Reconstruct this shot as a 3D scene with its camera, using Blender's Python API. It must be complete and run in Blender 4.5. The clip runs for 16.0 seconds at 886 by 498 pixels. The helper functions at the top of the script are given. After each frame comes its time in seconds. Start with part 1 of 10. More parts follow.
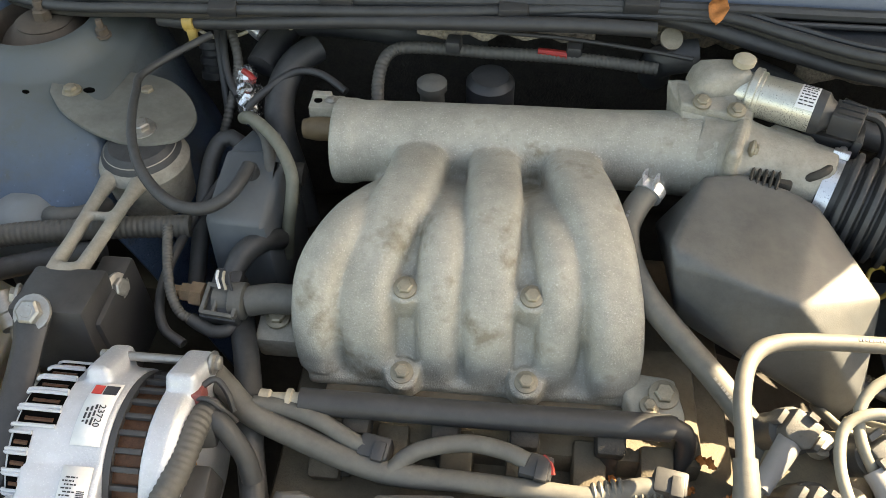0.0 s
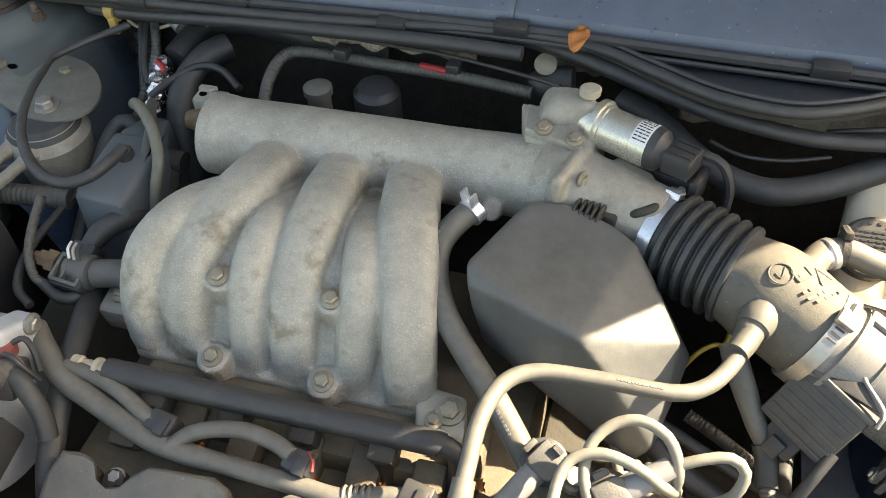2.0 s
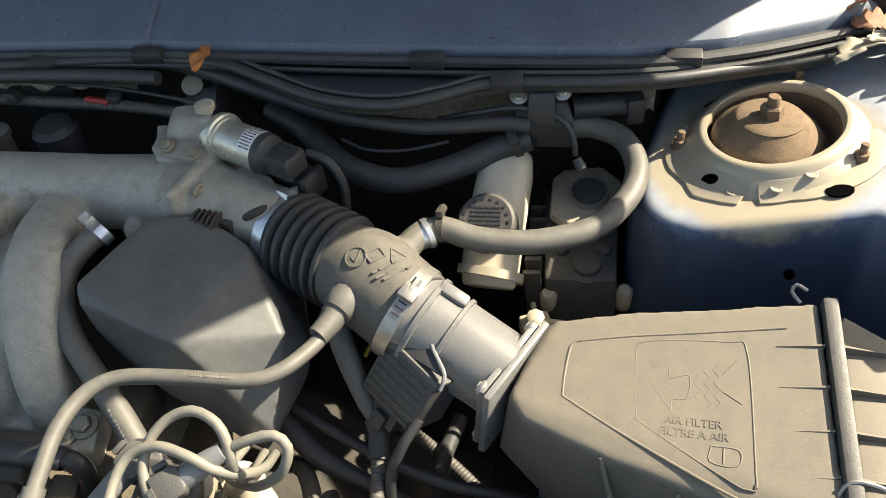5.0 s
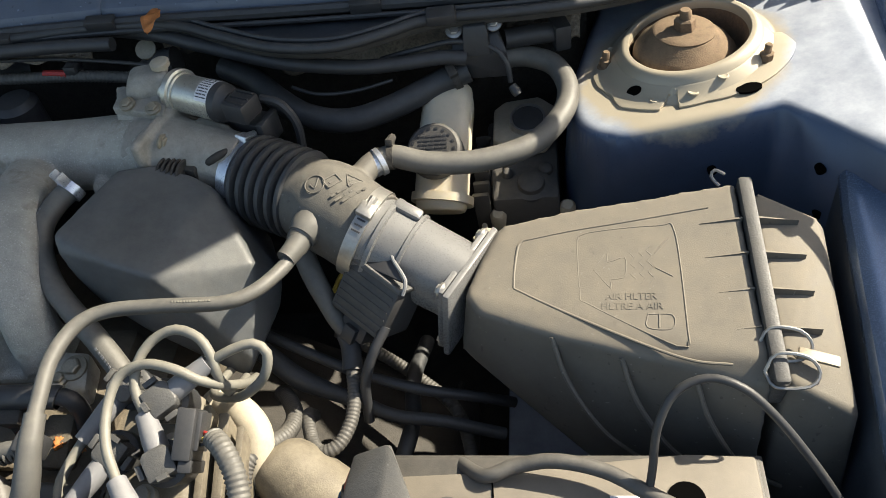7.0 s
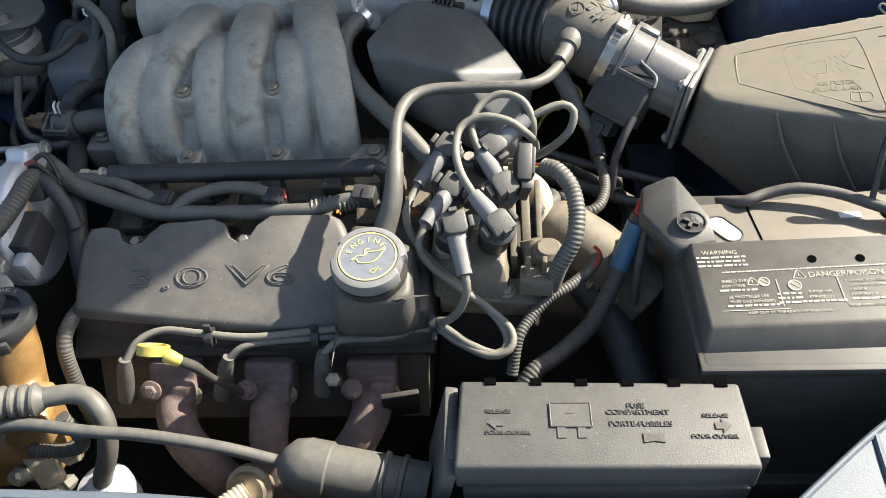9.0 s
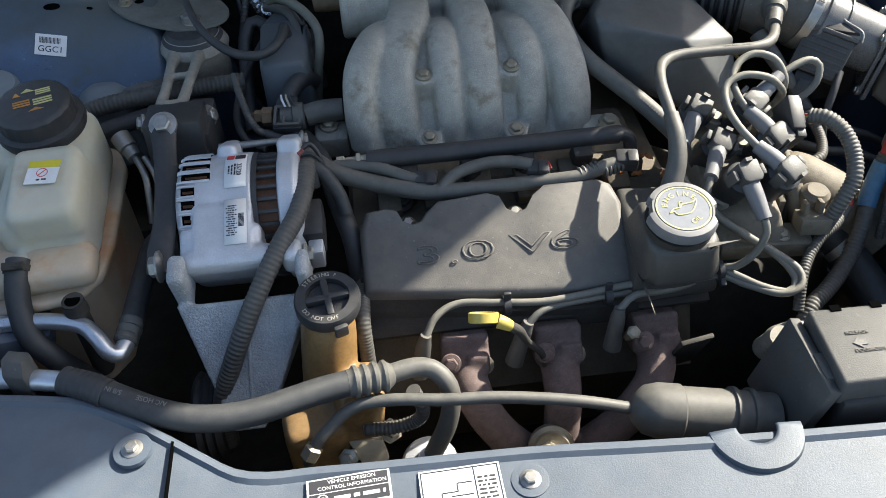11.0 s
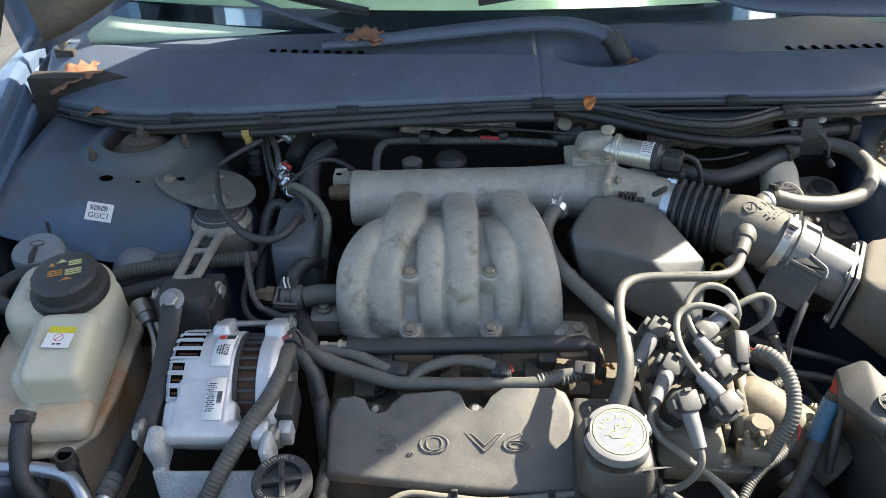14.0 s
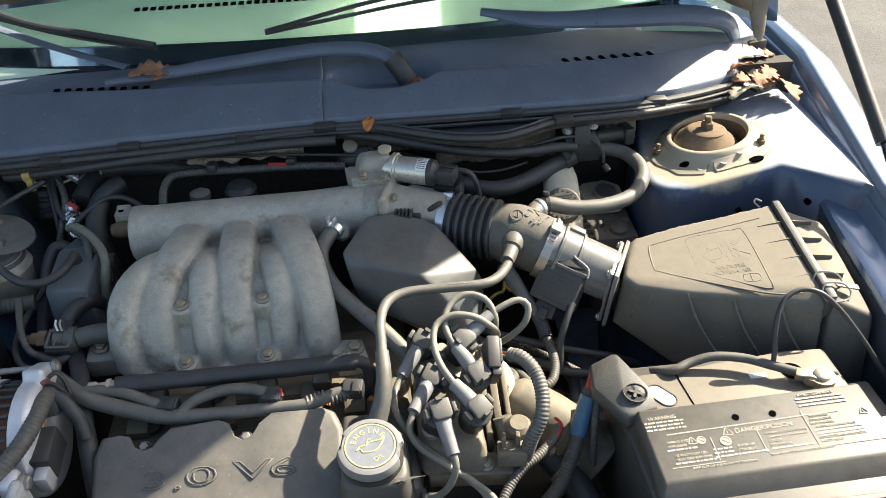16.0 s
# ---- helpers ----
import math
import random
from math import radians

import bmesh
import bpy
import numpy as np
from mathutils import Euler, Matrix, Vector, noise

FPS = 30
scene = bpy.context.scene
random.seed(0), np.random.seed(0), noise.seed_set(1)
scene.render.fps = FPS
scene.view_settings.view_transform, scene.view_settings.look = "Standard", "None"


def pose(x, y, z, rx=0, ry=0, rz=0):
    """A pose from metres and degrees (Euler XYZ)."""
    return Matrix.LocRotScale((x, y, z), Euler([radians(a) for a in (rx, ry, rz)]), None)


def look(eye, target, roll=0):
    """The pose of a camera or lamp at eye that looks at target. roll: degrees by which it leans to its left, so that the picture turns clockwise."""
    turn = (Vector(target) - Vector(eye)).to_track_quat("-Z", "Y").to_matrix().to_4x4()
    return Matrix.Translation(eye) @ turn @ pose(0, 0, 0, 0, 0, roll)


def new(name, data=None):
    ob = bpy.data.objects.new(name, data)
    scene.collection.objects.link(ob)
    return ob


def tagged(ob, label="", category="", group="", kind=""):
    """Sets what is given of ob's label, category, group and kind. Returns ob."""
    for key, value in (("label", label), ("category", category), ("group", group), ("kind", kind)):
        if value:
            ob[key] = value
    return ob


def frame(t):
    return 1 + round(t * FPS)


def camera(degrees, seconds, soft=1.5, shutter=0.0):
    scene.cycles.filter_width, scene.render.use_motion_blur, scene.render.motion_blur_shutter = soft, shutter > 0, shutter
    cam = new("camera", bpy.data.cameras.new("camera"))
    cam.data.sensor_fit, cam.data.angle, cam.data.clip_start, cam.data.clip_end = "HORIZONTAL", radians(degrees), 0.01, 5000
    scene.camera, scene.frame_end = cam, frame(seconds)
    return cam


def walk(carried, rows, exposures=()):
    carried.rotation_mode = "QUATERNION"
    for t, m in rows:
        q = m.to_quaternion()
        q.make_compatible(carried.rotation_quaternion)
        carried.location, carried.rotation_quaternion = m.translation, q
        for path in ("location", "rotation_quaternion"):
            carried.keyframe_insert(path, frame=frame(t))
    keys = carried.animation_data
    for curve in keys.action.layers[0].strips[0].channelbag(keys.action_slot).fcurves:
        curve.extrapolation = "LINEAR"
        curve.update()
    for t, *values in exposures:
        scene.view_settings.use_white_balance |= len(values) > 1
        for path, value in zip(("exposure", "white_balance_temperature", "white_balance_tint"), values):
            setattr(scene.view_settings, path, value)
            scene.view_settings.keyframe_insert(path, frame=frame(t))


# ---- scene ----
cam = camera(56.7, 16.0, 0.75)
ROWS = [  # seconds, eye, target, roll
    (0, (0.013, 0.003, 1.378), (-0.15, 1.335, -0.105), -1.3),
    (0.5, (0.032, 0.021, 1.379), (-0.174, 1.341, -0.11), -1.8),
    (1, (0.069, 0.025, 1.375), (-0.176, 1.33, -0.12), -2.4),
    (1.5, (0.174, 0.027, 1.389), (-0.106, 1.346, -0.088), 0.8),
    (2, (0.261, 0.032, 1.382), (-0.144, 1.342, -0.075), -2.3),
    (2.5, (0.287, 0.029, 1.381), (-0.165, 1.327, -0.072), -6.3),
    (3, (0.385, 0.027, 1.389), (-0.108, 1.324, -0.051), -6.4),
    (3.5, (0.469, 0.041, 1.385), (-0.07, 1.344, -0.033), -6.9),
    (4, (0.526, 0.059, 1.381), (-0.061, 1.35, -0.029), -8.6),
    (4.5, (0.567, 0.064, 1.381), (0.088, 1.388, -0.039), -7.9),
    (4.7, (0.575, 0.064, 1.383), (0.186, 1.407, -0.048), -6.3),
    (7, (0.605, -0.025, 1.378), (0.335, 1.323, -0.075), -10.2),
    (7.5, (0.546, -0.132, 1.391), (0.279, 1.224, -0.056), -10.3),
    (8, (0.467, -0.266, 1.39), (0.389, 1.112, -0.057), -4.9),
    (8.5, (0.369, -0.351, 1.392), (0.254, 1.045, -0.035), -5.3),
    (9, (0.283, -0.369, 1.375), (0.169, 1.046, -0.034), -4.4),
    (9.2, (0.249, -0.362, 1.354), (0.13, 1.071, -0.037), -4.9),
    (11.3, (-0.178, -0.415, 1.393), (-0.042, 1.002, -0.013), -2.6),
    (11.5, (-0.2, -0.414, 1.397), (-0.081, 1.011, -0.001), -3.2),
    (12, (-0.231, -0.409, 1.416), (-0.145, 1.033, 0.033), -4.2),
    (12.5, (-0.233, -0.402, 1.44), (-0.182, 1.067, 0.084), -2.8),
    (13, (-0.2, -0.397, 1.479), (-0.189, 1.131, 0.189), -2.0),
    (13.5, (-0.092, -0.409, 1.502), (-0.097, 1.191, 0.302), -0.9),
    (14, (-0.003, -0.424, 1.514), (-0.049, 1.186, 0.33), -1.6),
    (14.5, (0.069, -0.436, 1.516), (-0.035, 1.181, 0.344), -3.8),
    (15, (0.121, -0.443, 1.518), (0.066, 1.184, 0.356), -4.3),
    (15.5, (0.165, -0.448, 1.511), (0.225, 1.187, 0.362), -3.1),
    (16, (0.2, -0.446, 1.515), (0.343, 1.188, 0.37), -2.1),
]
EXPOSURES = [(0.0, 2.85, 9600, 8), (0.5, 2.85, 9500, 8), (1.0, 2.5, 9400, 8), (1.5, 2.62, 9100, 8), (2.0, 2.7, 8900, 8), (2.5, 2.55, 8600, 8), (3.0, 2.5, 8300, 8), (4.0, 2.05, 7800, 7), (7.0, 1.40, 7000, 7), (7.5, 1.79, 6900, 7), (8.0, 1.85, 6800, 7), (9.0, 1.62, 6700, 7), (11.5, 1.53, 6500, 7), (12.5, 1.98, 6500, 7), (13.5, 2.18, 6700, 7), (14.0, 2.03, 6800, 7), (15.0, 1.76, 7150, 7), (16.0, 1.83, 7150, 7)]
walk(cam, [(t, look(eye, aim, roll)) for t, eye, aim, roll in ROWS], EXPOSURES)

# ---- daylight ----
SUN = Vector((1.12, 0.53, 1.0)).normalized()
world = bpy.data.worlds.new("sky")
scene.world = world
world.use_nodes = True
wn = world.node_tree
sky = wn.nodes.new("ShaderNodeTexSky")
sky.sky_type = "NISHITA"
sky.sun_disc = False
sky.sun_elevation = math.asin(SUN.z)
sky.sun_rotation = math.atan2(SUN.x, SUN.y)
sky.dust_density = 2.0
sky.ozone_density = 0.4
wn.links.new(sky.outputs[0], wn.nodes["Background"].inputs[0])
wn.nodes["Background"].inputs[1].default_value = 0.09
sun = new("sun", bpy.data.lights.new("sun", "SUN"))
sun.data.energy = 5.0
sun.data.angle = radians(0.55)
sun.data.color = (1.0, 0.93, 0.82)
sun.matrix_world = look(SUN * 20, (0, 0, 0))

# ---- materials ----
def surface(name, col, rough=0.5, metal=0.0, var=0.18, size=0.03, bump=0.15, grain=0.0015, dust=0.0,
            dust_col=(0.30, 0.27, 0.22), stain=None, stain_at=0.62, stain_size=0.05, spec=0.5, sss=0.0, coat=0.0, fleck=0.0, dust_from=-0.1, speck=0.0):
    """A worn surface: broad patches of size metres, fine grain in colour and relief, dust on what faces up, stains."""
    m = bpy.data.materials.new(name)
    m.use_nodes = True
    nt = m.node_tree
    n, ln = nt.nodes, nt.links
    b = n["Principled BSDF"]
    tc = n.new("ShaderNodeTexCoord")

    def cloud(scale, detail=4.0, rough_=0.6):
        t = n.new("ShaderNodeTexNoise")
        t.inputs["Scale"].default_value = scale
        t.inputs["Detail"].default_value = detail
        t.inputs["Roughness"].default_value = rough_
        ln.new(tc.outputs["Object"], t.inputs["Vector"])
        return t.outputs["Fac"]

    def span(src, a, b_, lo, hi):
        r = n.new("ShaderNodeMapRange")
        r.inputs[1].default_value, r.inputs[2].default_value = a, b_
        r.inputs[3].default_value, r.inputs[4].default_value = lo, hi
        ln.new(src, r.inputs[0])
        return r.outputs[0]

    def blend(fac, a, b_):
        x = n.new("ShaderNodeMix")
        x.data_type = "RGBA"
        for i, v in ((0, fac), (6, a), (7, b_)):
            if isinstance(v, bpy.types.NodeSocket):
                ln.new(v, x.inputs[i])
            else:
                x.inputs[i].default_value = v if isinstance(v, float) else (*v, 1.0)
        return x.outputs[2]

    big, fine = cloud(1.0 / size), cloud(1.0 / grain, 3.0)
    lo = tuple(c * (1 - var) for c in col)
    hi = tuple(min(1.0, c * (1 + var)) for c in col)
    out = blend(span(big, 0.3, 0.7, 0.0, 1.0), lo, hi)
    mid = cloud(1.0 / (size * 0.2), 5.0, 0.7)
    out = blend(span(mid, 0.42, 0.75, 0.0, min(0.7, var * 1.6)), out, tuple(c * (1 - var) * 0.72 for c in col))
    out = blend(span(fine, 0.35, 0.7, 0.0, 0.5 * min(1.0, var * 2)), out, tuple(min(1.0, c * 1.5 + 0.01) for c in col))
    if fleck:
        out = blend(span(cloud(1.0 / 0.0013, 2.0, 0.5), 0.60, 0.70, 0.0, fleck), out, tuple(min(0.9, c * 1.7 + 0.14) for c in col))
    if speck:
        out = blend(span(cloud(1.0 / 0.0045, 1.0, 0.4), 0.745, 0.775, 0.0, speck), out, tuple(min(0.8, c * 2.0 + 0.10) for c in col))
        out = blend(span(cloud(1.0 / 0.006, 1.0, 0.4), 0.275, 0.25, 0.0, speck), out, tuple(c * 0.35 for c in col))
    if stain:
        out = blend(span(cloud(1.0 / stain_size, 5.0, 0.65), stain_at, stain_at + 0.12, 0.0, 0.85), out, stain)
    r_out = span(fine, 0.3, 0.7, max(0.05, rough - 0.09), min(1.0, rough + 0.09))
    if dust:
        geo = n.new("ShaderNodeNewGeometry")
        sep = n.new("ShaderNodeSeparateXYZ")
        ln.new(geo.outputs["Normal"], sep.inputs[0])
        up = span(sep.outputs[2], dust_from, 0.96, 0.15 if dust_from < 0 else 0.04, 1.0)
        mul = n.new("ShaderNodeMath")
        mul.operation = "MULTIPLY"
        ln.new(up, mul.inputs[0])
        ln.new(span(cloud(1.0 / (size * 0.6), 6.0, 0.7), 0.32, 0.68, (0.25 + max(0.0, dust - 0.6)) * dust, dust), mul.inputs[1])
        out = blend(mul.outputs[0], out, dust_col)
        add = n.new("ShaderNodeMath")
        add.operation = "MULTIPLY_ADD"
        add.use_clamp = True
        ln.new(mul.outputs[0], add.inputs[0])
        add.inputs[1].default_value = 0.35
        ln.new(r_out, add.inputs[2])
        r_out = add.outputs[0]
    ln.new(out, b.inputs["Base Color"])
    ln.new(r_out, b.inputs["Roughness"])
    b.inputs["Metallic"].default_value = metal
    b.inputs["Specular IOR Level"].default_value = spec
    b.inputs["Coat Weight"].default_value = coat
    if sss:
        b.inputs["Subsurface Weight"].default_value = sss
        b.inputs["Subsurface Radius"].default_value = (0.02, 0.015, 0.008)
    if bump:
        bp = n.new("ShaderNodeBump")
        bp.inputs["Strength"].default_value = bump
        bp.inputs["Distance"].default_value = grain * 0.6
        ln.new(fine, bp.inputs["Height"])
        ln.new(bp.outputs[0], b.inputs["Normal"])
    return m


CAST = surface("cast_aluminium", (0.345, 0.336, 0.300), 0.52, 0.15, 0.30, 0.05, 1.0, 0.0017, 0.3, (0.33, 0.30, 0.24),
               stain=(0.17, 0.145, 0.10), stain_at=0.56, stain_size=0.05, fleck=0.45, speck=0.15)
CAST_PALE = surface("dusty_pale_casting", (0.36, 0.34, 0.29), 0.55, 0.1, 0.25, 0.02, 0.4, 0.0016, 0.5, (0.42, 0.38, 0.30), stain=(0.16, 0.13, 0.09), stain_at=0.62)
CAST_DIRTY = surface("dirty_casting", (0.30, 0.285, 0.25), 0.6, 0.25, 0.3, 0.02, 0.5, 0.0016, 0.4, stain=(0.13, 0.10, 0.06))
BRIGHT = surface("bright_casting", (0.54, 0.56, 0.60), 0.42, 0.4, 0.10, 0.03, 0.5, 0.002, 0.1, fleck=0.3)
BRACKET = surface("sand_cast_bracket", (0.36, 0.38, 0.40), 0.6, 0.3, 0.2, 0.02, 1.0, 0.003, 0.15, fleck=0.6)
STEEL = surface("bare_steel", (0.36, 0.35, 0.33), 0.4, 0.8, 0.2, 0.01, 0.15, 0.001, 0.15)
ZINC = surface("zinc_bolt", (0.30, 0.265, 0.20), 0.45, 0.6, 0.25, 0.008, 0.25, 0.001, 0.3)
RUST = surface("rusty_steel", (0.135, 0.088, 0.055), 0.8, 0.2, 0.4, 0.012, 0.6, 0.0015, 0.45, (0.25, 0.195, 0.125), stain=(0.085, 0.05, 0.03))
EXHAUST = surface("rusted_cast_iron", (0.135, 0.098, 0.092), 0.85, 0.1, 0.35, 0.012, 0.6, 0.0012, 0.2, (0.28, 0.2, 0.17), stain=(0.16, 0.10, 0.085), fleck=0.35)
PIPE = surface("aluminium_pipe", (0.62, 0.64, 0.68), 0.32, 0.8, 0.08, 0.03, 0.1, 0.001, 0.1)
DARK = surface("dark_grimy_metal", (0.040, 0.037, 0.033), 0.75, 0.2, 0.4, 0.03, 0.5, 0.002, 0.2, (0.10, 0.085, 0.065))
OILY = surface("oily_engine_block", (0.085, 0.070, 0.052), 0.7, 0.1, 0.4, 0.03, 0.5, 0.002, 0.5, (0.21, 0.175, 0.12))
BLACK = surface("black_plastic", (0.026, 0.027, 0.030), 0.48, 0.0, 0.2, 0.02, 0.2, 0.001, 0.14, (0.17, 0.16, 0.14))
DUSTY = surface("dusty_black_plastic", (0.036, 0.036, 0.038), 0.55, 0.0, 0.2, 0.03, 0.25, 0.0012, 0.36, (0.20, 0.18, 0.145))
COVER = surface("grey_moulded_plastic", (0.078, 0.076, 0.073), 0.46, 0.0, 0.2, 0.05, 0.3, 0.0012, 0.5, (0.225, 0.200, 0.168), speck=0.5)
AIRBOX = surface("dusty_airbox_plastic", (0.098, 0.093, 0.083), 0.52, 0.0, 0.16, 0.04, 0.25, 0.0011, 0.9, (0.205, 0.178, 0.136), speck=0.5, dust_from=0.35)
FUSE = surface("fuse_lid_plastic", (0.060, 0.060, 0.060), 0.45, 0.0, 0.18, 0.03, 0.35, 0.0016, 0.5, (0.118, 0.112, 0.098), fleck=0.12, speck=0.4)
BATTERY = surface("battery_case", (0.052, 0.050, 0.047), 0.46, 0.0, 0.2, 0.03, 0.25, 0.0012, 0.42, (0.150, 0.136, 0.114))
BATT_TOP = surface("battery_top", (0.145, 0.129, 0.106), 0.55, 0.0, 0.12, 0.03, 0.2, 0.0012, 0.4, (0.235, 0.205, 0.16), stain=(0.13, 0.10, 0.07), stain_at=0.68)
EMBOSS = surface("worn_embossing", (0.36, 0.335, 0.285), 0.6, 0.0, 0.2, 0.01, 0.2, 0.001)
RUBBER = surface("black_rubber", (0.026, 0.028, 0.031), 0.50, 0.0, 0.25, 0.015, 0.25, 0.001, 0.19, (0.16, 0.155, 0.145))
HOSE = surface("dusty_hose", (0.075, 0.073, 0.068), 0.5, 0.0, 0.15, 0.02, 0.2, 0.001, 0.35, (0.24, 0.225, 0.19))
LOOM = surface("split_loom", (0.055, 0.053, 0.050), 0.55, 0.0, 0.2, 0.015, 0.2, 0.001, 0.25, (0.24, 0.22, 0.185))
WIRE = surface("grey_ignition_cable", (0.145, 0.142, 0.125), 0.5, 0.0, 0.2, 0.015, 0.15, 0.001, 0.4, (0.28, 0.25, 0.19))
BOOT = surface("grey_silicone_boot", (0.155, 0.158, 0.17), 0.55, 0.0, 0.12, 0.02, 0.15, 0.001, 0.25, (0.32, 0.30, 0.26))
CREAM = surface("creamy_pipe", (0.42, 0.37, 0.28), 0.55, 0.0, 0.2, 0.02, 0.2, 0.001, 0.3)
# body paint as it looks in shade, with real stains; FENDER is its lit tone
BLUE = surface("blue_shaded_body_paint", (0.07, 0.122, 0.22), 0.38, 0.15, 0.14, 0.10, 0.08, 0.001, 0.28, (0.22, 0.22, 0.21),
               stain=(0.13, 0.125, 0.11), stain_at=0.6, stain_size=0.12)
FENDER = surface("fender_paint", (0.16, 0.23, 0.35), 0.22, 0.5, 0.06, 0.10, 0.05, 0.001, 0.12, coat=0.6)
# the pale upward film paints sun glare, the dark base the shaded walls
TOWER = surface("dusty_sun_shade_tower", (0.035, 0.060, 0.115), 0.35, 0.2, 0.16, 0.08, 0.10, 0.0012, 0.9, (0.42, 0.45, 0.50), dust_from=0.6)
TOWER_B = surface("blue_strut_tower", (0.060, 0.108, 0.195), 0.30, 0.15, 0.25, 0.06, 0.2, 0.0012, 0.8, (0.095, 0.105, 0.098), dust_from=0.5,
                  stain=(0.075, 0.085, 0.09), stain_at=0.55, stain_size=0.05, speck=0.5)
ROD = surface("polished_rod", (0.10, 0.11, 0.13), 0.12, 1.0, 0.05, 0.05, 0.0)


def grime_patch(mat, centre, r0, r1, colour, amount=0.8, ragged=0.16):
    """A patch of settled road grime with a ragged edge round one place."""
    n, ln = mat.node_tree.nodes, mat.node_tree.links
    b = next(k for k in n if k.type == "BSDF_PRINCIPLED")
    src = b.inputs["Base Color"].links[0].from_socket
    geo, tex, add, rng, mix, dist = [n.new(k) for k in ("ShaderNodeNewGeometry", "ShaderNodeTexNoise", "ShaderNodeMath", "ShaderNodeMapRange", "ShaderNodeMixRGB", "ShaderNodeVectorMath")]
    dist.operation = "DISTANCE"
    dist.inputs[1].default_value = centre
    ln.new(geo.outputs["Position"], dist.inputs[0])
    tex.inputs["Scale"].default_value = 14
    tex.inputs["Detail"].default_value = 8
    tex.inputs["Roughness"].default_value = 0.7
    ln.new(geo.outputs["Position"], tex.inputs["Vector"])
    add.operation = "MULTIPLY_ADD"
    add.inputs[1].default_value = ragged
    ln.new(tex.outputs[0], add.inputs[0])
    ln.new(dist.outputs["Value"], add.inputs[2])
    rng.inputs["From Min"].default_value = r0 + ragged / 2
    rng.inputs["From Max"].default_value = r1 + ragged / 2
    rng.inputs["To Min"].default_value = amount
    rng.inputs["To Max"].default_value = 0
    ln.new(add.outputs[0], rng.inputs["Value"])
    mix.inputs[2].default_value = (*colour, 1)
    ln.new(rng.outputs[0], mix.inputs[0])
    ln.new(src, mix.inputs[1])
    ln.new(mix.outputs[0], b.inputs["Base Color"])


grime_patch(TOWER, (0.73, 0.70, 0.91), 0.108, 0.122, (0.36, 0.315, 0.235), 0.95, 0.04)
grime_patch(TOWER_B, (-0.455, 0.715, 0.84), 0.075, 0.19, (0.100, 0.110, 0.100))
SHELL = surface("resonator_plastic", (0.066, 0.071, 0.075), 0.42, 0.0, 0.28, 0.04, 0.2, 0.0012, 0.4, (0.175, 0.168, 0.15))
CANISTER = surface("faded_canister_plastic", (0.080, 0.094, 0.108), 0.45, 0.0, 0.12, 0.04, 0.2, 0.0012, 0.3, (0.15, 0.15, 0.135))
TANK_LOW = surface("stained_tank", (0.55, 0.45, 0.33), 0.42, 0.0, 0.1, 0.06, 0.1, 0.001, 0.1, sss=0.4, stain=(0.54, 0.31, 0.16), stain_at=0.53, stain_size=0.10)
COWL = surface("cowl_plastic", (0.085, 0.11, 0.155), 0.42, 0.0, 0.15, 0.08, 0.25, 0.0016, 0.25, (0.17, 0.175, 0.185), speck=0.7)
PANEL = surface("radiator_cover", (0.068, 0.090, 0.122), 0.5, 0.0, 0.12, 0.05, 0.3, 0.0014, 0.18, (0.22, 0.215, 0.20))
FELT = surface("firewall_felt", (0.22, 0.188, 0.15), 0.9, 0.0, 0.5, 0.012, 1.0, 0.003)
# the same felt, with the shade deep behind the engine put into its colour
FELT_DARK = surface("felt_in_shade", (0.030, 0.027, 0.023), 0.95, 0.0, 0.5, 0.012, 1.0, 0.003)
TANK = surface("aged_translucent_tank", (0.53, 0.51, 0.41), 0.4, 0.0, 0.08, 0.06, 0.1, 0.001, 0.1, sss=0.5,
               stain=(0.46, 0.33, 0.20), stain_at=0.56, stain_size=0.12)
WHITE = surface("white_paper", (0.74, 0.74, 0.74), 0.6, 0.0, 0.05, 0.01, 0.05, 0.001, 0.1)
VOID = surface("dark_opening", (0.003, 0.003, 0.003), 1.0, 0.0, 0.0, 0.01, 0.0, spec=0.0)
INK = surface("black_print", (0.03, 0.03, 0.035), 0.6, 0.0, 0.05, 0.01, 0.0)
REDINK = surface("red_print", (0.55, 0.05, 0.04), 0.6, 0.0, 0.05, 0.01, 0.0)
YELLOW = surface("yellow_plastic", (0.46, 0.36, 0.07), 0.4, 0.0, 0.12, 0.01, 0.1, 0.001, 0.15)
YELINK = surface("yellow_print", (0.50, 0.47, 0.20), 0.55, 0.0, 0.1, 0.008, 0.0)
ORANGE = surface("orange_print", (0.42, 0.20, 0.05), 0.6, 0.0, 0.1, 0.008, 0.0)
CAPGREY = surface("pale_cap_plastic", (0.16, 0.163, 0.17), 0.5, 0.0, 0.12, 0.015, 0.3, 0.001, 0.3, (0.24, 0.225, 0.195))
CAPBLUE = surface("cap_disc", (0.13, 0.145, 0.18), 0.5, 0.0, 0.14, 0.01, 0.2, 0.001, 0.3, (0.26, 0.26, 0.25))
AMBER = surface("amber_reservoir", (0.215, 0.125, 0.045), 0.35, 0.0, 0.4, 0.03, 0.1, 0.001, 0.15, stain=(0.12, 0.06, 0.02), stain_at=0.55, sss=0.15)
COPPER = surface("copper_winding", (0.085, 0.038, 0.02), 0.4, 0.6, 0.3, 0.004, 0.4, 0.001)
RED = surface("red_insulation", (0.35, 0.03, 0.025), 0.4, 0.0, 0.1, 0.01, 0.1)
BLUETAPE = surface("blue_sleeve", (0.03, 0.13, 0.24), 0.4, 0.0, 0.25, 0.006, 0.1, 0.001, 0.2)
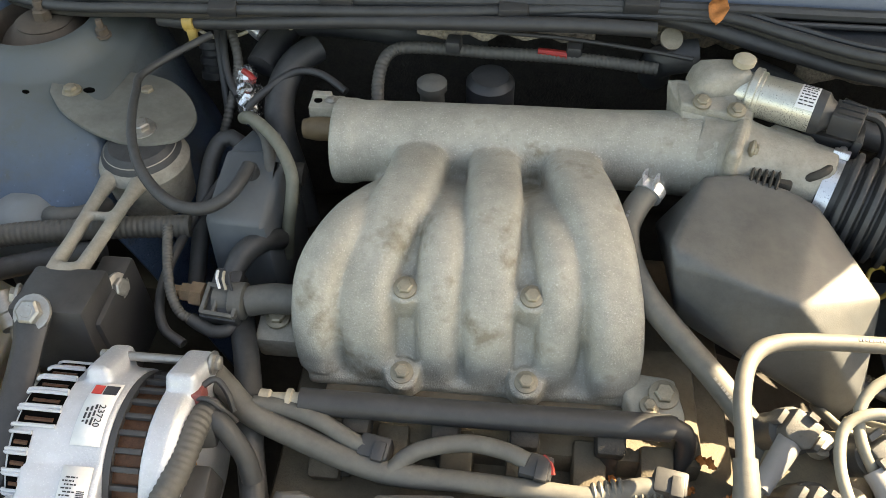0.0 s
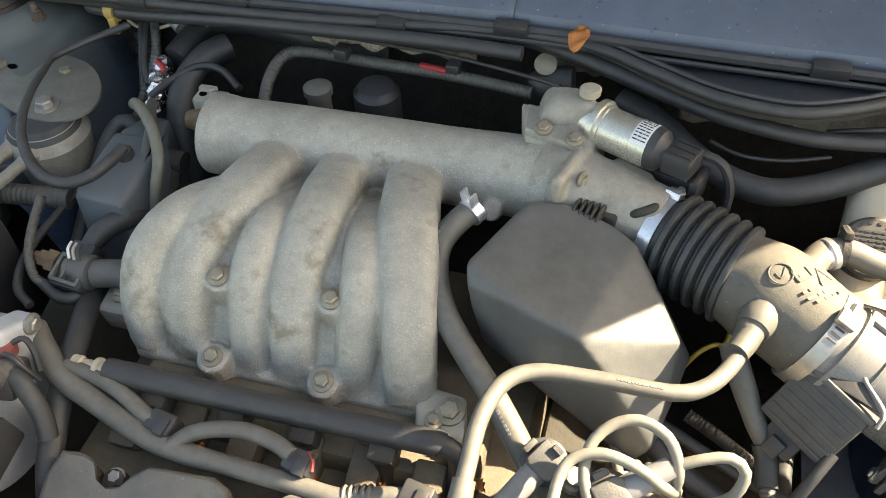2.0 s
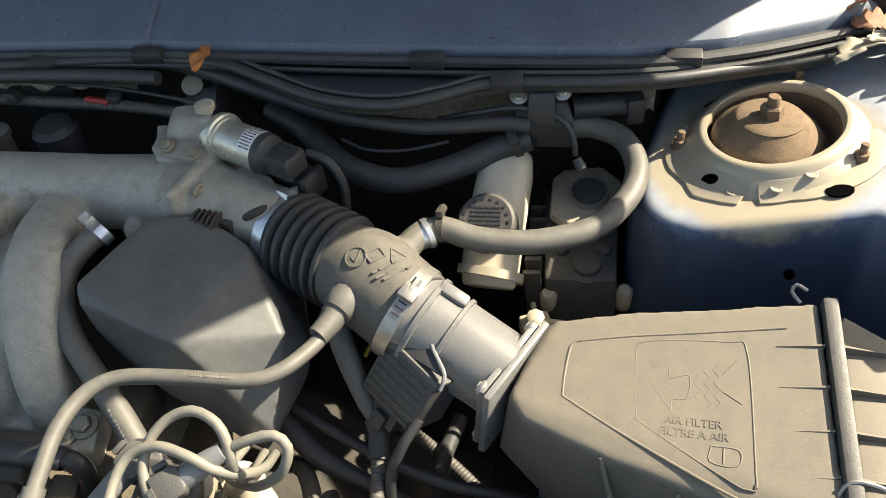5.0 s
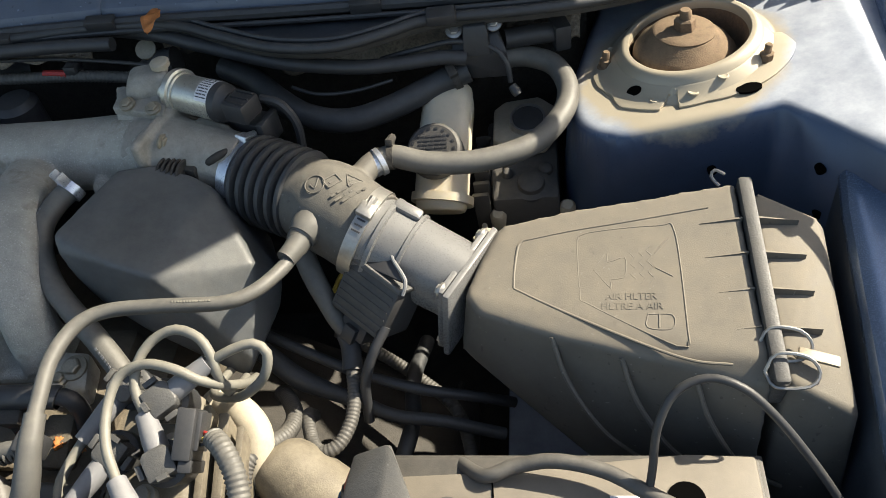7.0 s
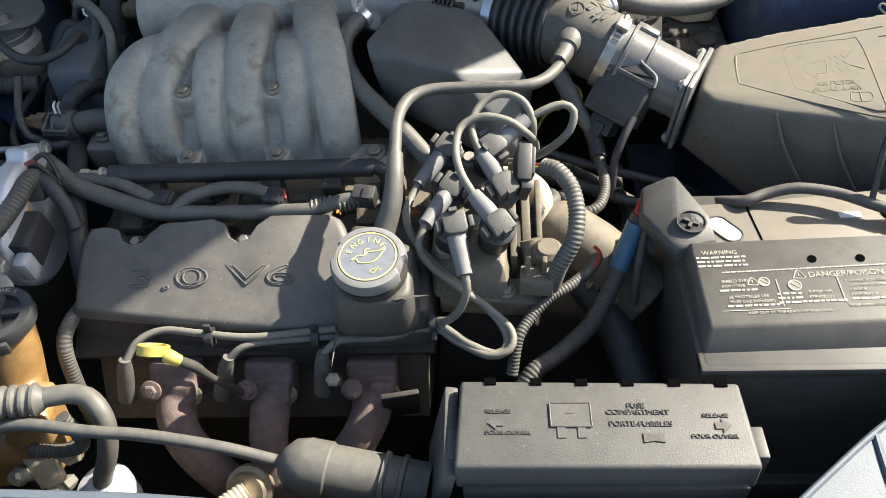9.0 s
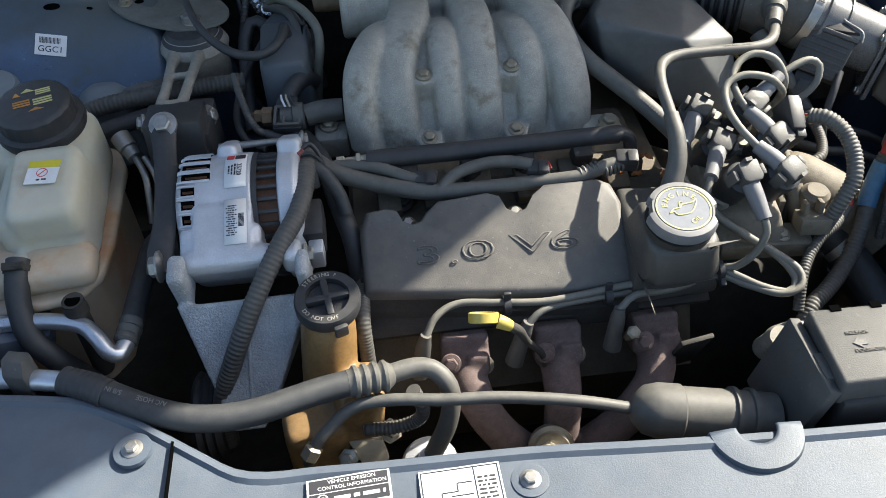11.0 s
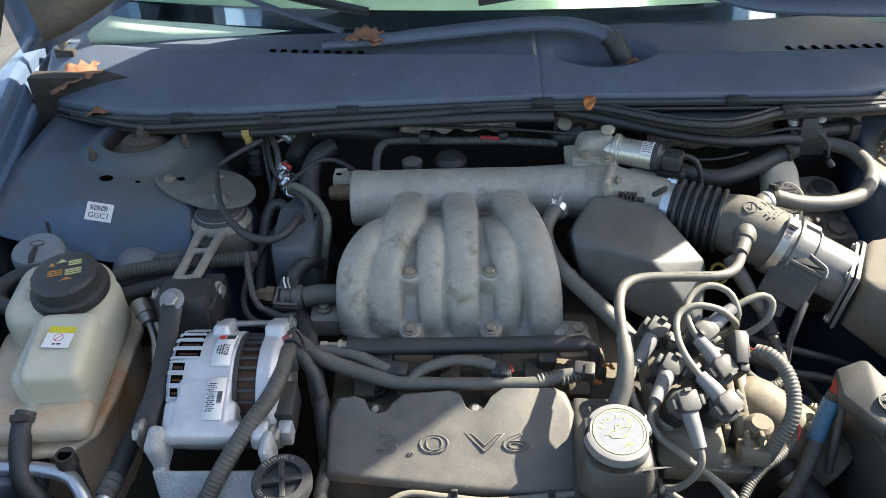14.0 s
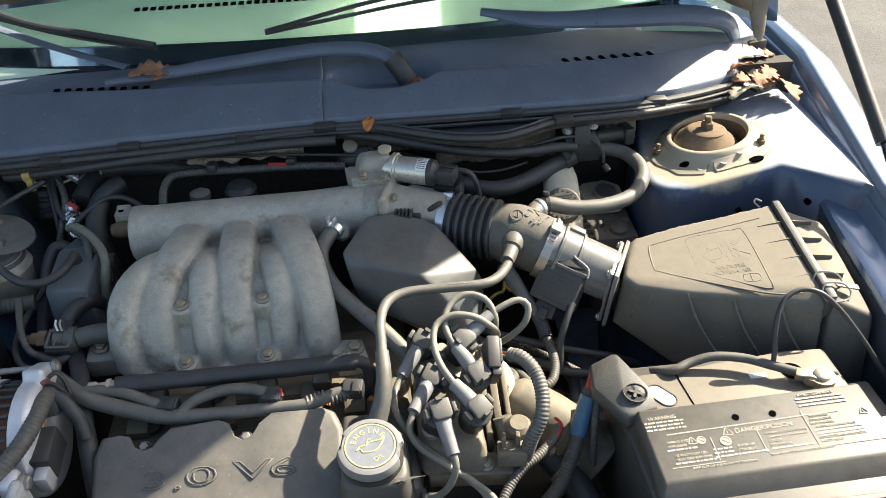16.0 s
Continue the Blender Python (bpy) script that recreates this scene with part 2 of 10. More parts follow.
NAVY = surface("dirty_bulkhead_paint", (0.030, 0.040, 0.056), 0.45, 0.1, 0.3, 0.05, 0.15, 0.0012, 0.45, (0.075, 0.075, 0.07), fleck=0.3)
LEAF = surface("dry_leaf", (0.26, 0.125, 0.07), 0.75, 0.0, 0.4, 0.01, 0.4, 0.002)
LEAF_O = surface("orange_leaf", (0.42, 0.15, 0.04), 0.7, 0.0, 0.25, 0.008, 0.3, 0.002)
ASPHALT = surface("asphalt", (0.075, 0.073, 0.072), 0.9, 0.0, 0.3, 0.5, 0.6, 0.012, stain=(0.12, 0.115, 0.11), stain_size=0.05)
DASH = surface("dashboard", (0.47, 0.585, 0.48), 0.75, 0.0, 0.08, 0.1, 0.2, 0.002)
FRIT = surface("black_glass_border", (0.012, 0.018, 0.032), 0.15, 0.0, 0.1, 0.05, 0.0)
HOODSKIN = surface("hood_liner", (0.15, 0.13, 0.10), 0.8, 0.0, 0.3, 0.03, 0.5, 0.002, 0.3)
BLUISH = surface("pale_reservoir", (0.17, 0.20, 0.225), 0.45, 0.0, 0.1, 0.03, 0.1, 0.001, 0.35, (0.20, 0.20, 0.185))
PLATE_M = surface("dirty_mount_plate", (0.15, 0.155, 0.14), 0.6, 0.3, 0.3, 0.03, 0.3, 0.0015, 0.5, (0.16, 0.15, 0.125))
IVORY = surface("ivory_reservoir", (0.50, 0.45, 0.35), 0.4, 0.0, 0.1, 0.03, 0.1, 0.001, 0.2, sss=0.25)
PLATED = surface("plated_solenoid", (0.55, 0.54, 0.48), 0.3, 0.7, 0.12, 0.012, 0.2, 0.001, 0.2)

TAN = surface("dusty_tan_plastic", (0.125, 0.108, 0.08), 0.6, 0.0, 0.35, 0.02, 0.3, 0.0015, 0.35, (0.24, 0.205, 0.15), stain=(0.06, 0.05, 0.038), stain_at=0.56, stain_size=0.03)
ELBOW = surface("dusty_rubber_elbow", (0.070, 0.066, 0.060), 0.55, 0.0, 0.25, 0.02, 0.4, 0.0012, 0.55, (0.165, 0.150, 0.120), speck=0.4)
METER = surface("air_meter_plastic", (0.145, 0.145, 0.145), 0.28, 0.0, 0.12, 0.03, 0.1, 0.0015, 0.2, (0.16, 0.15, 0.125))
GLASS = bpy.data.materials.new("windscreen_glass")
GLASS.use_nodes = True
g = GLASS.node_tree.nodes["Principled BSDF"]
g.inputs["Base Color"].default_value = (0.80, 0.92, 0.84, 1)
g.inputs["Roughness"].default_value = 0.03
g.inputs["Transmission Weight"].default_value = 1.0
g.inputs["IOR"].default_value = 1.1


# ---- shapes ----
def bez(pts, step=0.005, vals=None):
    """Points at even steps along a smooth line through pts, and vals carried along."""
    p = [Vector(q) for q in pts]
    if len(p) == 2:
        p = [p[0], (p[0] + p[1]) / 2, p[1]]
        vals = None if vals is None else [vals[0], (vals[0] + vals[1]) / 2, vals[1]]
    out, vout = [], []
    ext = [p[0] * 2 - p[1], *p, p[-1] * 2 - p[-2]]
    for i in range(len(p) - 1):
        a, b, c, d = ext[i:i + 4]
        k = max(2, int((c - b).length / step))
        for j in range(k):
            t = j / k
            out.append(0.5 * (2 * b + (c - a) * t + (2 * a - 5 * b + 4 * c - d) * t * t + (3 * b - a - 3 * c + d) * t ** 3))
            if vals is not None:
                s = t * t * (3 - 2 * t)
                vout.append(vals[i] * (1 - s) + vals[i + 1] * s)
    out.append(p[-1])
    if vals is not None:
        vout.append(vals[-1])
    return (out, vout) if vals is not None else out


def loft(bm, rings, caps=True, closed=True):
    vs = [[bm.verts.new(v) for v in r] for r in rings]
    k = len(vs[0])
    for a, b in zip(vs, vs[1:]):
        for i in range(k if closed else k - 1):
            j = (i + 1) % k
            bm.faces.new((a[i], a[j], b[j], b[i]))
    if caps and closed:
        bm.faces.new(list(reversed(vs[0])))
        bm.faces.new(vs[-1])
    return vs


def basis(axis):
    z = Vector(axis).normalized()
    x = Vector((0, 0, 1)).cross(z) if abs(z.z) < 0.95 else Vector((1, 0, 0))
    x.normalize()
    return x, z.cross(x), z


def tube(bm, pts, r, seg=12, step=0.006, ribs=None, rs=None, flat=1.0, sq=1.0):
    """A hose along a smooth line. ribs: (pitch, depth) of a corrugated one; rs: a radius for each point; flat: squash; sq: squareness."""
    if ribs:
        step = ribs[0] / 4
    vals = rs or [r] * len(pts)
    line, rad = bez(pts, step, vals)
    rings = []
    t0 = (line[1] - line[0]).normalized()
    x, y, _ = basis(t0)
    for i, p in enumerate(line):
        t = (line[min(i + 1, len(line) - 1)] - line[max(i - 1, 0)]).normalized()
        x = (x - t * x.dot(t)).normalized()
        y = t.cross(x)
        q = rad[i]
        if ribs and i % 4 >= 2:
            q -= ribs[1] * 0.6
        rings.append([p + x * math.copysign(abs(math.cos(a)) ** sq, math.cos(a)) * q + y * math.copysign(abs(math.sin(a)) ** sq, math.sin(a)) * q * flat for a in (2 * math.pi * (k + 0.5) / seg for k in range(seg))])
    loft(bm, rings)
    return bm


def lathe(bm, p, axis, profile, seg=24, turn=0.0, caps=True):
    """A turned form: profile rows of (height along axis, radius)."""
    x, y, z = basis(axis)
    p = Vector(p)
    rings = []
    for h, r in profile:
        r = max(r, 0.0002)
        rings.append([p + z * h + x * math.cos(a) * r + y * math.sin(a) * r for a in (turn + 2 * math.pi * k / seg for k in range(seg))])
    loft(bm, rings, caps)
    return bm


def box(bm, c, size, rot=(0, 0, 0), bevel=0.002, seg=2):
    m = pose(*c, *rot)
    r = bmesh.ops.create_cube(bm, size=1.0, matrix=m @ Matrix.Diagonal((*size, 1)))
    if bevel:
        es = list({e for v in r["verts"] for e in v.link_edges})
        bmesh.ops.bevel(bm, geom=es, offset=min(bevel, min(size) * 0.45), segments=seg, affect="EDGES", profile=0.5)
    return bm


def slab(bm, poly, z0, z1, m=None, bevel=0.0, seg=2):
    """A plate with the outline poly (x, y), from z0 to z1, laid by m."""
    m = m or Matrix()
    a = [bm.verts.new(m @ Vector((x, y, z0))) for x, y in poly]
    b = [bm.verts.new(m @ Vector((x, y, z1))) for x, y in poly]
    k = len(poly)
    fs = [bm.faces.new(list(reversed(a))), bm.faces.new(b)]
    for i in range(k):
        j = (i + 1) % k
        fs.append(bm.faces.new((a[i], a[j], b[j], b[i])))
    bmesh.ops.recalc_face_normals(bm, faces=fs)
    if bevel:
        es = [e for e in fs[1].edges] + [bm.edges.get((a[i], b[i])) for i in range(k)]
        bmesh.ops.bevel(bm, geom=es, offset=bevel, segments=seg, affect="EDGES", profile=0.5)
    return bm


def hull(bm, pts, bevel=0.0, seg=2):
    vs = [bm.verts.new(p) for p in pts]
    r = bmesh.ops.convex_hull(bm, input=vs)
    bmesh.ops.delete(bm, geom=[e for e in r["geom_interior"] if isinstance(e, bmesh.types.BMVert)], context="VERTS")
    if bevel:
        vs = [v for v in vs if v.is_valid]
        fs = list({f for v in vs for f in v.link_faces})
        bmesh.ops.dissolve_limit(bm, angle_limit=radians(4), verts=vs, edges=list({e for f in fs for e in f.edges}))
        es = list({e for v in vs if v.is_valid for e in v.link_edges})
        bmesh.ops.bevel(bm, geom=es, offset=bevel, segments=seg, affect="EDGES", profile=0.5)
    return bm


def sheet(bm, f, nu, nv):
    """An open surface: f(u, v) for u, v from 0 to 1."""
    loft(bm, [[Vector(f(i / nu, j / nv)) for j in range(nv + 1)] for i in range(nu + 1)], closed=False)
    return bm


def B():
    return bmesh.new()


def part(name, bm, mat, parent=None, label="", sharp=38, vox=0.0, smooth=0, thick=0.0, dents=0.0):
    bmesh.ops.recalc_face_normals(bm, faces=bm.faces)
    me = bpy.data.meshes.new(name)
    bm.to_mesh(me)
    bm.free()
    me.materials.append(mat)
    me.polygons.foreach_set("use_smooth", [True] * len(me.polygons))
    if not vox:
        me.set_sharp_from_angle(angle=radians(sharp))
    ob = new(name, me)
    if parent:
        ob.parent = parent
        if parent.type == "EMPTY":
            ob.matrix_parent_inverse = Matrix.Translation(parent.location).inverted()
    if thick:
        s = ob.modifiers.new("thickness", "SOLIDIFY")
        s.thickness, s.offset = thick, -1.0
    if vox:
        r = ob.modifiers.new("cast", "REMESH")
        r.mode, r.voxel_size, r.use_smooth_shade = "VOXEL", vox, True
        if smooth:
            s = ob.modifiers.new("fillet", "SMOOTH")
            s.factor, s.iterations = 0.5, smooth
    if label:
        ob["label"] = label
    return ob


def thing(name, label, category, at, group="", kind=""):
    e = new(name)
    e.location = at
    e.empty_display_size = 0.02
    return tagged(e, label, category, group, kind)


def solo(name, bm, mat, label, category, group="", kind="", **k):
    return tagged(part(name, bm, mat, None, "", **k), label, category, group, kind)


def letters(name, s, size, m, mat, parent, depth=0.0004, ridge=0.0, spacing=1.0, wide=1.0, label=""):
    """Words as a mesh, laid in the xy plane of m. ridge: only the outlines, as raised beads of that radius."""
    cu = bpy.data.curves.new(name, "FONT")
    cu.body, cu.size, cu.align_x, cu.align_y = s, size, "CENTER", "CENTER"
    cu.space_character = spacing
    cu.resolution_u = 3
    if ridge:
        cu.fill_mode, cu.bevel_depth, cu.bevel_resolution = "NONE", ridge, 1
    else:
        cu.extrude = depth
    tmp = bpy.data.objects.new(name, cu)
    me = bpy.data.meshes.new_from_object(tmp)
    bpy.data.objects.remove(tmp)
    bpy.data.curves.remove(cu)
    me.transform(m @ Matrix.Diagonal((wide, 1, 1, 1)))
    me.materials.clear()
    me.materials.append(mat)
    ob = new(name, me)
    ob.parent = parent
    if parent.type == "EMPTY":
        ob.matrix_parent_inverse = Matrix.Translation(parent.location).inverted()
    if label:
        ob["label"] = label
    return ob


def bars(bm, m, rows, width, gap, thick, seed=1, h=0.0004):
    """Lines of small print, as rows of short bars in the xy plane of m."""
    rnd = random.Random(seed)
    for i in range(rows):
        x = -width / 2
        while x < width / 2:
            w = min(rnd.uniform(0.6, 2.6) * thick * 1.6, width / 2 - x)
            if w > thick * 0.4:
                slab(bm, [(x, -i * gap), (x + w, -i * gap), (x + w, -i * gap + thick), (x, -i * gap + thick)], 0, h, m)
            x += w + thick * 0.8
    return bm


def flat(p, nrm=(0, 0, 1), along=(1, 0, 0)):
    """A pose at p whose z is nrm and whose x runs along."""
    z = Vector(nrm).normalized()
    x = Vector(along)
    x = (x - z * x.dot(z)).normalized()
    y = z.cross(x)
    return Matrix(((x.x, y.x, z.x, p[0]), (x.y, y.y, z.y, p[1]), (x.z, y.z, z.z, p[2]), (0, 0, 0, 1)))


def bolt(parent, p, axis=(0, 0, 1), r=0.007, mat=None, washer=True, h=None, name="bolt"):
    """A hexagon bolt head with its flange and a little of its shank."""
    mat = mat or ZINC
    h = h or r * 0.9
    bm = B()
    if washer:
        lathe(bm, p, axis, [(-0.004, r * 1.0), (-0.001, r * 1.55), (0.0012, r * 1.5), (0.0022, r * 1.0)], 18)
    lathe(bm, p, axis, [(0.0, r * 1.02), (h * 0.85, r * 1.02), (h, r * 0.82)], 6)
    lathe(bm, p, axis, [(h * 0.9, r * 0.6), (h * 1.03, r * 0.5)], 12)
    return part(name, bm, mat, parent, sharp=25)


def clamp(parent, p, axis, r, w=0.008, mat=None, screw=(0, 0, 1), name="hose_clamp"):
    """A band clamp with its screw housing."""
    mat = mat or STEEL
    bm = B()
    lathe(bm, p, axis, [(-w / 2, r), (-w / 2, r + 0.0014), (w / 2, r + 0.0014), (w / 2, r)], 32)
    z = Vector(axis).normalized()
    s = Vector(screw)
    s = (s - z * s.dot(z)).normalized()
    c = Vector(p) + s * (r + 0.004)
    m = flat(c, s, z)
    slab(bm, [(-w * 0.6, -0.008), (w * 0.6, -0.008), (w * 0.6, 0.006), (-w * 0.6, 0.006)], -0.003, 0.003, m, 0.001)
    lathe(bm, c + z.cross(s) * -0.009, z.cross(s), [(-0.004, 0.0042), (0.003, 0.0042), (0.012, 0.003)], 8)
    return part(name, bm, mat, parent)


def hose(name, pts, r, mat, label, category="hose", seg=14, ribs=None, rs=None, step=0.006, group=""):
    return solo(name, tube(B(), pts, r, seg, step, ribs, rs), mat, label, category, group)


def print_along(ob, pts, r, a, b, mat, up=(0, -0.5, 0.85), w=0.003, gap=0.0022, seed=3):
    """Small illegible print along a hose from share a to share b of its length."""
    line = bez(pts, 0.0012)
    rnd = random.Random(seed)
    bm = B()
    i = int(a * len(line))
    while i < int(b * len(line)) - 4:
        t = (line[i + 1] - line[i]).normalized()
        n = Vector(up)
        n = (n - t * n.dot(t)).normalized()
        k = rnd.uniform(0.0012, 0.003)
        slab(bm, [(-k / 2, -w / 2), (k / 2, -w / 2), (k / 2, w / 2 * rnd.uniform(0.3, 1)), (-k / 2, w / 2)], -0.0006, 0.0003, flat(line[i] + n * r, n, t))
        i += max(2, int((k + gap) / 0.0012))
    return part("printing", bm, mat, ob, "worn pale print")

# ---- ground and body shell ----
CX = 0.105  # the car's middle line
bm = B()
sheet(bm, lambda u, v: (-60 + 120 * u, -60 + 120 * v, 0), 8, 8)
solo("ground", bm, ASPHALT, "dark grey asphalt ground under the car", "ground", kind="structure")


def smoothstep(a, b, x):
    t = min(1.0, max(0.0, (x - a) / (b - a)))
    return t * t * (3 - 2 * t)


def lerp_rows(rows, x):
    """Values between rows of (x, values...), in a straight line."""
    for a, b in zip(rows, rows[1:]):
        if x <= b[0]:
            t = min(1.0, max(0.0, (x - a[0]) / (b[0] - a[0])))
            return [p + (q - p) * t for p, q in zip(a[1:], b[1:])]
    return list(rows[-1][1:])


# front wings: the gutter inside, the raised edge and the outer skin
GUT = [(-0.45, 0.60), (-0.1, 0.672), (0.0, 0.690), (0.22, 0.722), (0.5, 0.748), (0.72, 0.785), (0.90, 0.815), (1.15, 0.83)]


def wing(side, nm, label):
    body = thing(nm, label, "fender", (CX + side * 0.8, 0.3, 0.3), kind="structure")
    sect = [(0.0, -0.012), (0.004, 0.0), (0.030, 0.002), (0.040, 0.004), (0.046, 0.028), (0.052, 0.048), (0.062, 0.056), (0.085, 0.052), (0.12, 0.03),
            (0.15, -0.02), (0.165, -0.12), (0.16, -0.5)]
    if side < 0:
        sect = [(0.033 + ax * 0.25 if ax < 0.045 else ax, az) for ax, az in sect]
    bm = B()

    def f(u, v):
        y = -0.42 + 1.75 * u
        g, = lerp_rows(GUT, y)
        i = v * (len(sect) - 1)
        k = min(int(i), len(sect) - 2)
        (ax, az), (bx, bz) = sect[k], sect[k + 1]
        t = i - k
        drop = 0.55 * max(0.0, -0.08 - y)
        wide = 0.035 * smoothstep(0.72, 0.42, y) * smoothstep(2.0, 3.0, i) if side < 0 else 0.0
        return (CX + side * (g + ax + (bx - ax) * t + wide), y, 0.80 + 0.1 * min(y, 0.9) - drop + az + (bz - az) * t)
    sheet(bm, lambda u, v: f(u, 4 / 11 + 7 / 11 * v), 44, 35)
    part("outer_panel", bm, FENDER, body, thick=0.0016, sharp=60)
    bm = B()
    sheet(bm, lambda u, v: f(u, 4.2 / 11 * v), 44, 14)
    # shade is painted into the left gutter, sun into the right one
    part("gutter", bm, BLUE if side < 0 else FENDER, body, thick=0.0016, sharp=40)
    for y in ((0.119, 0.053, 0.019) if side < 0 else (0.30, 0.06)):
        g, = lerp_rows(GUT, y)
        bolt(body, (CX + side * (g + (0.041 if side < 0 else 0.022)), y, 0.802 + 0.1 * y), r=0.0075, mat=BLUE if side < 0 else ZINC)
    if side < 0:                                     # bolted bracket plate and oblong hole in the gutter
        bm = B()
        slab(bm, [(-0.722, 0.432), (-0.672, 0.430), (-0.675, 0.478), (-0.690, 0.508), (-0.722, 0.510)], 0.801, 0.8055, None, 0.001)
        for v in bm.verts:
            v.co.z += 0.1 * v.co.y
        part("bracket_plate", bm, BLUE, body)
        bolt(body, (-0.698, 0.469, 0.8525), r=0.0075, mat=ZINC)
        bm = B()
        slab(bm, [(-0.677 + 0.010 * math.cos(k * 0.314), 0.344 + 0.0055 * math.sin(k * 0.314)) for k in range(20)], 0.832, 0.8372)
        part("oblong_hole", bm, VOID, body, "dark oblong hole")
    return body


wing(-1, "fender_left", "blue painted front fender with bolted gutter edge")
wing(1, "fender_right", "blue painted front fender in full sun")


def tower(side, cx, cy, top, nm, label, mat):
    """A strut tower with its apron: a raised top with a round well, falling off to the engine side and to the front."""
    t = thing(nm, label, "strut tower", (cx, cy, 0.4), kind="structure")
    bm = B()
    out = abs(cx - CX)

    def z_at(x, y):
        r = math.hypot(x - cx, y - cy)
        if side > 0:                                 # flat top tilted to the engine, sharp drop to the engine and to the front
            qx = cx - 0.118 + 0.25 * max(0.0, y - 0.70) - x + 0.055
            qy = 0.605 - 1.3 * max(0.0, x - 0.815) - y + 0.055
            d = math.hypot(max(qx, 0.0), max(qy, 0.0)) + min(max(qx, qy), 0.0) - 0.055
            e, rad = d + 0.010, 0.014                # rounded shoulder
            fall = 0.0 if e < 0 else rad - math.sqrt(rad * rad - e * e) if e < 0.95 * rad else 0.69 * rad + 14.0 * (e - 0.95 * rad)
            z = max(top + 0.2 * (x - cx) - fall, 0.42)
            z += 0.021 * smoothstep(0.086, 0.063, r)
            z -= 0.038 * smoothstep(0.0595, 0.0555, r)
            return z - 0.035 * smoothstep(0.15, 0.23, x - cx)
        d_in = out - side * (x - CX)                # towards the engine
        d_fr = cy - y
        inner = d_in - 0.112 + 0.3 * max(0, y - cy - 0.02)
        front = d_fr - 0.140 - 0.25 * max(0.0, -d_in)
        # steep towards the engine, gentle to the front
        di, df = [(math.sqrt(q * q + s * s) + q) / 2 * k for q, s, k in ((inner, 0.006, 3.2), (front - 0.004, 0.022, 0.95))]
        z = top - math.hypot(di, df) + 0.008 - 0.010 * smoothstep(0.0, 0.10, x + 0.50 + 0.70 - y)
        z = max(z, 0.42) - 0.12 * max(0.0, d_fr - 0.07)
        z += 0.015 * smoothstep(0.100, 0.064, r)
        z -= 0.036 * smoothstep(0.0595, 0.0555, r)
        z += 0.012 * smoothstep(0.10, 0.2, -d_in)
        z -= 0.02 * smoothstep(0.15, 0.21, -d_in)
        return z

    rows, seg = [], 160
    for i in range(171):
        q = i / 170
        ring = []
        for k in range(seg):
            a = 2 * math.pi * k / seg
            dx, dy = math.cos(a), math.sin(a)
            lim_x = ((0.235 if side > 0 else 0.185) if dx * side > 0 else 0.21) / max(abs(dx), 1e-6)
            lim_y = (0.20 if dy > 0 else 0.30 if side > 0 else 0.208) / max(abs(dy), 1e-6)
            far = min(lim_x, lim_y)
            rr = 0.03 * q / 0.1 if q < 0.1 else (0.03 + 0.06 * (q - 0.1) / 0.45 if q < 0.55 else 0.09 + (far - 0.09) * (q - 0.55) / 0.45)
            rr = max(rr, 0.0004)
            x, y = cx + dx * rr, cy + dy * rr
            ring.append(Vector((x, y, z_at(x, y))))
        rows.append(ring)
    loft(bm, rows, caps=False)
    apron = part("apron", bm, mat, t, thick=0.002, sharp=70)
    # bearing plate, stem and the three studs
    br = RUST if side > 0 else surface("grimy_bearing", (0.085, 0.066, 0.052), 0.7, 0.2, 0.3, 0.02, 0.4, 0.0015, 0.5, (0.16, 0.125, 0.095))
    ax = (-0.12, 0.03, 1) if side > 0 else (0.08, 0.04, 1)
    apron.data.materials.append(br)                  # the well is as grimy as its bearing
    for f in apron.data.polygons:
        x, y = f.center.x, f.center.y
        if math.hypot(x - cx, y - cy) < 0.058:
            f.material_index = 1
    seat = top + (0.014 if side < 0 else 0.024)
    bm = B()
    lathe(bm, (cx, cy, seat - 0.042), ax, [(0, 0.050), (0.014, 0.0530), (0.022, 0.0515), (0.030, 0.046), (0.035, 0.038), (0.041, 0.034), (0.044, 0.030)], 40)
    part("bearing_plate", bm, br, t)
    bm = B()
    lathe(bm, (cx - 0.004 * side, cy, seat - 0.002), ax, [(0, 0.030), (0.004, 0.031), (0.006, 0.028)], 32)
    part("washer", bm, br, t)
    bolt(t, (cx - 0.004 * side, cy, seat + 0.004), ax, 0.0105, br, washer=False, h=0.012, name="nut")
    bm = B()
    lathe(bm, (cx - 0.004 * side, cy, seat + 0.014), ax, [(0, 0.006), (0.010, 0.006), (0.0115, 0.005)], 10)
    part("stem", bm, br, t)
    for a in ((178, 326, 68) if side > 0 else (226, 346, 80)):
        x, y = cx + 0.082 * math.cos(radians(a)), cy + 0.082 * math.sin(radians(a))
        bm = B()
        lathe(bm, (x, y, z_at(x, y) - 0.001), (0, 0, 1), [(0, 0.009), (0.0025, 0.009), (0.003, 0.0066), (0.010, 0.0066), (0.011, 0.0038), (0.019, 0.0038), (0.020, 0.003)], 8)
        part("stud", bm, br, t)
    return t, z_at


towerL, zL = tower(-1, -0.523, 0.752, 0.864, "strut_tower_left", "blue and grey dusty strut tower top with grimy bearing", TOWER_B)
towerR, zR = tower(1, 0.747, 0.717, 0.867, "strut_tower_right", "dusty strut tower, sun glare painted on its top, with rusty bearing nut", TOWER)

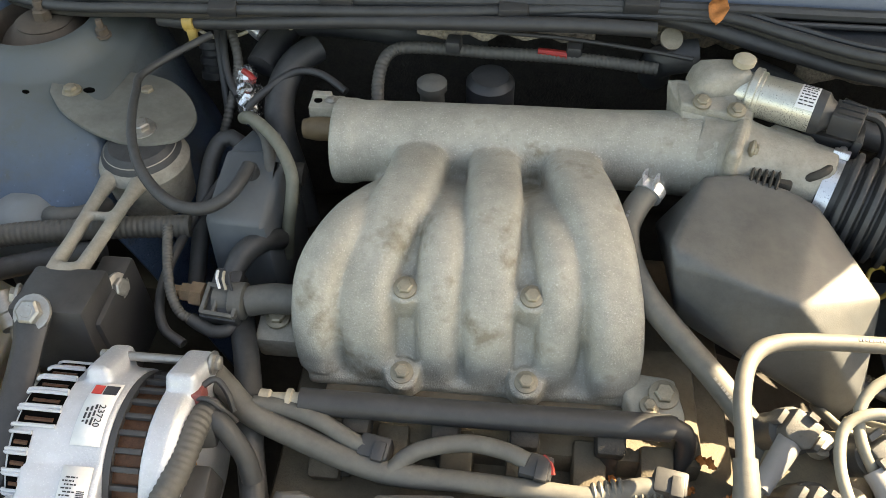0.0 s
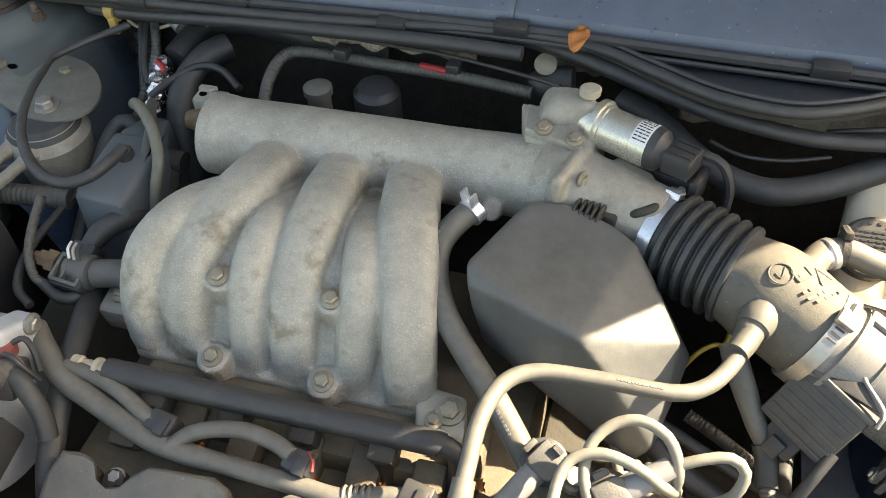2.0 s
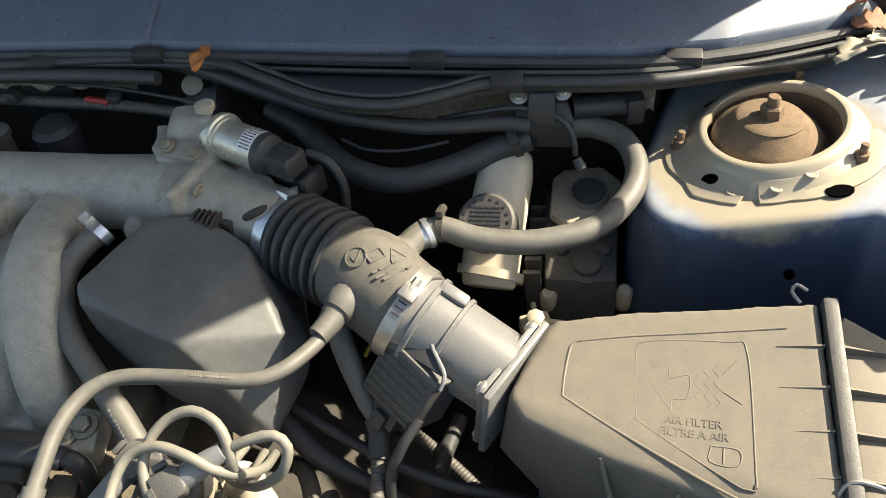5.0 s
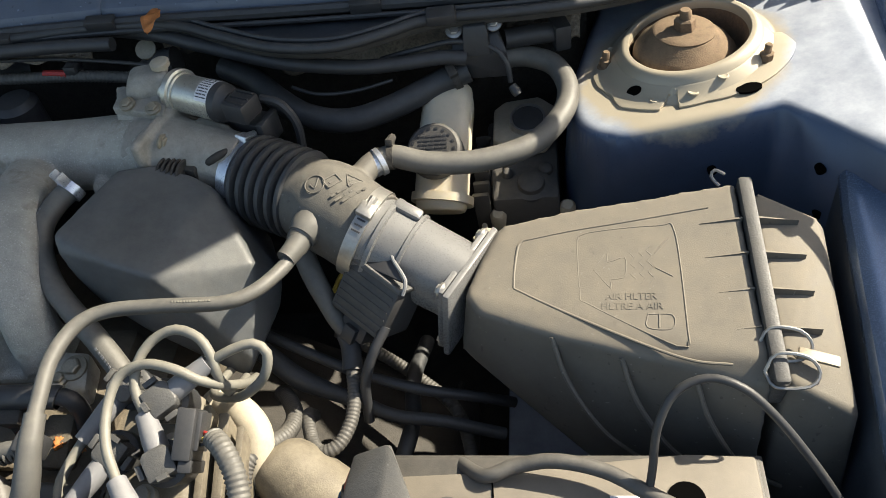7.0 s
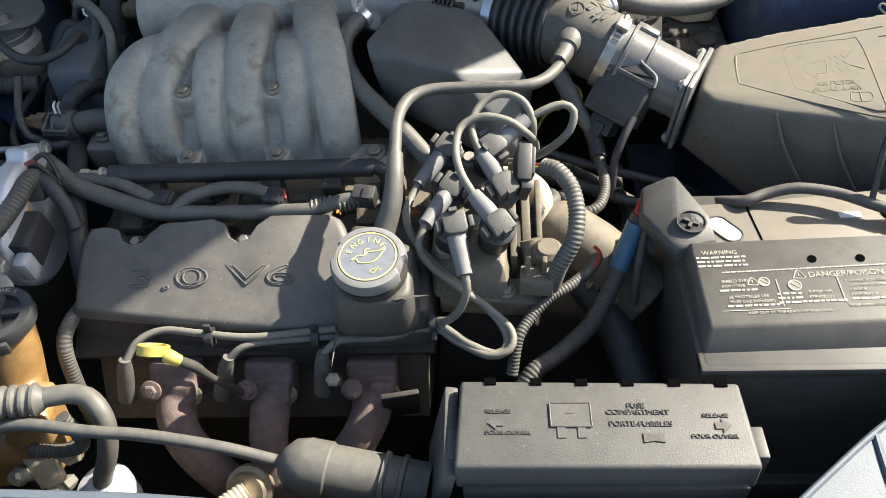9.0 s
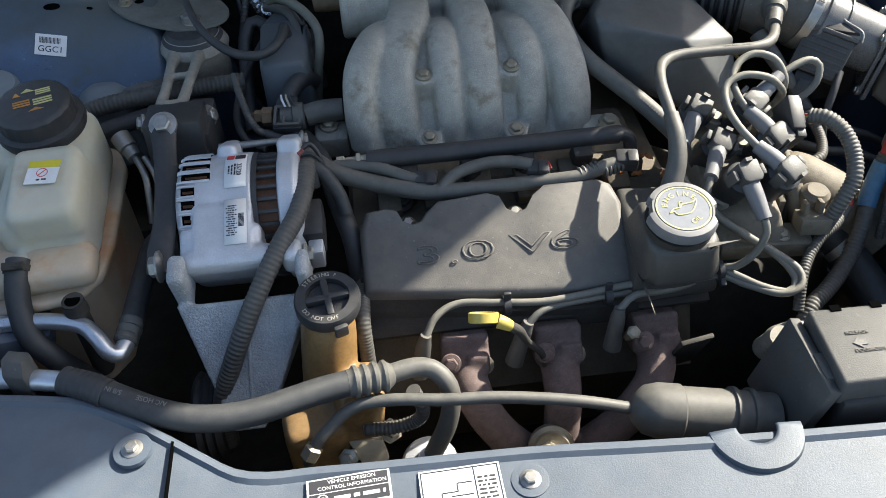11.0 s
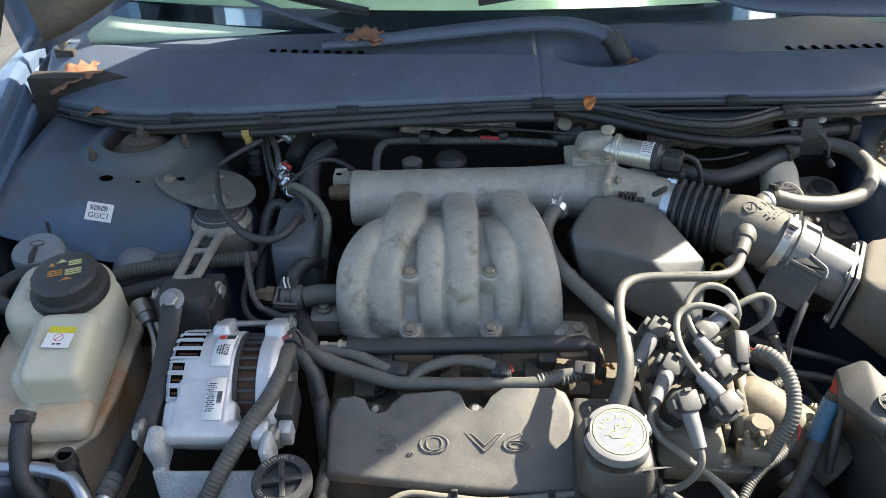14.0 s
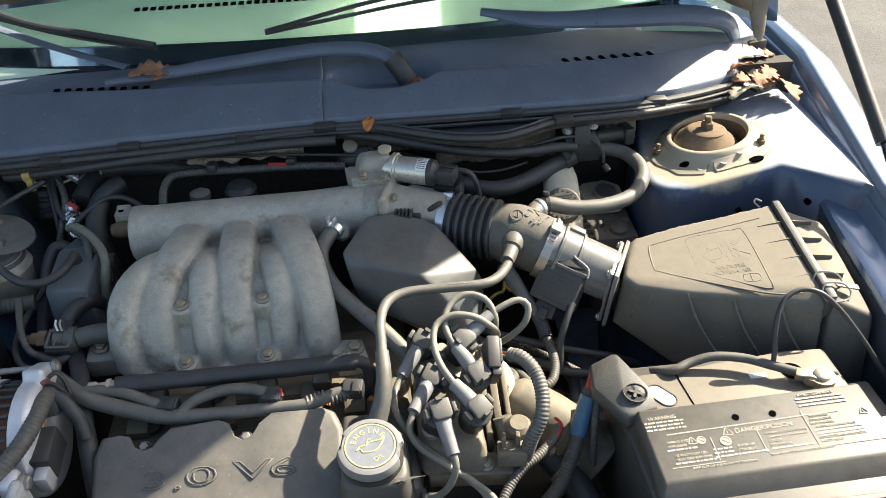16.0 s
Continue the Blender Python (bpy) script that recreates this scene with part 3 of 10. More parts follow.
# reinforcement plate round the sunlit bearing, and the holes in both tops
PLATE = [(174, 0.086), (186, 0.096), (197, 0.0965), (211, 0.0925), (218, 0.097), (224, 0.1005), (234, 0.097), (248, 0.094), (249.5, 0.078), (256.5, 0.077), (258, 0.091), (276, 0.089), (288, 0.093), (300, 0.096), (315, 0.100), (331, 0.103), (343, 0.103), (356, 0.090)]
bm = B()
rows = []
for k in range(130):
    a = 174 + 182 * k / 129
    r1, = lerp_rows(PLATE, a)
    ring = []
    for r, dz in ((0.0675, -0.002), (0.074, 0.0010), (0.082, 0.0022), (r1 - 0.0012, 0.0026), (r1, 0.0022), (r1 + 0.0004, -0.003)):
        r = min(r, r1 + 0.0004)
        x, y = 0.747 + r * math.cos(radians(a)), 0.717 + r * math.sin(radians(a))
        ring.append(Vector((x, y, zR(x, y) + dz)))
    rows.append(ring)
loft(bm, rows, closed=False)
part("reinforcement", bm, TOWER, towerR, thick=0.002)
for tw, z_of, x, y, w in ((towerR, zR, 0.689, 0.662, 0.0068), (towerR, zR, 0.793, 0.634, 0.0095), (towerR, zR, 0.699, 0.784, 0.0075), (towerL, zL, -0.548, 0.650, 0.0085), (towerL, zL, -0.437, 0.660, 0.005), (towerL, zL, -0.500, 0.648, 0.003)):
    e = 0.004
    m = flat((x, y, z_of(x, y) + (0.0030 if tw is towerR and y < 0.7 else 0.0006)), ((z_of(x - e, y) - z_of(x + e, y)) / (2 * e), (z_of(x, y - e) - z_of(x, y + e)) / (2 * e), 1))
    bm = B()
    slab(bm, [(w * 1.25 * math.cos(2 * math.pi * k / 20), w * 0.75 * math.sin(2 * math.pi * k / 20)) for k in range(20)], -0.002, 0.0003, m)
    part("hole", bm, VOID, tw, "dark oval hole")

for x, y in ((0.708, 0.6455), (0.743, 0.6395), (0.771, 0.6475), (0.673, 0.742)):
    bm = B()
    lathe(bm, (x, y, zR(x, y) + (0.0006 if y < 0.7 else -0.001)), (-0.2, 0, 1), [(0, 0.0056), (0.0012, 0.0052), (0.0014, 0.0044), (0.0010, 0.0038), (0.0010, 0.001)], 16)
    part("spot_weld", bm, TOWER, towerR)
for x, z in ((0.761, 0.810), (0.847, 0.842), (0.853, 0.792)):
    y = 0.55
    while zR(x, y) < z:
        y += 0.0005
    bm = B()
    lathe(bm, (x, y - 0.004, z), (0, -1, 0.05), [(-0.006, 0.0045), (0.0012, 0.0045)], 14)
    part("hole", bm, VOID, towerR, "small drain hole")

# inner wing panels below the gutters, down to the chassis rails
for s, nm in ((-1, "inner_wing_left"), (1, "inner_wing_right")):
    bm = B()

    def f(u, v):
        y = -0.40 + 1.45 * u
        g, = lerp_rows(GUT, y)
        return (CX + s * (g + (0.035 if s < 0 else 0.002) - 0.05 * v * v), y, 0.79 + 0.1 * min(y, 0.9) - 0.55 * v - 0.55 * max(0.0, -0.08 - y))
    sheet(bm, f, 20, 10)
    solo(nm, bm, NAVY, "painted inner wing panel, dirty towards the bottom", "inner wing", kind="structure", thick=0.002)

# firewall with its felt mat, floor of the bay and the front closing panel
bm = B()
box(bm, (CX, 0.87, 0.60), (1.68, 0.03, 0.68), bevel=0)
solo("wall_firewall", bm, DARK, "dark grimy firewall behind the engine", "firewall", kind="structure")
bm = B()
sheet(bm, lambda u, v: (-0.5 + 1.15 * u, 0.845 - 0.03 * math.sin(3.1 * v) + 0.006 * noise.noise((u * 14, v * 6, 3)), 0.55 + 0.36 * v), 60, 20)
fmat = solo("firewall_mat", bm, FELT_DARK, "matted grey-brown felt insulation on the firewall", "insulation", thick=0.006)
for x0, x1, y0, z0, z1, sd in ((-0.10, 0.085, 0.750, 0.886, 0.908, 1), (0.15, 0.26, 0.79, 0.862, 0.905, 4), (0.30, 0.50, 0.76, 0.845, 0.905, 9), (0.56, 0.64, 0.765, 0.86, 0.905, 13)):
    bm = B()
    sheet(bm, lambda u, v: (x0 + (x1 - x0) * u, y0 + 0.008 * noise.noise((u * 7, v * 3, sd)) + 0.006 * v, z0 + (z1 - z0) * v + 0.006 * noise.noise((u * 9, v, sd + 5))), 40, 8)
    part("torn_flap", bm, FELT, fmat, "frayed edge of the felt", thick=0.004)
bm = B()
box(bm, (CX, 0.25, 0.26), (1.68, 1.3, 0.03), bevel=0)
solo("floor_pan", bm, DARK, "dark grimy underside of the engine bay", "undertray", kind="structure")
bm = B()
box(bm, (CX, -0.42, 0.42), (1.45, 0.06, 0.5), bevel=0.02)
solo("front_bumper", bm, FENDER, "painted front bumper below the grille", "bumper", kind="structure")

# cowl: plastic panel in two halves, bent along a crease below the windscreen
FRONT = [(-0.74, 0.90, 0.895), (-0.69, 0.852, 0.90), (-0.60, 0.805, 0.908), (-0.52, 0.778, 0.916), (-0.37, 0.752, 0.929), (-0.12, 0.748, 0.941), (0.12, 0.744, 0.950),
         (0.35, 0.736, 0.953), (0.6, 0.742, 0.950), (0.70, 0.766, 0.945), (0.79, 0.812, 0.935), (0.88, 0.872, 0.922), (0.93, 0.92, 0.915)]
CREASE = [(-0.74, 0.985, 0.955), (-0.5, 0.905, 0.968), (-0.2, 0.852, 0.977), (0.113, 0.822, 0.984), (0.34, 0.820, 0.983), (0.68, 0.840, 0.977), (0.84, 0.90, 0.968), (0.93, 0.96, 0.955)]


def cowl_at(x, v):
    fy, fz = lerp_rows(FRONT, x)
    cy, cz = lerp_rows(CREASE, x)
    if v < 0.12:
        t = v / 0.12
        return (x, fy - 0.004 * (1 - t), fz - 0.018 * (1 - t))
    if v < 0.6:
        t = (v - 0.12) / 0.48
        z = fz + (cz - fz) * (t ** 0.85)
        y = fy + (cy - fy) * t
    else:
        t = (v - 0.6) / 0.4
        y, z = cy + 0.002 + 0.168 * t, cz - 0.010 * smoothstep(0.0, 0.05, t) + 0.014 * t
    d = math.hypot((x - 0.228) / 0.098, (y - 0.846) / 0.056)      # well of the wiper spindle
    z -= 0.035 * smoothstep(1.0, 0.55, d)
    return (x, y, z)


cowl = thing("cowl", "dark blue-grey plastic cowl below the windscreen", "cowl", (CX, 0.85, 0.90), kind="structure")
for nm, a, b in (("cowl_panel", -0.735, 0.1232), ("cowl_panel", 0.1238, 0.925)):
    bm = B()
    n_u = 110
    sheet(bm, lambda u, v: cowl_at(a + (b - a) * u, v), n_u, 56)
    c = part(nm, bm, COWL, cowl, thick=0.003, sharp=32)
    xs = [x for x in [-0.32 + 0.019 * i for i in range(9)] + [0.535 + 0.0215 * i for i in range(8)] if a < x < b]
    for x in xs:
        cy, cz = lerp_rows(CREASE, x)
        bm = B()
        box(bm, (x, cy + 0.020, cz - 0.0075), (0.010 if a < 0 else 0.008, 0.011 if a < 0 else 0.020, 0.004), (4, 0, 0 if a < 0 else 20), 0.0015)
        part("vent_slot", bm, VOID, c, "dark open slot")

# rubber strips along the cowl's front edge
bm = B()
tube(bm, [(x, y - 0.008, z - 0.012) for x, y, z in FRONT[1:-1]], 0.006, 8, 0.02)
strip = solo("cowl_weatherstrip", bm, RUBBER, "black rubber weatherstrip along the cowl edge", "weatherstrip")
bm = B()
tube(bm, [(x, y - 0.016, z - 0.019) for x, y, z in FRONT[1:-1]], 0.0028, 8, 0.02)
part("lower_lip", bm, RUBBER, strip)
for x in (-0.45, -0.18, 0.124, 0.42, 0.66):
    fy, fz = lerp_rows(FRONT, x)
    bm = B()
    box(bm, (x, fy - 0.011, fz - 0.010), (0.034, 0.014, 0.014), (10, 0, 0), 0.002)
    part("retaining_clip", bm, BLACK, strip)
SEAL = [(-0.66, 0.825, 0.888), (-0.52, 0.757, 0.897), (-0.37, 0.735, 0.912), (-0.1, 0.728, 0.925), (0.1, 0.734, 0.934), (0.2, 0.728, 0.935), (0.262, 0.702, 0.934), (0.326, 0.673, 0.934), (0.391, 0.667, 0.933),
        (0.44, 0.684, 0.933), (0.488, 0.705, 0.933), (0.585, 0.712, 0.932), (0.645, 0.722, 0.930), (0.70, 0.748, 0.922), (0.735, 0.768, 0.915), (0.79, 0.798, 0.905), (0.84, 0.835, 0.897)]
bm = B()
tube(bm, SEAL, 0.0055, 10, 0.012)
seal = solo("bulkhead_seal", bm, RUBBER, "black rubber hood seal on the bulkhead flange", "weatherstrip")
bm = B()
tube(bm, [(x, y + 0.010, z + 0.003) for x, y, z in SEAL], 0.0032, 8, 0.012)
part("lip", bm, RUBBER, seal)
for x, y, z in ((-0.30, 0.731, 0.918), (0.0, 0.731, 0.931), (0.499, 0.706, 0.936)):
    bm = B()
    box(bm, (x, y, z), (0.030, 0.018, 0.012), (8, 0, 4), 0.002)
    part("clip", bm, BLACK, seal)
bm = B()
rows = []
for x, y, z in bez(SEAL[4:], 0.015):
    fy, fz = lerp_rows(FRONT, x)
    rows.append([Vector((x, y + 0.004, z)), Vector((x, y + 0.018, z - 0.004)), Vector((x, max(y + 0.02, (y + fy) / 2), z - 0.010)), Vector((x, max(fy + 0.012, y + 0.03), fz - 0.02))])
loft(bm, rows, closed=False)
solo("bulkhead_shelf", bm, NAVY, "dirty dark blue painted shelf below the cowl", "bulkhead", kind="structure", thick=0.002)
bm = B()
rows = []
for x, y, z in bez(SEAL, 0.015):
    rows.append([Vector((x, y + 0.002, z - 0.002)), Vector((x, y + 0.004, z - 0.012)), Vector((x, y + 0.03, z - 0.016)), Vector((x, max(0.80, y + 0.05), z - 0.020))])
loft(bm, rows, closed=False)
solo("bulkhead_flange", bm, DARK, "dark bulkhead flange under the seal", "bulkhead", kind="structure", thick=0.002)

# windscreen, dashboard and the dark cabin behind
bm = B()


def glass_at(u, v):
    x = -0.68 + 1.57 * u
    b = 0.09 * ((x - CX) / 0.78) ** 2
    return (x, 0.93 + b * 1.2 + 0.75 * v, 0.985 + 0.44 * v - 0.02 * b)


sheet(bm, glass_at, 24, 10)
screen = solo("window_windscreen", bm, GLASS, "tinted windscreen glass reflecting the sky", "windscreen", kind="structure", thick=0.005)
screen.visible_shadow = False
bm = B()
sheet(bm, lambda u, v: Vector(glass_at(u, -0.03 + 0.085 * v)) + Vector((0, 0.004, -0.008)), 24, 4)
part("dark_border", bm, FRIT, screen, "black printed border of the glass", thick=0.001)
bm = B()
sheet(bm, lambda u, v: (-0.66 + 1.53 * u, 0.96 + 0.55 * v, 0.975 + 0.045 * v), 16, 8)
dash = solo("dashboard", bm, DASH, "pale greenish dashboard top behind the windscreen", "dashboard", thick=0.02)
for i in range(32):
    bm = B()
    box(bm, (-0.24 + 0.0155 * i, 1.20, 0.9955), (0.0095, 0.014, 0.003), bevel=0)
    part("defrost_slot", bm, VOID, dash, "dark slot")
bm = B()
box(bm, (CX, 2.0, 1.05), (1.5, 0.1, 1.0), bevel=0)
box(bm, (CX, 1.7, 1.56), (1.4, 0.7, 0.04), bevel=0)
for s in (-1, 1):
    box(bm, (CX + s * 0.78, 1.62, 1.0), (0.04, 0.8, 0.9), bevel=0)
solo("cabin_shell", bm, FENDER, "painted car body round the cabin", "car body", kind="structure")

# hood, standing open on its hinges
HOOD_A = radians(77)
bm = B()


def hood_at(u, v):
    x = -0.735 + (1.635 + 0.05 * max(0.0, 1 - v / 0.18) + 0.05 * smoothstep(0.22, 0.50, v)) * u
    d = 1.13 * v - 0.105 * (1 - v) * smoothstep(0.55, 0.82, abs(x - CX))
    crown = 0.20 * (1 - ((x - CX) / 0.84) ** 2)
    back = 0.08 * smoothstep(0.28, 0.60, x - CX) * (1 - smoothstep(0.05, 0.22, v))
    return (x, 0.848 + crown + back - d * math.cos(HOOD_A), 1.082 + d * math.sin(HOOD_A))


sheet(bm, hood_at, 30, 30)
hood = thing("hood", "open hood with brownish liner on its underside", "hood", (CX, 0.955, 1.115))
part("outer_skin", bm, FENDER, hood, thick=0.002)
bm = B()
sheet(bm, lambda u, v: Vector(hood_at(0.03 + 0.94 * u, 0.03 + 0.94 * v)) + Vector((0, -0.03 - 0.008 * math.sin(u * 12) * math.sin(v * 9), -0.014)), 40, 40)
part("liner", bm, HOODSKIN, hood, thick=0.004)

# ---- engine: block, heads, intake ----
bm = B()
box(bm, (0.02, 0.42, 0.54), (0.40, 0.36, 0.38), bevel=0.02)
box(bm, (0.02, 0.40, 0.725), (0.33, 0.12, 0.06), bevel=0.01)
hull(bm, [(-0.165, 0.30, 0.70), (0.21, 0.30, 0.70), (-0.165, 0.21, 0.665), (0.21, 0.21, 0.665), (-0.165, 0.34, 0.5), (0.21, 0.34, 0.5), (-0.165, 0.16, 0.58), (0.21, 0.16, 0.58)])
block = solo("engine_block", bm, OILY, "dark oily engine block and cylinder heads", "engine block")
for i in range(6):
    bm = B()
    box(bm, (-0.13 + i * 0.055, 0.335, 0.74), (0.028, 0.05, 0.03), (20, 0, 0), 0.004)
    part("head_boss", bm, OILY, block)
bm = B()
hull(bm, [(0.22, 0.25, 0.66), (0.45, 0.30, 0.58), (0.5, 0.5, 0.54), (0.22, 0.58, 0.62), (0.2, 0.2, 0.4), (0.5, 0.25, 0.4), (0.5, 0.6, 0.4), (0.2, 0.6, 0.4)], 0.02)
gear = solo("transmission", bm, DARK, "dirty aluminium transmission housing under the hoses", "transmission")
for i in range(5):
    x, y = 0.25 + 0.052 * i, 0.56 - 0.03 * (i % 2)
    h = 0.595 - 0.33 * (x - 0.24)
    bm = B()
    hull(bm, [(x, 0.36, h), (x + 0.007, 0.36, h), (x + 0.02, y, h - 0.03), (x + 0.028, y, h - 0.03), (x, 0.34, 0.55), (x + 0.006, 0.34, 0.55), (x + 0.02, y, 0.50), (x + 0.026, y, 0.50)], 0.002)
    part("casting_rib", bm, DARK, gear)
    bolt(gear, (x + 0.03, 0.40 + 0.025 * (i % 3), h - 0.005), (0.25, -0.1, 1), 0.008, ZINC)

# intake manifold: plenum, six runners, flange, bosses
manifold = thing("intake_manifold", "sand-cast grey aluminium intake manifold with six runners", "intake manifold", (-0.02, 0.45, 0.75))
bm = B()
tube(bm, [(-0.160, 0.618, 0.845), (-0.10, 0.620, 0.846), (0.0, 0.622, 0.847), (0.09, 0.622, 0.849), (0.16, 0.618, 0.853), (0.205, 0.606, 0.858)], 0.041, 28, 0.01,
     rs=[0.0405, 0.0400, 0.0395, 0.0385, 0.040, 0.040])
upper = [((-0.076, -0.077, -0.078, -0.082, -0.095, -0.106, -0.105, -0.103), 0.0270), ((-0.010, -0.009, -0.0065, -0.004, -0.003, -0.003, -0.001, 0.0), 0.0255),
         ((0.061, 0.062, 0.067, 0.077, 0.089, 0.100, 0.106, 0.108), 0.0280)]
lower = [((-0.098, -0.101, -0.112, -0.129, -0.146, -0.150, -0.148), 0.0220), ((-0.038, -0.039, -0.042, -0.0445, -0.0450, -0.044, -0.043), 0.0195), ((0.026, 0.030, 0.040, 0.050, 0.057, 0.058, 0.057), 0.0190)]
for xs, r in upper:
    tube(bm, [(x, y, z) for x, (y, z) in zip(xs, ((0.632, 0.826), (0.606, 0.842), (0.570, 0.854), (0.530, 0.861), (0.487, 0.856), (0.449, 0.837), (0.424, 0.806), (0.413, 0.762)))],
         r, 24, 0.008, rs=[r * k for k in (0.96, 0.98, 0.98, 1.0, 0.98, 0.90, 0.86, 0.84)], flat=0.86, sq=0.66)
for xs, r in lower:
    tube(bm, [(x, y, z) for x, (y, z) in zip(xs, ((0.60, 0.812), (0.565, 0.822), (0.525, 0.846), (0.485, 0.857), (0.450, 0.841), (0.425, 0.804), (0.413, 0.762)))],
         r, 20, 0.01, rs=[r * k for k in (1.1, 1.05, 1.0, 1.0, 1.02, 1.0, 0.94)], sq=0.8)
# webs between the runners and the base flange
hull(bm, [(-0.150, 0.43, 0.808), (0.112, 0.43, 0.808), (-0.150, 0.455, 0.812), (0.112, 0.455, 0.812), (-0.16, 0.402, 0.765), (0.125, 0.402, 0.765), (-0.16, 0.44, 0.76), (0.125, 0.44, 0.76)])
hull(bm, [(-0.14, 0.434, 0.829), (0.10, 0.434, 0.829), (-0.125, 0.47, 0.850), (0.085, 0.47, 0.850), (-0.12, 0.505, 0.858), (0.08, 0.505, 0.858), (-0.14, 0.44, 0.79), (0.10, 0.44, 0.79), (-0.12, 0.50, 0.80), (0.08, 0.50, 0.80)])
box(bm, (-0.017, 0.42, 0.757), (0.285, 0.055, 0.014), bevel=0.004)
for x in (-0.073, 0.034):
    lathe(bm, (x, 0.447, 0.80), (0, -0.25, 0.97), [(0, 0.014), (0.043, 0.0135)], 16)
    lathe(bm, (x, 0.402, 0.745), (0, -0.25, 0.97), [(0, 0.016), (0.037, 0.0155)], 16)
lathe(bm, (-0.167, 0.618, 0.845), (1, 0, 0), [(0, 0.038), (0.002, 0.0425), (0.022, 0.0425), (0.026, 0.040)], 28)
lathe(bm, (0.14, 0.585, 0.835), (0.1, -0.6, 0.5), [(0, 0.012), (0.02, 0.01)], 12)
part("casting", bm, CAST, manifold, vox=0.0021, smooth=13)
for x in (-0.073, 0.034):
    bolt(manifold, (x, 0.437, 0.843), (0, -0.25, 0.97), 0.0067)
    bolt(manifold, (x, 0.393, 0.781), (0, -0.25, 0.97), 0.0067)
# foot castings at both ends of the base
bm = B()
box(bm, (-0.193, 0.44, 0.758), (0.042, 0.034, 0.034), (8, 0, 0), 0.005)
part("end_foot", bm, CAST_DIRTY, manifold)
bolt(manifold, (-0.195, 0.443, 0.778), (0, -0.1, 1), 0.0075)
bm = B()
hull(bm, [(0.112, 0.418, 0.774), (0.160, 0.410, 0.780), (0.168, 0.372, 0.776), (0.126, 0.370, 0.770), (0.112, 0.418, 0.75), (0.162, 0.405, 0.74), (0.168, 0.365, 0.74), (0.126, 0.36, 0.74)], 0.003)
part("end_foot", bm, CAST_PALE, manifold, "pale dusty end casting")
bolt(manifold, (0.150, 0.393, 0.779), (0, -0.2, 1), 0.0085)
bolt(manifold, (0.138, 0.383, 0.776), (0, -0.2, 1), 0.0055)
# fuel rail in front of the runners
rail = thing("fuel_rail", "dark grey fuel rail along the manifold's front", "fuel rail", (0, 0.355, 0.75))
bm = B()
tube(bm, [(-0.152, 0.352, 0.789), (0.0, 0.354, 0.787), (0.135, 0.357, 0.786), (0.152, 0.357, 0.785)], 0.0112, 18, 0.02)
tube(bm, [(0.135, 0.357, 0.786), (0.157, 0.357, 0.785), (0.166, 0.355, 0.775), (0.167, 0.35, 0.755), (0.160, 0.345, 0.735)], 0.0085, 14, 0.006)
part("tube", bm, BLACK, rail)
bm = B()
lathe(bm, (-0.152, 0.352, 0.789), (-1, 0, 0), [(0, 0.007), (0.006, 0.007), (0.007, 0.0095), (0.011, 0.0095), (0.012, 0.006), (0.024, 0.0055), (0.026, 0.0075), (0.034, 0.0075), (0.035, 0.005)], 12)
part("test_port", bm, CREAM, rail, "pale plastic port cap")
for x in (-0.105, -0.03, 0.035, 0.105):
    bm = B()
    box(bm, (x, 0.348, 0.768), (0.024, 0.022, 0.026), (20, 0, 0), 0.004)
    tube(bm, [(x, 0.35, 0.775), (x, 0.342, 0.745), (x, 0.338, 0.725)], 0.009, 12)
    part("injector", bm, DARK, rail)
for x in (-0.115, -0.02, 0.09):
    bolt(rail, (x, 0.325, 0.742), (0, -0.3, 1), 0.0085, STEEL if x > 0 else DARK)

# front valve cover with its raised lettering
cover = thing("valve_cover", "dusty grey valve cover with raised 3.0 V6 lettering", "valve cover", (0.02, 0.21, 0.66))
SL = (0.0, -0.30, 1.0)


def vc_top(y):
    return 0.7735 + (y - 0.280) * 0.565


outline = [(-0.168, 0.200)]
outline += [(-0.168, 0.262), (-0.160, 0.281), (-0.142, 0.283), (-0.130, 0.280), (-0.124, 0.268), (-0.112, 0.263), (-0.100, 0.266), (-0.092, 0.275), (-0.078, 0.285),
            (-0.020, 0.289), (-0.006, 0.284), (0.0, 0.270), (0.011, 0.264), (0.024, 0.268), (0.034, 0.282), (0.048, 0.291), (0.110, 0.291), (0.124, 0.285), (0.132, 0.265), (0.132, 0.180), (0.06, 0.181), (-0.02, 0.187), (-0.10, 0.194)]
bm = B()
top = [Vector((x, y, vc_top(y))) for x, y in outline]
cen = Vector((-0.02, 0.237, 0))


def inset(ps, k, dz):
    return [Vector((cen.x + (p.x - cen.x) * (1 - k * 0.45), cen.y + (p.y - cen.y) * (1 - k), p.z + dz)) for p in ps]


loft(bm, [inset(top, 0.0, -0.014), inset(top, 0.004, -0.008), inset(top, 0.025, -0.004), inset(top, 0.075, -0.0012), inset(top, 0.13, 0.0)])
part("lid", bm, COVER, cover, sharp=50)
bm = B()
loft(bm, [inset(top, -0.07, -0.06), inset(top, -0.07, -0.032), inset(top, -0.015, -0.030), inset(top, 0.0, -0.0141)])
part("skirt", bm, DARK, cover, "dark oily side of the cover", sharp=50)
bm = B()
hull(bm, [(0.130, 0.288, 0.765), (0.205, 0.285, 0.762), (0.219, 0.262, 0.755), (0.219, 0.178, 0.750), (0.128, 0.172, 0.752), (0.124, 0.288, 0.69), (0.224, 0.285, 0.69), (0.226, 0.172, 0.69), (0.122, 0.168, 0.69)], 0.008, 3)
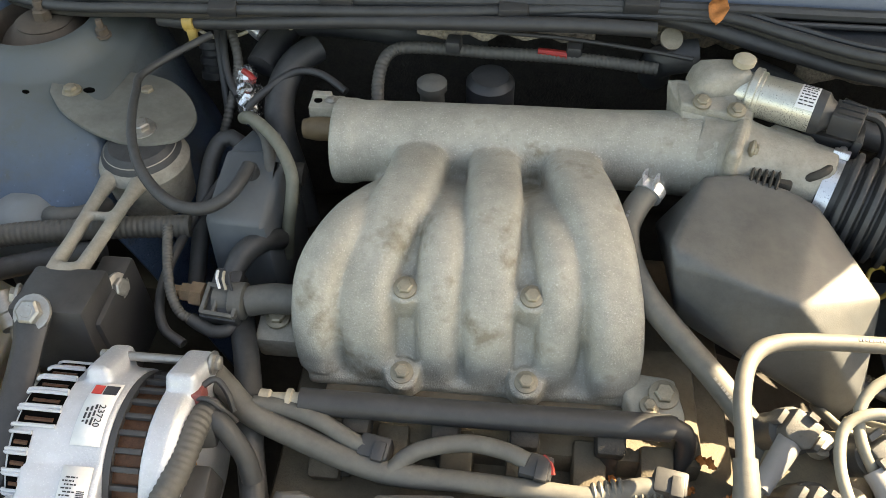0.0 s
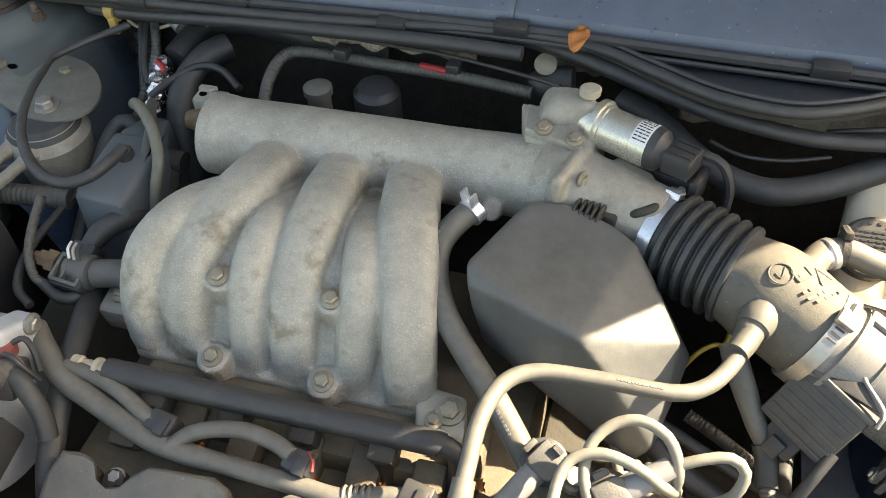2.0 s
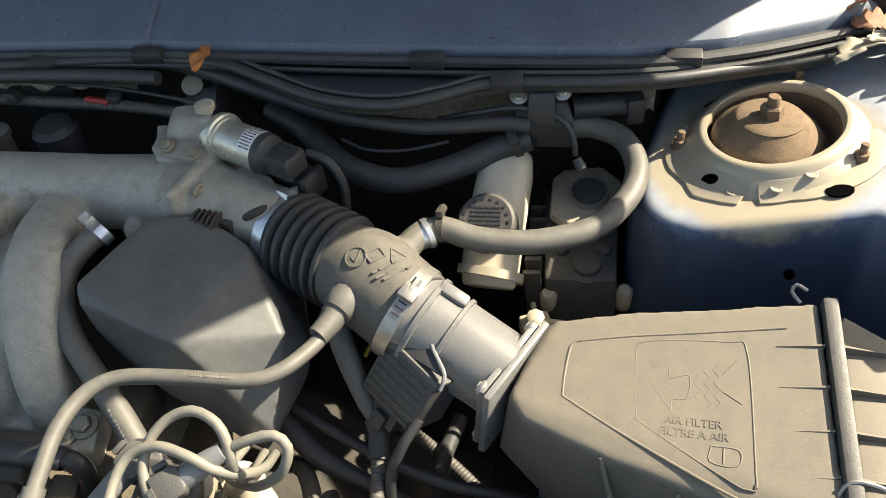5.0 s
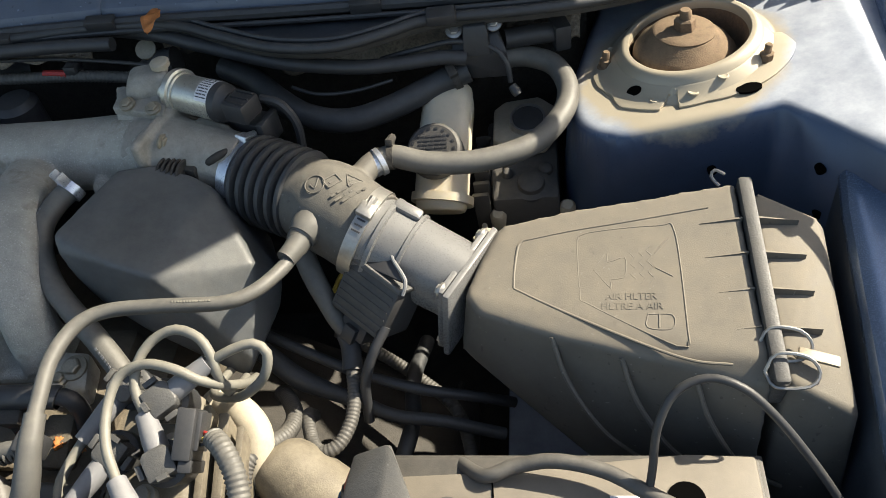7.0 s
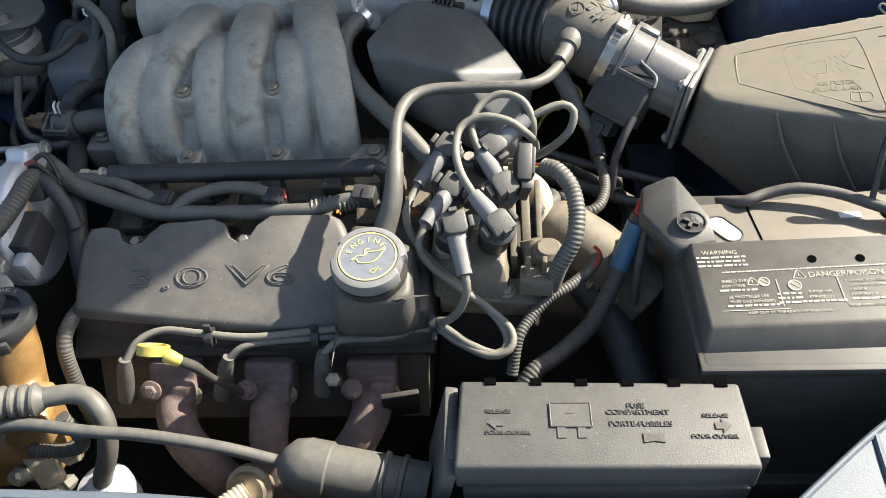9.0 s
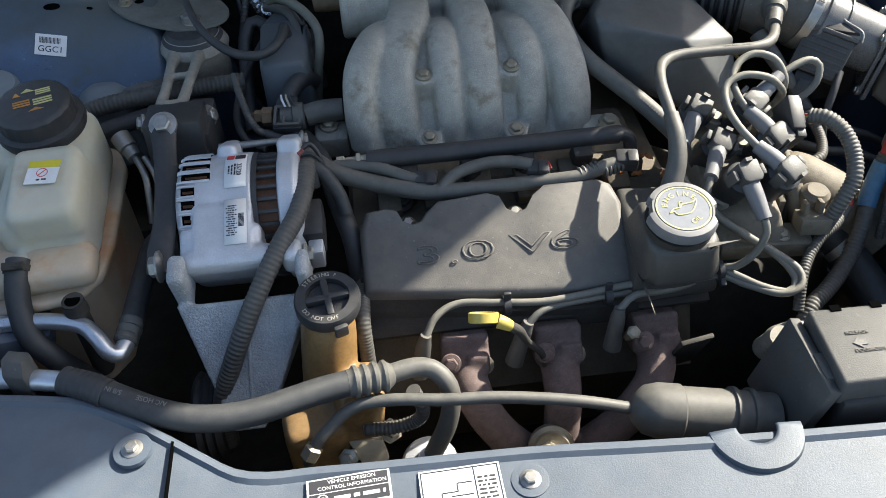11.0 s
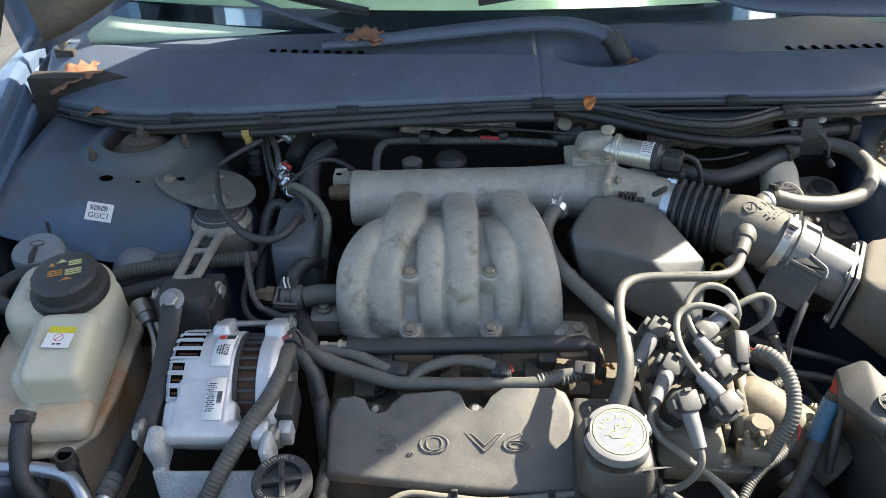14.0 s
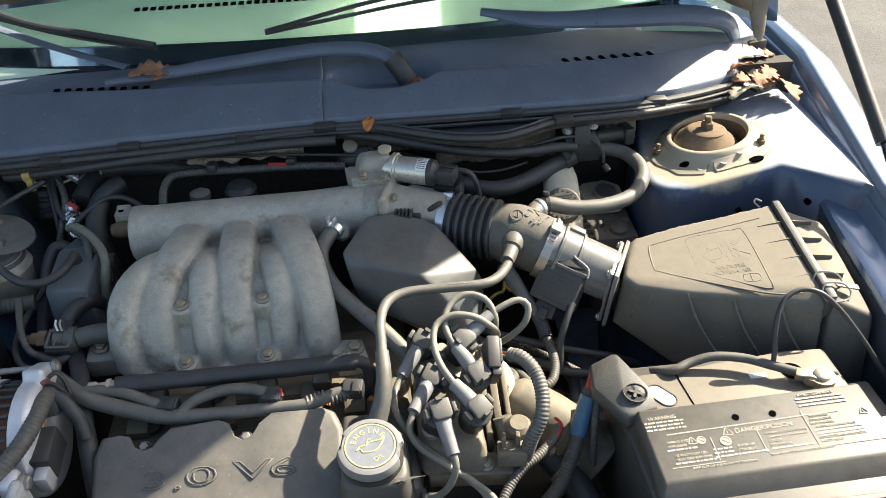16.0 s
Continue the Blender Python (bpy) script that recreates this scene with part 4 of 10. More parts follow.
hull(bm, [(0.134, 0.225, 0.796), (0.200, 0.225, 0.796), (0.205, 0.210, 0.794), (0.205, 0.162, 0.788), (0.196, 0.153, 0.786), (0.138, 0.153, 0.786), (0.130, 0.165, 0.788),
          (0.128, 0.245, 0.745), (0.212, 0.24, 0.745), (0.212, 0.158, 0.742), (0.200, 0.146, 0.740), (0.132, 0.146, 0.740), (0.124, 0.16, 0.742)], 0.006, 3)
# dark plastic stands in for the shade under the cap and boots
part("filler_pad", bm, BATTERY, cover, "raised pad under the filler, its shade put into a dark colour")
bm = B()
box(bm, (0.022, 0.222, 0.695), (0.40, 0.10, 0.012), (30, 0, 0), 0.003)
part("flange", bm, DARK, cover)
for x in (-0.112, 0.011):
    bm = B()
    lathe(bm, (x, 0.276, 0.742), SL, [(0, 0.010), (0.012, 0.0095), (0.014, 0.006), (0.0142, 0.003)], 16)
    part("bolt_sleeve", bm, DARK, cover)
    bolt(cover, (x, 0.276, 0.752), SL, 0.0055, STEEL)
for s_, x_, y_, w_ in (("3", -0.094, 0.228, 2.1), (".", -0.066, 0.226, 1.6), ("0", -0.039, 0.228, 2.6), ("V", 0.0215, 0.229, 2.5), ("6", 0.0585, 0.229, 2.4)):
    m = flat((x_, y_, vc_top(y_) + 0.0002), (0, -0.492, 0.87), (1, -0.02, 0))
    letters("raised_letter", s_, 0.030, m, COVER, cover, ridge=0.0006, wide=w_)
# oil filler neck and cap
cap = thing("oil_filler_cap", "pale grey oil filler cap with yellow lettering and oil-can sign", "oil cap", (0.166, 0.182, 0.76))
N = Vector((0.0, -0.16, 1.0)).normalized()
P = Vector((0.166, 0.181, 0.819))
bm = B()
lathe(bm, P - N * 0.06, N, [(0, 0.032), (0.03, 0.032), (0.034, 0.036), (0.042, 0.036)], 32)
part("neck", bm, DARK, cap, "dark filler neck")
bm = B()
rows = []
for h, r, lob in ((-0.014, 0.038, 1), (-0.012, 0.0405, 1), (-0.005, 0.0405, 1), (0.0, 0.0385, 1), (0.0012, 0.034, 0), (0.0012, 0.0318, 0), (-0.0005, 0.0312, 0), (0.0, 0.002, 0)):
    x, y, z = basis(N)
    ring = []
    for k in range(96):
        a = 2 * math.pi * k / 96
        w = 1 - lob * 0.13 * smoothstep(0.80, 0.93, math.cos(2 * a + 0.5))
        ring.append(P + N * h + (x * math.cos(a) + y * math.sin(a)) * r * w * 0.93)
    rows.append(ring)
loft(bm, rows)
body = part("cap_body", bm, CAPGREY, cap)
bm = B()
lathe(bm, P + N * 0.0, N, [(0, 0.0288), (0.0009, 0.0288)], 48)
part("disc", bm, CAPBLUE, cap, "greyish blue disc")
bm = B()
lathe(bm, P + N * 0.0007, N, [(0, 0.0283), (0.0007, 0.0283), (0.0007, 0.0268), (0, 0.0268)], 64)
part("ring", bm, YELINK, cap, "yellow printed ring")
M = flat(P + N * 0.0012, N, (1, 0.1, 0)) @ Matrix.Diagonal((0.88, 0.88, 1, 1))


def arc_words(s, r, a0, step, size, mat, parent, m, flip=False):
    """Words along an arc of radius r, from angle a0 in degrees, one letter each step."""
    for i, ch in enumerate(s):
        if ch == " ":
            continue
        a = radians(a0 - step * i) if not flip else radians(a0 + step * i)
        t = m @ pose(r * math.cos(a), r * math.sin(a), 0, 0, 0, math.degrees(a) + (90 if flip else -90))
        letters("letter", ch, size, t, mat, parent, 0.0002)


arc_words("ENGINE", 0.0215, 158, 24, 0.0098, YELINK, cap, M)
letters("lettering", "OIL", 0.0088, M @ pose(0.008, -0.0195, 0, 0, 0, 25), YELINK, cap, 0.0002)
bm = B()
can = [(-0.018, -0.004), (-0.012, 0.001), (-0.004, 0.0015), (0.000, 0.005), (0.014, 0.006), (0.019, 0.010), (0.017, 0.004), (0.006, -0.008), (-0.010, -0.008), (-0.012, -0.003), (-0.018, -0.004)]
tube(bm, [M @ Vector((x, y, 0)) for x, y in can], 0.0008, 6, 0.003)
tube(bm, [M @ Vector((-0.004, 0.002, 0)), M @ Vector((-0.002, 0.009, 0)), M @ Vector((0.002, 0.009, 0))], 0.0008, 6, 0.003)
part("oil_can_sign", bm, YELINK, cap)

# throttle body, idle valve
throttle = thing("throttle_body", "grimy cast throttle body with plated idle air valve", "throttle body", (0.22, 0.61, 0.83))
bm = B()
tube(bm, [(0.185, 0.614, 0.855), (0.215, 0.605, 0.858), (0.245, 0.598, 0.858), (0.295, 0.585, 0.853)], 0.036, 24, 0.01, rs=[0.042, 0.041, 0.036, 0.034])
hull(bm, [(0.150, 0.665, 0.905), (0.205, 0.652, 0.915), (0.215, 0.620, 0.905), (0.162, 0.625, 0.898), (0.155, 0.65, 0.86), (0.21, 0.645, 0.86), (0.215, 0.6, 0.86), (0.165, 0.6, 0.86)])
box(bm, (0.256, 0.600, 0.872), (0.040, 0.05, 0.030), (0, 6, -22), 0.004)
box(bm, (0.215, 0.61, 0.855), (0.012, 0.098, 0.098), (0, 0, -18), 0.01)
part("body", bm, CAST_DIRTY, throttle, vox=0.002, smooth=3)
bm = B()
hull(bm, [(0.165, 0.672, 0.900), (0.212, 0.668, 0.905), (0.226, 0.638, 0.905), (0.170, 0.632, 0.900), (0.172, 0.670, 0.926), (0.212, 0.668, 0.932), (0.226, 0.645, 0.930), (0.180, 0.638, 0.926)], 0.006, 2)
part("valve_block", bm, CAST_DIRTY, throttle)
bm = B()
hull(bm, [(0.158, 0.660, 0.896), (0.218, 0.645, 0.900), (0.220, 0.610, 0.896), (0.160, 0.626, 0.896), (0.158, 0.660, 0.906), (0.218, 0.645, 0.909), (0.220, 0.610, 0.905), (0.160, 0.626, 0.906)], 0.002)
part("flange", bm, CAST_DIRTY, throttle)
AX = Vector((0.905, -0.42, 0.03)).normalized()
P = Vector((0.223, 0.649, 0.905))
bm = B()
lathe(bm, P, AX, [(-0.01, 0.018), (0.0, 0.019), (0.002, 0.0245), (0.008, 0.0245), (0.009, 0.022), (0.012, 0.022), (0.0125, 0.020), (0.060, 0.020), (0.062, 0.018)], 32)
part("solenoid_can", bm, PLATED, throttle)
bm = B()
lathe(bm, P, AX, [(0.060, 0.0205), (0.068, 0.0195), (0.072, 0.015), (0.076, 0.013)], 28)
part("end_cap", bm, BLACK, throttle)
m = flat(P + AX * 0.076, AX, (0, 0, 1))
bm = B()
slab(bm, [(-0.011, -0.014), (0.011, -0.014), (0.011, 0.014), (-0.011, 0.014)], 0, 0.026, m, 0.003)
for k in (-1, 0, 1):
    slab(bm, [(-0.0125, k * 0.009 - 0.001), (0.0125, k * 0.009 - 0.001), (0.0125, k * 0.009 + 0.001), (-0.0125, k * 0.009 + 0.001)], 0.003, 0.024, m)
part("plug", bm, BLACK, throttle)
x, y, z = basis(AX)
bm = B()
rows = []
for a in [radians(20 + 8 * i) for i in range(17)]:
    d = x * math.cos(a) + y * math.sin(a)
    rows.append([P + AX * 0.044 + d * 0.0205, P + AX * 0.060 + d * 0.0205])
loft(bm, rows, closed=False)
part("sticker", bm, WHITE, throttle, "white printed sticker")
bm = B()
for j, a in enumerate([radians(30 + 9 * i) for i in range(13)]):
    d = x * math.cos(a) + y * math.sin(a)
    m = flat(P + AX * 0.052 + d * 0.0206, d, AX)
    bars(bm, m, 1, 0.013, 0.002, 0.0012, 50 + j, 0.0002)
part("sticker_print", bm, INK, throttle)
bm = B()
lathe(bm, (0.213, 0.656, 0.927), (0.1, 0.0, 1), [(0, 0.007), (0.004, 0.007), (0.005, 0.0100), (0.010, 0.0100), (0.0115, 0.008)], 20)
part("vent_plug", bm, CREAM, throttle, "pale cap on top of the valve")
# spring, linkage and cables below the valve
bm = B()
for i in range(5):
    c = Vector((0.222 + 0.0055 * i, 0.566 - 0.001 * i, 0.868))
    lathe(bm, c, (0.95, -0.3, 0), [(-0.0015, 0.0135), (0.0, 0.0150), (0.0015, 0.0135)], 20)
part("return_spring", bm, DARK, throttle)
bm = B()
box(bm, (0.30, 0.628, 0.874), (0.045, 0.026, 0.020), (0, 0, -20), 0.003)
box(bm, (0.322, 0.616, 0.876), (0.008, 0.03, 0.03), (0, 0, -20), 0.002)
part("position_sensor", bm, BLACK, throttle)
bm = B()
tube(bm, [(0.318, 0.628, 0.905), (0.338, 0.624, 0.900), (0.350, 0.620, 0.876), (0.35, 0.612, 0.84)], 0.0045, 8)
part("lead", bm, BLACK, throttle)
bolt(throttle, (0.245, 0.614, 0.884), (0.1, -0.2, 1), 0.0055)
bolt(throttle, (0.178, 0.626, 0.909), (0.0, -0.3, 1), 0.0055)
bolt(throttle, (0.208, 0.618, 0.908), (0.1, -0.3, 1), 0.0055)
for a in (55, 125, 305):
    q = Vector((0.222, 0.61 + 0.043 * math.cos(radians(a)), 0.855 + 0.043 * math.sin(radians(a))))
    bolt(throttle, q, (0.95, -0.3, 0), 0.0055, ZINC)
bm = B()
tube(bm, [(0.262, 0.575, 0.866), (0.272, 0.566, 0.878), (0.283, 0.568, 0.884), (0.292, 0.580, 0.880)], 0.004, 10)
part("linkage_lever", bm, DARK, throttle)
bm = B()
box(bm, (0.245, 0.571, 0.866), (0.030, 0.020, 0.018), (0, 0, -18), 0.003)
part("cable_drum", bm, DARK, throttle)

# ribbed intake hose, elbow and air meter
T0, T1, T3, T4 = (0.290, 0.583, 0.846), (0.336, 0.561, 0.846), (0.436, 0.498, 0.836), (0.524, 0.462, 0.803)
intake = thing("intake_hose", "black ribbed rubber intake hose with dusty moulded elbow", "intake hose", (0.37, 0.54, 0.80))
bm = B()
d = (Vector(T1) - Vector(T0)).normalized()
prof = [(0.0, 0.0355), (0.014, 0.0365)]
for i in range(6):
    h = 0.018 + i * 0.0118
    prof += [(h, 0.0385), (h + 0.003, 0.0455), (h + 0.0052, 0.0462), (h + 0.0075, 0.0455), (h + 0.0100, 0.0385)]
prof += [(0.092, 0.041)]
x, y, _ = basis(d)
line, rad = bez([(h, r, 0) for h, r in prof], 0.05, [r for _, r in prof])
rows = []
bend = lambda h: Vector(T0) + d * h + Vector((0, -0.10, -0.02)) * h * h * 2.2
for h, r in prof:
    rows.append([bend(h) + x * math.cos(a) * r + y * math.sin(a) * r for a in (2 * math.pi * k / 40 for k in range(40))])
loft(bm, rows)
part("bellows", bm, RUBBER, intake)
bm = B()
tube(bm, [(0.362, 0.545, 0.847), (0.392, 0.528, 0.846), (0.418, 0.510, 0.842), (0.437, 0.496, 0.838)], 0.042, 36, 0.006, rs=[0.040, 0.0455, 0.0435, 0.0425])
tube(bm, [(0.415, 0.545, 0.855), (0.428, 0.570, 0.858), (0.440, 0.585, 0.856)], 0.0125, 18, 0.006)
tube(bm, [(0.385, 0.505, 0.855), (0.377, 0.482, 0.858), (0.371, 0.466, 0.852)], 0.014, 18, 0.006, rs=[0.018, 0.0125, 0.0105])
part("elbow", bm, ELBOW, intake, "dusty moulded elbow", vox=0.0022, smooth=3)
clamp(intake, Vector(T0) + d * 0.007, d, 0.0368, 0.012, PIPE, (0.3, 0.35, 1))
dm = (Vector(T4) - Vector(T3)).normalized()
clamp(intake, Vector(T3) - dm * 0.006, dm, 0.0435, 0.013, STEEL, (0.2, -0.3, 1))
bm = B()
for k in range(5):
    a = radians(100 + 7 * k)
    x, y, z = basis(dm)
    q = x * math.cos(a) + y * math.sin(a)
    slab(bm, [(-0.004, -0.0008), (0.004, -0.0008), (0.004, 0.0008), (-0.004, 0.0008)], 0, 0.0006, flat(Vector(T3) - dm * 0.006 + q * 0.0452, q, dm))
part("band_slots", bm, INK, intake)

meter = thing("air_flow_meter", "dusty grey air flow meter with black sensor box", "air flow meter", (0.49, 0.47, 0.78))
bm = B()
lathe(bm, Vector(T3) + dm * 0.0, dm, [(0, 0.040), (0.008, 0.040), (0.009, 0.0435), (0.013, 0.0435), (0.014, 0.039), (0.05, 0.038), (0.075, 0.0375), (0.098, 0.037)], 40)
part("tube", bm, METER, meter)
m = flat((0.4445, 0.449, 0.833), (-0.42, -0.70, 0.58), dm)
bm = B()
slab(bm, [(-0.031, -0.050), (0.031, -0.050), (0.031, 0.004), (-0.031, 0.004)], -0.040, 0.004, m, 0.003)
box_ = part("sensor_box", bm, DUSTY, meter)
for i in range(6):
    bm = B()
    y = -0.006 - 0.0078 * i
    slab(bm, [(-0.028, y - 0.0014), (0.028, y - 0.0014), (0.028, y + 0.0014), (-0.028, y + 0.0014)], 0.003, 0.0050, m, 0.0004)
    part("box_rib", bm, DUSTY, box_)
bm = B()
slab(bm, [(-0.033, 0.002), (0.033, 0.002), (0.034, 0.008), (-0.034, 0.008)], -0.036, 0.007, m, 0.002)
part("sensor_lid", bm, FUSE, meter)
mt = flat((0.4445, 0.449, 0.833), (-0.20, -0.32, 1), dm)
bm = B()
slab(bm, [(-0.030, 0.004), (0.033, 0.004), (0.012, 0.018), (0.0, 0.030), (-0.014, 0.030), (-0.024, 0.022)], 0.004, 0.009, mt, 0.0015)
part("bracket", bm, BLACK, meter)
bm = B()
tube(bm, [mt @ Vector(q) for q in ((-0.033, 0.004, 0.009), (-0.025, 0.024, 0.0095), (-0.014, 0.032, 0.0095), (0.0, 0.031, 0.0095), (0.013, 0.019, 0.0095), (0.034, 0.006, 0.009), (0.036, -0.006, 0.004))], 0.0019, 8, 0.004)
part("bracket_rim", bm, CAPGREY, meter, "pale grey moulded bracket rim")
bolt(meter, mt @ Vector((-0.009, 0.019, 0.009)), (-0.18, -0.40, 1), 0.0055, STEEL)
bm = B()
slab(bm, [(-0.018, -0.070), (0.012, -0.070), (0.012, -0.050), (-0.018, -0.050)], -0.034, -0.004, m, 0.002)
slab(bm, [(-0.010, -0.074), (0.004, -0.074), (0.004, -0.058), (-0.010, -0.058)], -0.006, 0.001, m, 0.001)
part("plug", bm, BLACK, meter)
bm = B()
lathe(bm, Vector(T3) + dm * 0.036, dm, [(0, 0.0385), (0.001, 0.0408), (0.004, 0.0408), (0.005, 0.0385)], 40)
part("band", bm, METER, meter)
bm = B()
box(bm, Vector(T3) + dm * 0.030 + Vector((0.012, 0.014, 0.038)), (0.028, 0.012, 0.008), (0, 20, -22), 0.003)
part("moulded_lug", bm, METER, meter)
bm = B()
x0 = Vector(T4)
dm = Vector((0.88, -0.45, -0.12)).normalized()
fl = flat(x0, dm, (0.45, 0.88, 0))
slab(bm, [(-0.043, -0.052), (0.043, -0.052), (0.043, 0.036), (-0.043, 0.036)], -0.006, 0.0, fl, 0.004)
slab(bm, [(-0.046, -0.055), (0.046, -0.055), (0.046, 0.038), (-0.046, 0.038)], 0.001, 0.007, fl, 0.003)
part("flange", bm, METER, meter)
for a, b in ((0.036, 0.030), (-0.036, 0.030), (0.036, -0.046), (-0.036, -0.046)):
    bolt(meter, fl @ Vector((a, b, -0.006)), -dm, 0.005, STEEL)

# air filter box
air = thing("air_filter_box", "dusty brown-grey air filter box with embossed lid and wire clips", "air filter box", (0.69, 0.42, 0.60))
bm = B()


def lid_z(x, y):
    return 0.8645 + (x - 0.72) * 0.15 + (y - 0.48) * 0.17


hull(bm, [(x, y, lid_z(x, y)) for x, y in ((0.560, 0.499), (0.62, 0.505), (0.72, 0.503), (0.76, 0.508), (0.762, 0.345), (0.70, 0.368), (0.63, 0.402), (0.575, 0.440), (0.555, 0.462))]
     + [(0.548, 0.496, 0.834), (0.526, 0.430, 0.828), (0.538, 0.412, 0.824), (0.600, 0.384, 0.828), (0.675, 0.356, 0.833), (0.762, 0.327, 0.832),
        (0.548, 0.498, 0.76), (0.515, 0.428, 0.75), (0.55, 0.40, 0.74), (0.76, 0.505, 0.64), (0.762, 0.300, 0.64), (0.64, 0.345, 0.68), (0.66, 0.50, 0.66)])
part("lid", bm, AIRBOX, air, vox=0.0028, smooth=11)
bm = B()
hull(bm, [(0.772, 0.508, 0.869), (0.772, 0.330, 0.838), (0.828, 0.478, 0.858), (0.824, 0.312, 0.818), (0.772, 0.505, 0.55), (0.772, 0.3, 0.55), (0.85, 0.48, 0.55), (0.85, 0.3, 0.55)], 0.006, 2)
part("body", bm, AIRBOX, air)
bm = B()
m = flat((0.766, 0.42, 0.858), (0, -0.17, 1), (0, 1, 0.17))
slab(bm, [(-0.098, -0.007), (0.092, -0.007), (0.092, 0.005), (-0.098, 0.005)], -0.03, 0.008, m, 0.003)
part("rim", bm, FUSE, air)
for i in range(4):
    t = 0.18 + 0.2 * i
    y = 0.50 - 0.165 * t
    z = 0.876 - 0.030 * t
    for sgn in (-1, 1):
        bm = B()
        a = Vector((0.766 + sgn * 0.006, y, z))
        hull(bm, [a + Vector((0, 0.001, 0)), a + Vector((0, -0.001, 0)), a + Vector((sgn * 0.034, 0, -0.006)), a + Vector((sgn * 0.034, 0, -0.014)), a + Vector((0, 0.001, -0.014)), a + Vector((0, -0.001, -0.014))])
        part("fin", bm, AIRBOX, air)
# embossed panel on the lid
LN = Vector((-0.15, -0.17, 1.0)).normalized()


def lid_pt(x, y):
    return Vector((x, y, lid_z(x, y) + 0.0001))


def lid_line(pts, r, nm, closed=True):
    bm = B()
    tube(bm, [lid_pt(*p) for p in pts + ([pts[0]] if closed else [])], r, 8, 0.004)
    part(nm, bm, AIRBOX, air)


lid_line([(0.5817, 0.4784), (0.5732, 0.4739), (0.5690, 0.4356), (0.5762, 0.4257), (0.6323, 0.3896), (0.6986, 0.3520), (0.735, 0.342)], 0.0013, "ridge", False)
lid_line([(0.5817, 0.4784), (0.6196, 0.4815), (0.6672, 0.4830), (0.735, 0.486)], 0.0010, "ridge", False)
lid_line([(0.6239, 0.4684), (0.6326, 0.4769), (0.692, 0.4747), (0.7058, 0.465), (0.7062, 0.3714), (0.7055, 0.3648), (0.6966, 0.3620), (0.6314, 0.407), (0.6248, 0.4176)], 0.0007, "panel_rim")
lid_line([(0.6369, 0.4391), (0.6487, 0.4546), (0.6488, 0.4447), (0.6633, 0.4471), (0.6611, 0.4281), (0.6501, 0.4282), (0.6502, 0.4193)], 0.0006, "arrow_sign")
for i in range(3):                                   # the filter's pleats as zigzags
    lid_line([(0.667 + 0.007 * i + 0.004 * (j % 2), 0.420 + 0.0052 * j) for j in range(8)], 0.0005, "pleat_sign", False)
lid_line([(0.688, 0.448), (0.699, 0.460)], 0.0007, "stroke_sign", False)
lid_line([(0.687, 0.434), (0.700, 0.424)], 0.0007, "stroke_sign", False)
for s, x, y, q in (("AIR FILTER", 0.6655, 0.4096, 0.0088), ("FILTRE A AIR", 0.6655, 0.4005, 0.0088)):
    letters("lettering", s, q, flat(lid_pt(x, y), LN, (1, -0.09, 0)), AIRBOX, air, 0.0007)
lid_line([(0.6775, 0.3922), (0.6962, 0.3889), (0.6944, 0.3772), (0.676, 0.3805)], 0.0007, "book_sign")
lid_line([(0.686, 0.3905), (0.685, 0.379)], 0.0008, "book_sign", False)
# ribs on the sloping front of the lid
for i in range(3):
    bm = B()
    x0 = 0.60 + 0.055 * i
    tube(bm, [(x0, 0.385 - 0.022 * i, 0.825), (x0 + 0.012, 0.365 - 0.02 * i, 0.79), (x0 + 0.04, 0.345 - 0.018 * i, 0.745), (x0 + 0.075, 0.335 - 0.012 * i, 0.71)], 0.0022, 8)
    part("moulded_rib", bm, AIRBOX, air)
# spring clip
bm = B()
for dz, dy in ((0, 0), (0, -0.024)):
    tube(bm, [(0.756, 0.358 + dy, 0.846), (0.764, 0.366 + dy, 0.857), (0.786, 0.364 + dy, 0.855), (0.794, 0.355 + dy, 0.848), (0.786, 0.347 + dy, 0.842), (0.762, 0.347 + dy, 0.842), (0.756, 0.358 + dy, 0.846)], 0.0014, 6, 0.004)
part("wire_clip", bm, STEEL, air)
bm = B()
box(bm, (0.797, 0.346, 0.846), (0.030, 0.010, 0.003), (0, 8, -14), 0.0012)
part("clip_lever", bm, ZINC, air)
bm = B()
tube(bm, [(0.748, 0.512, 0.868), (0.742, 0.520, 0.872), (0.746, 0.526, 0.874), (0.754, 0.522, 0.872)], 0.0015, 6, 0.003)
part("wire_clip", bm, STEEL, air)

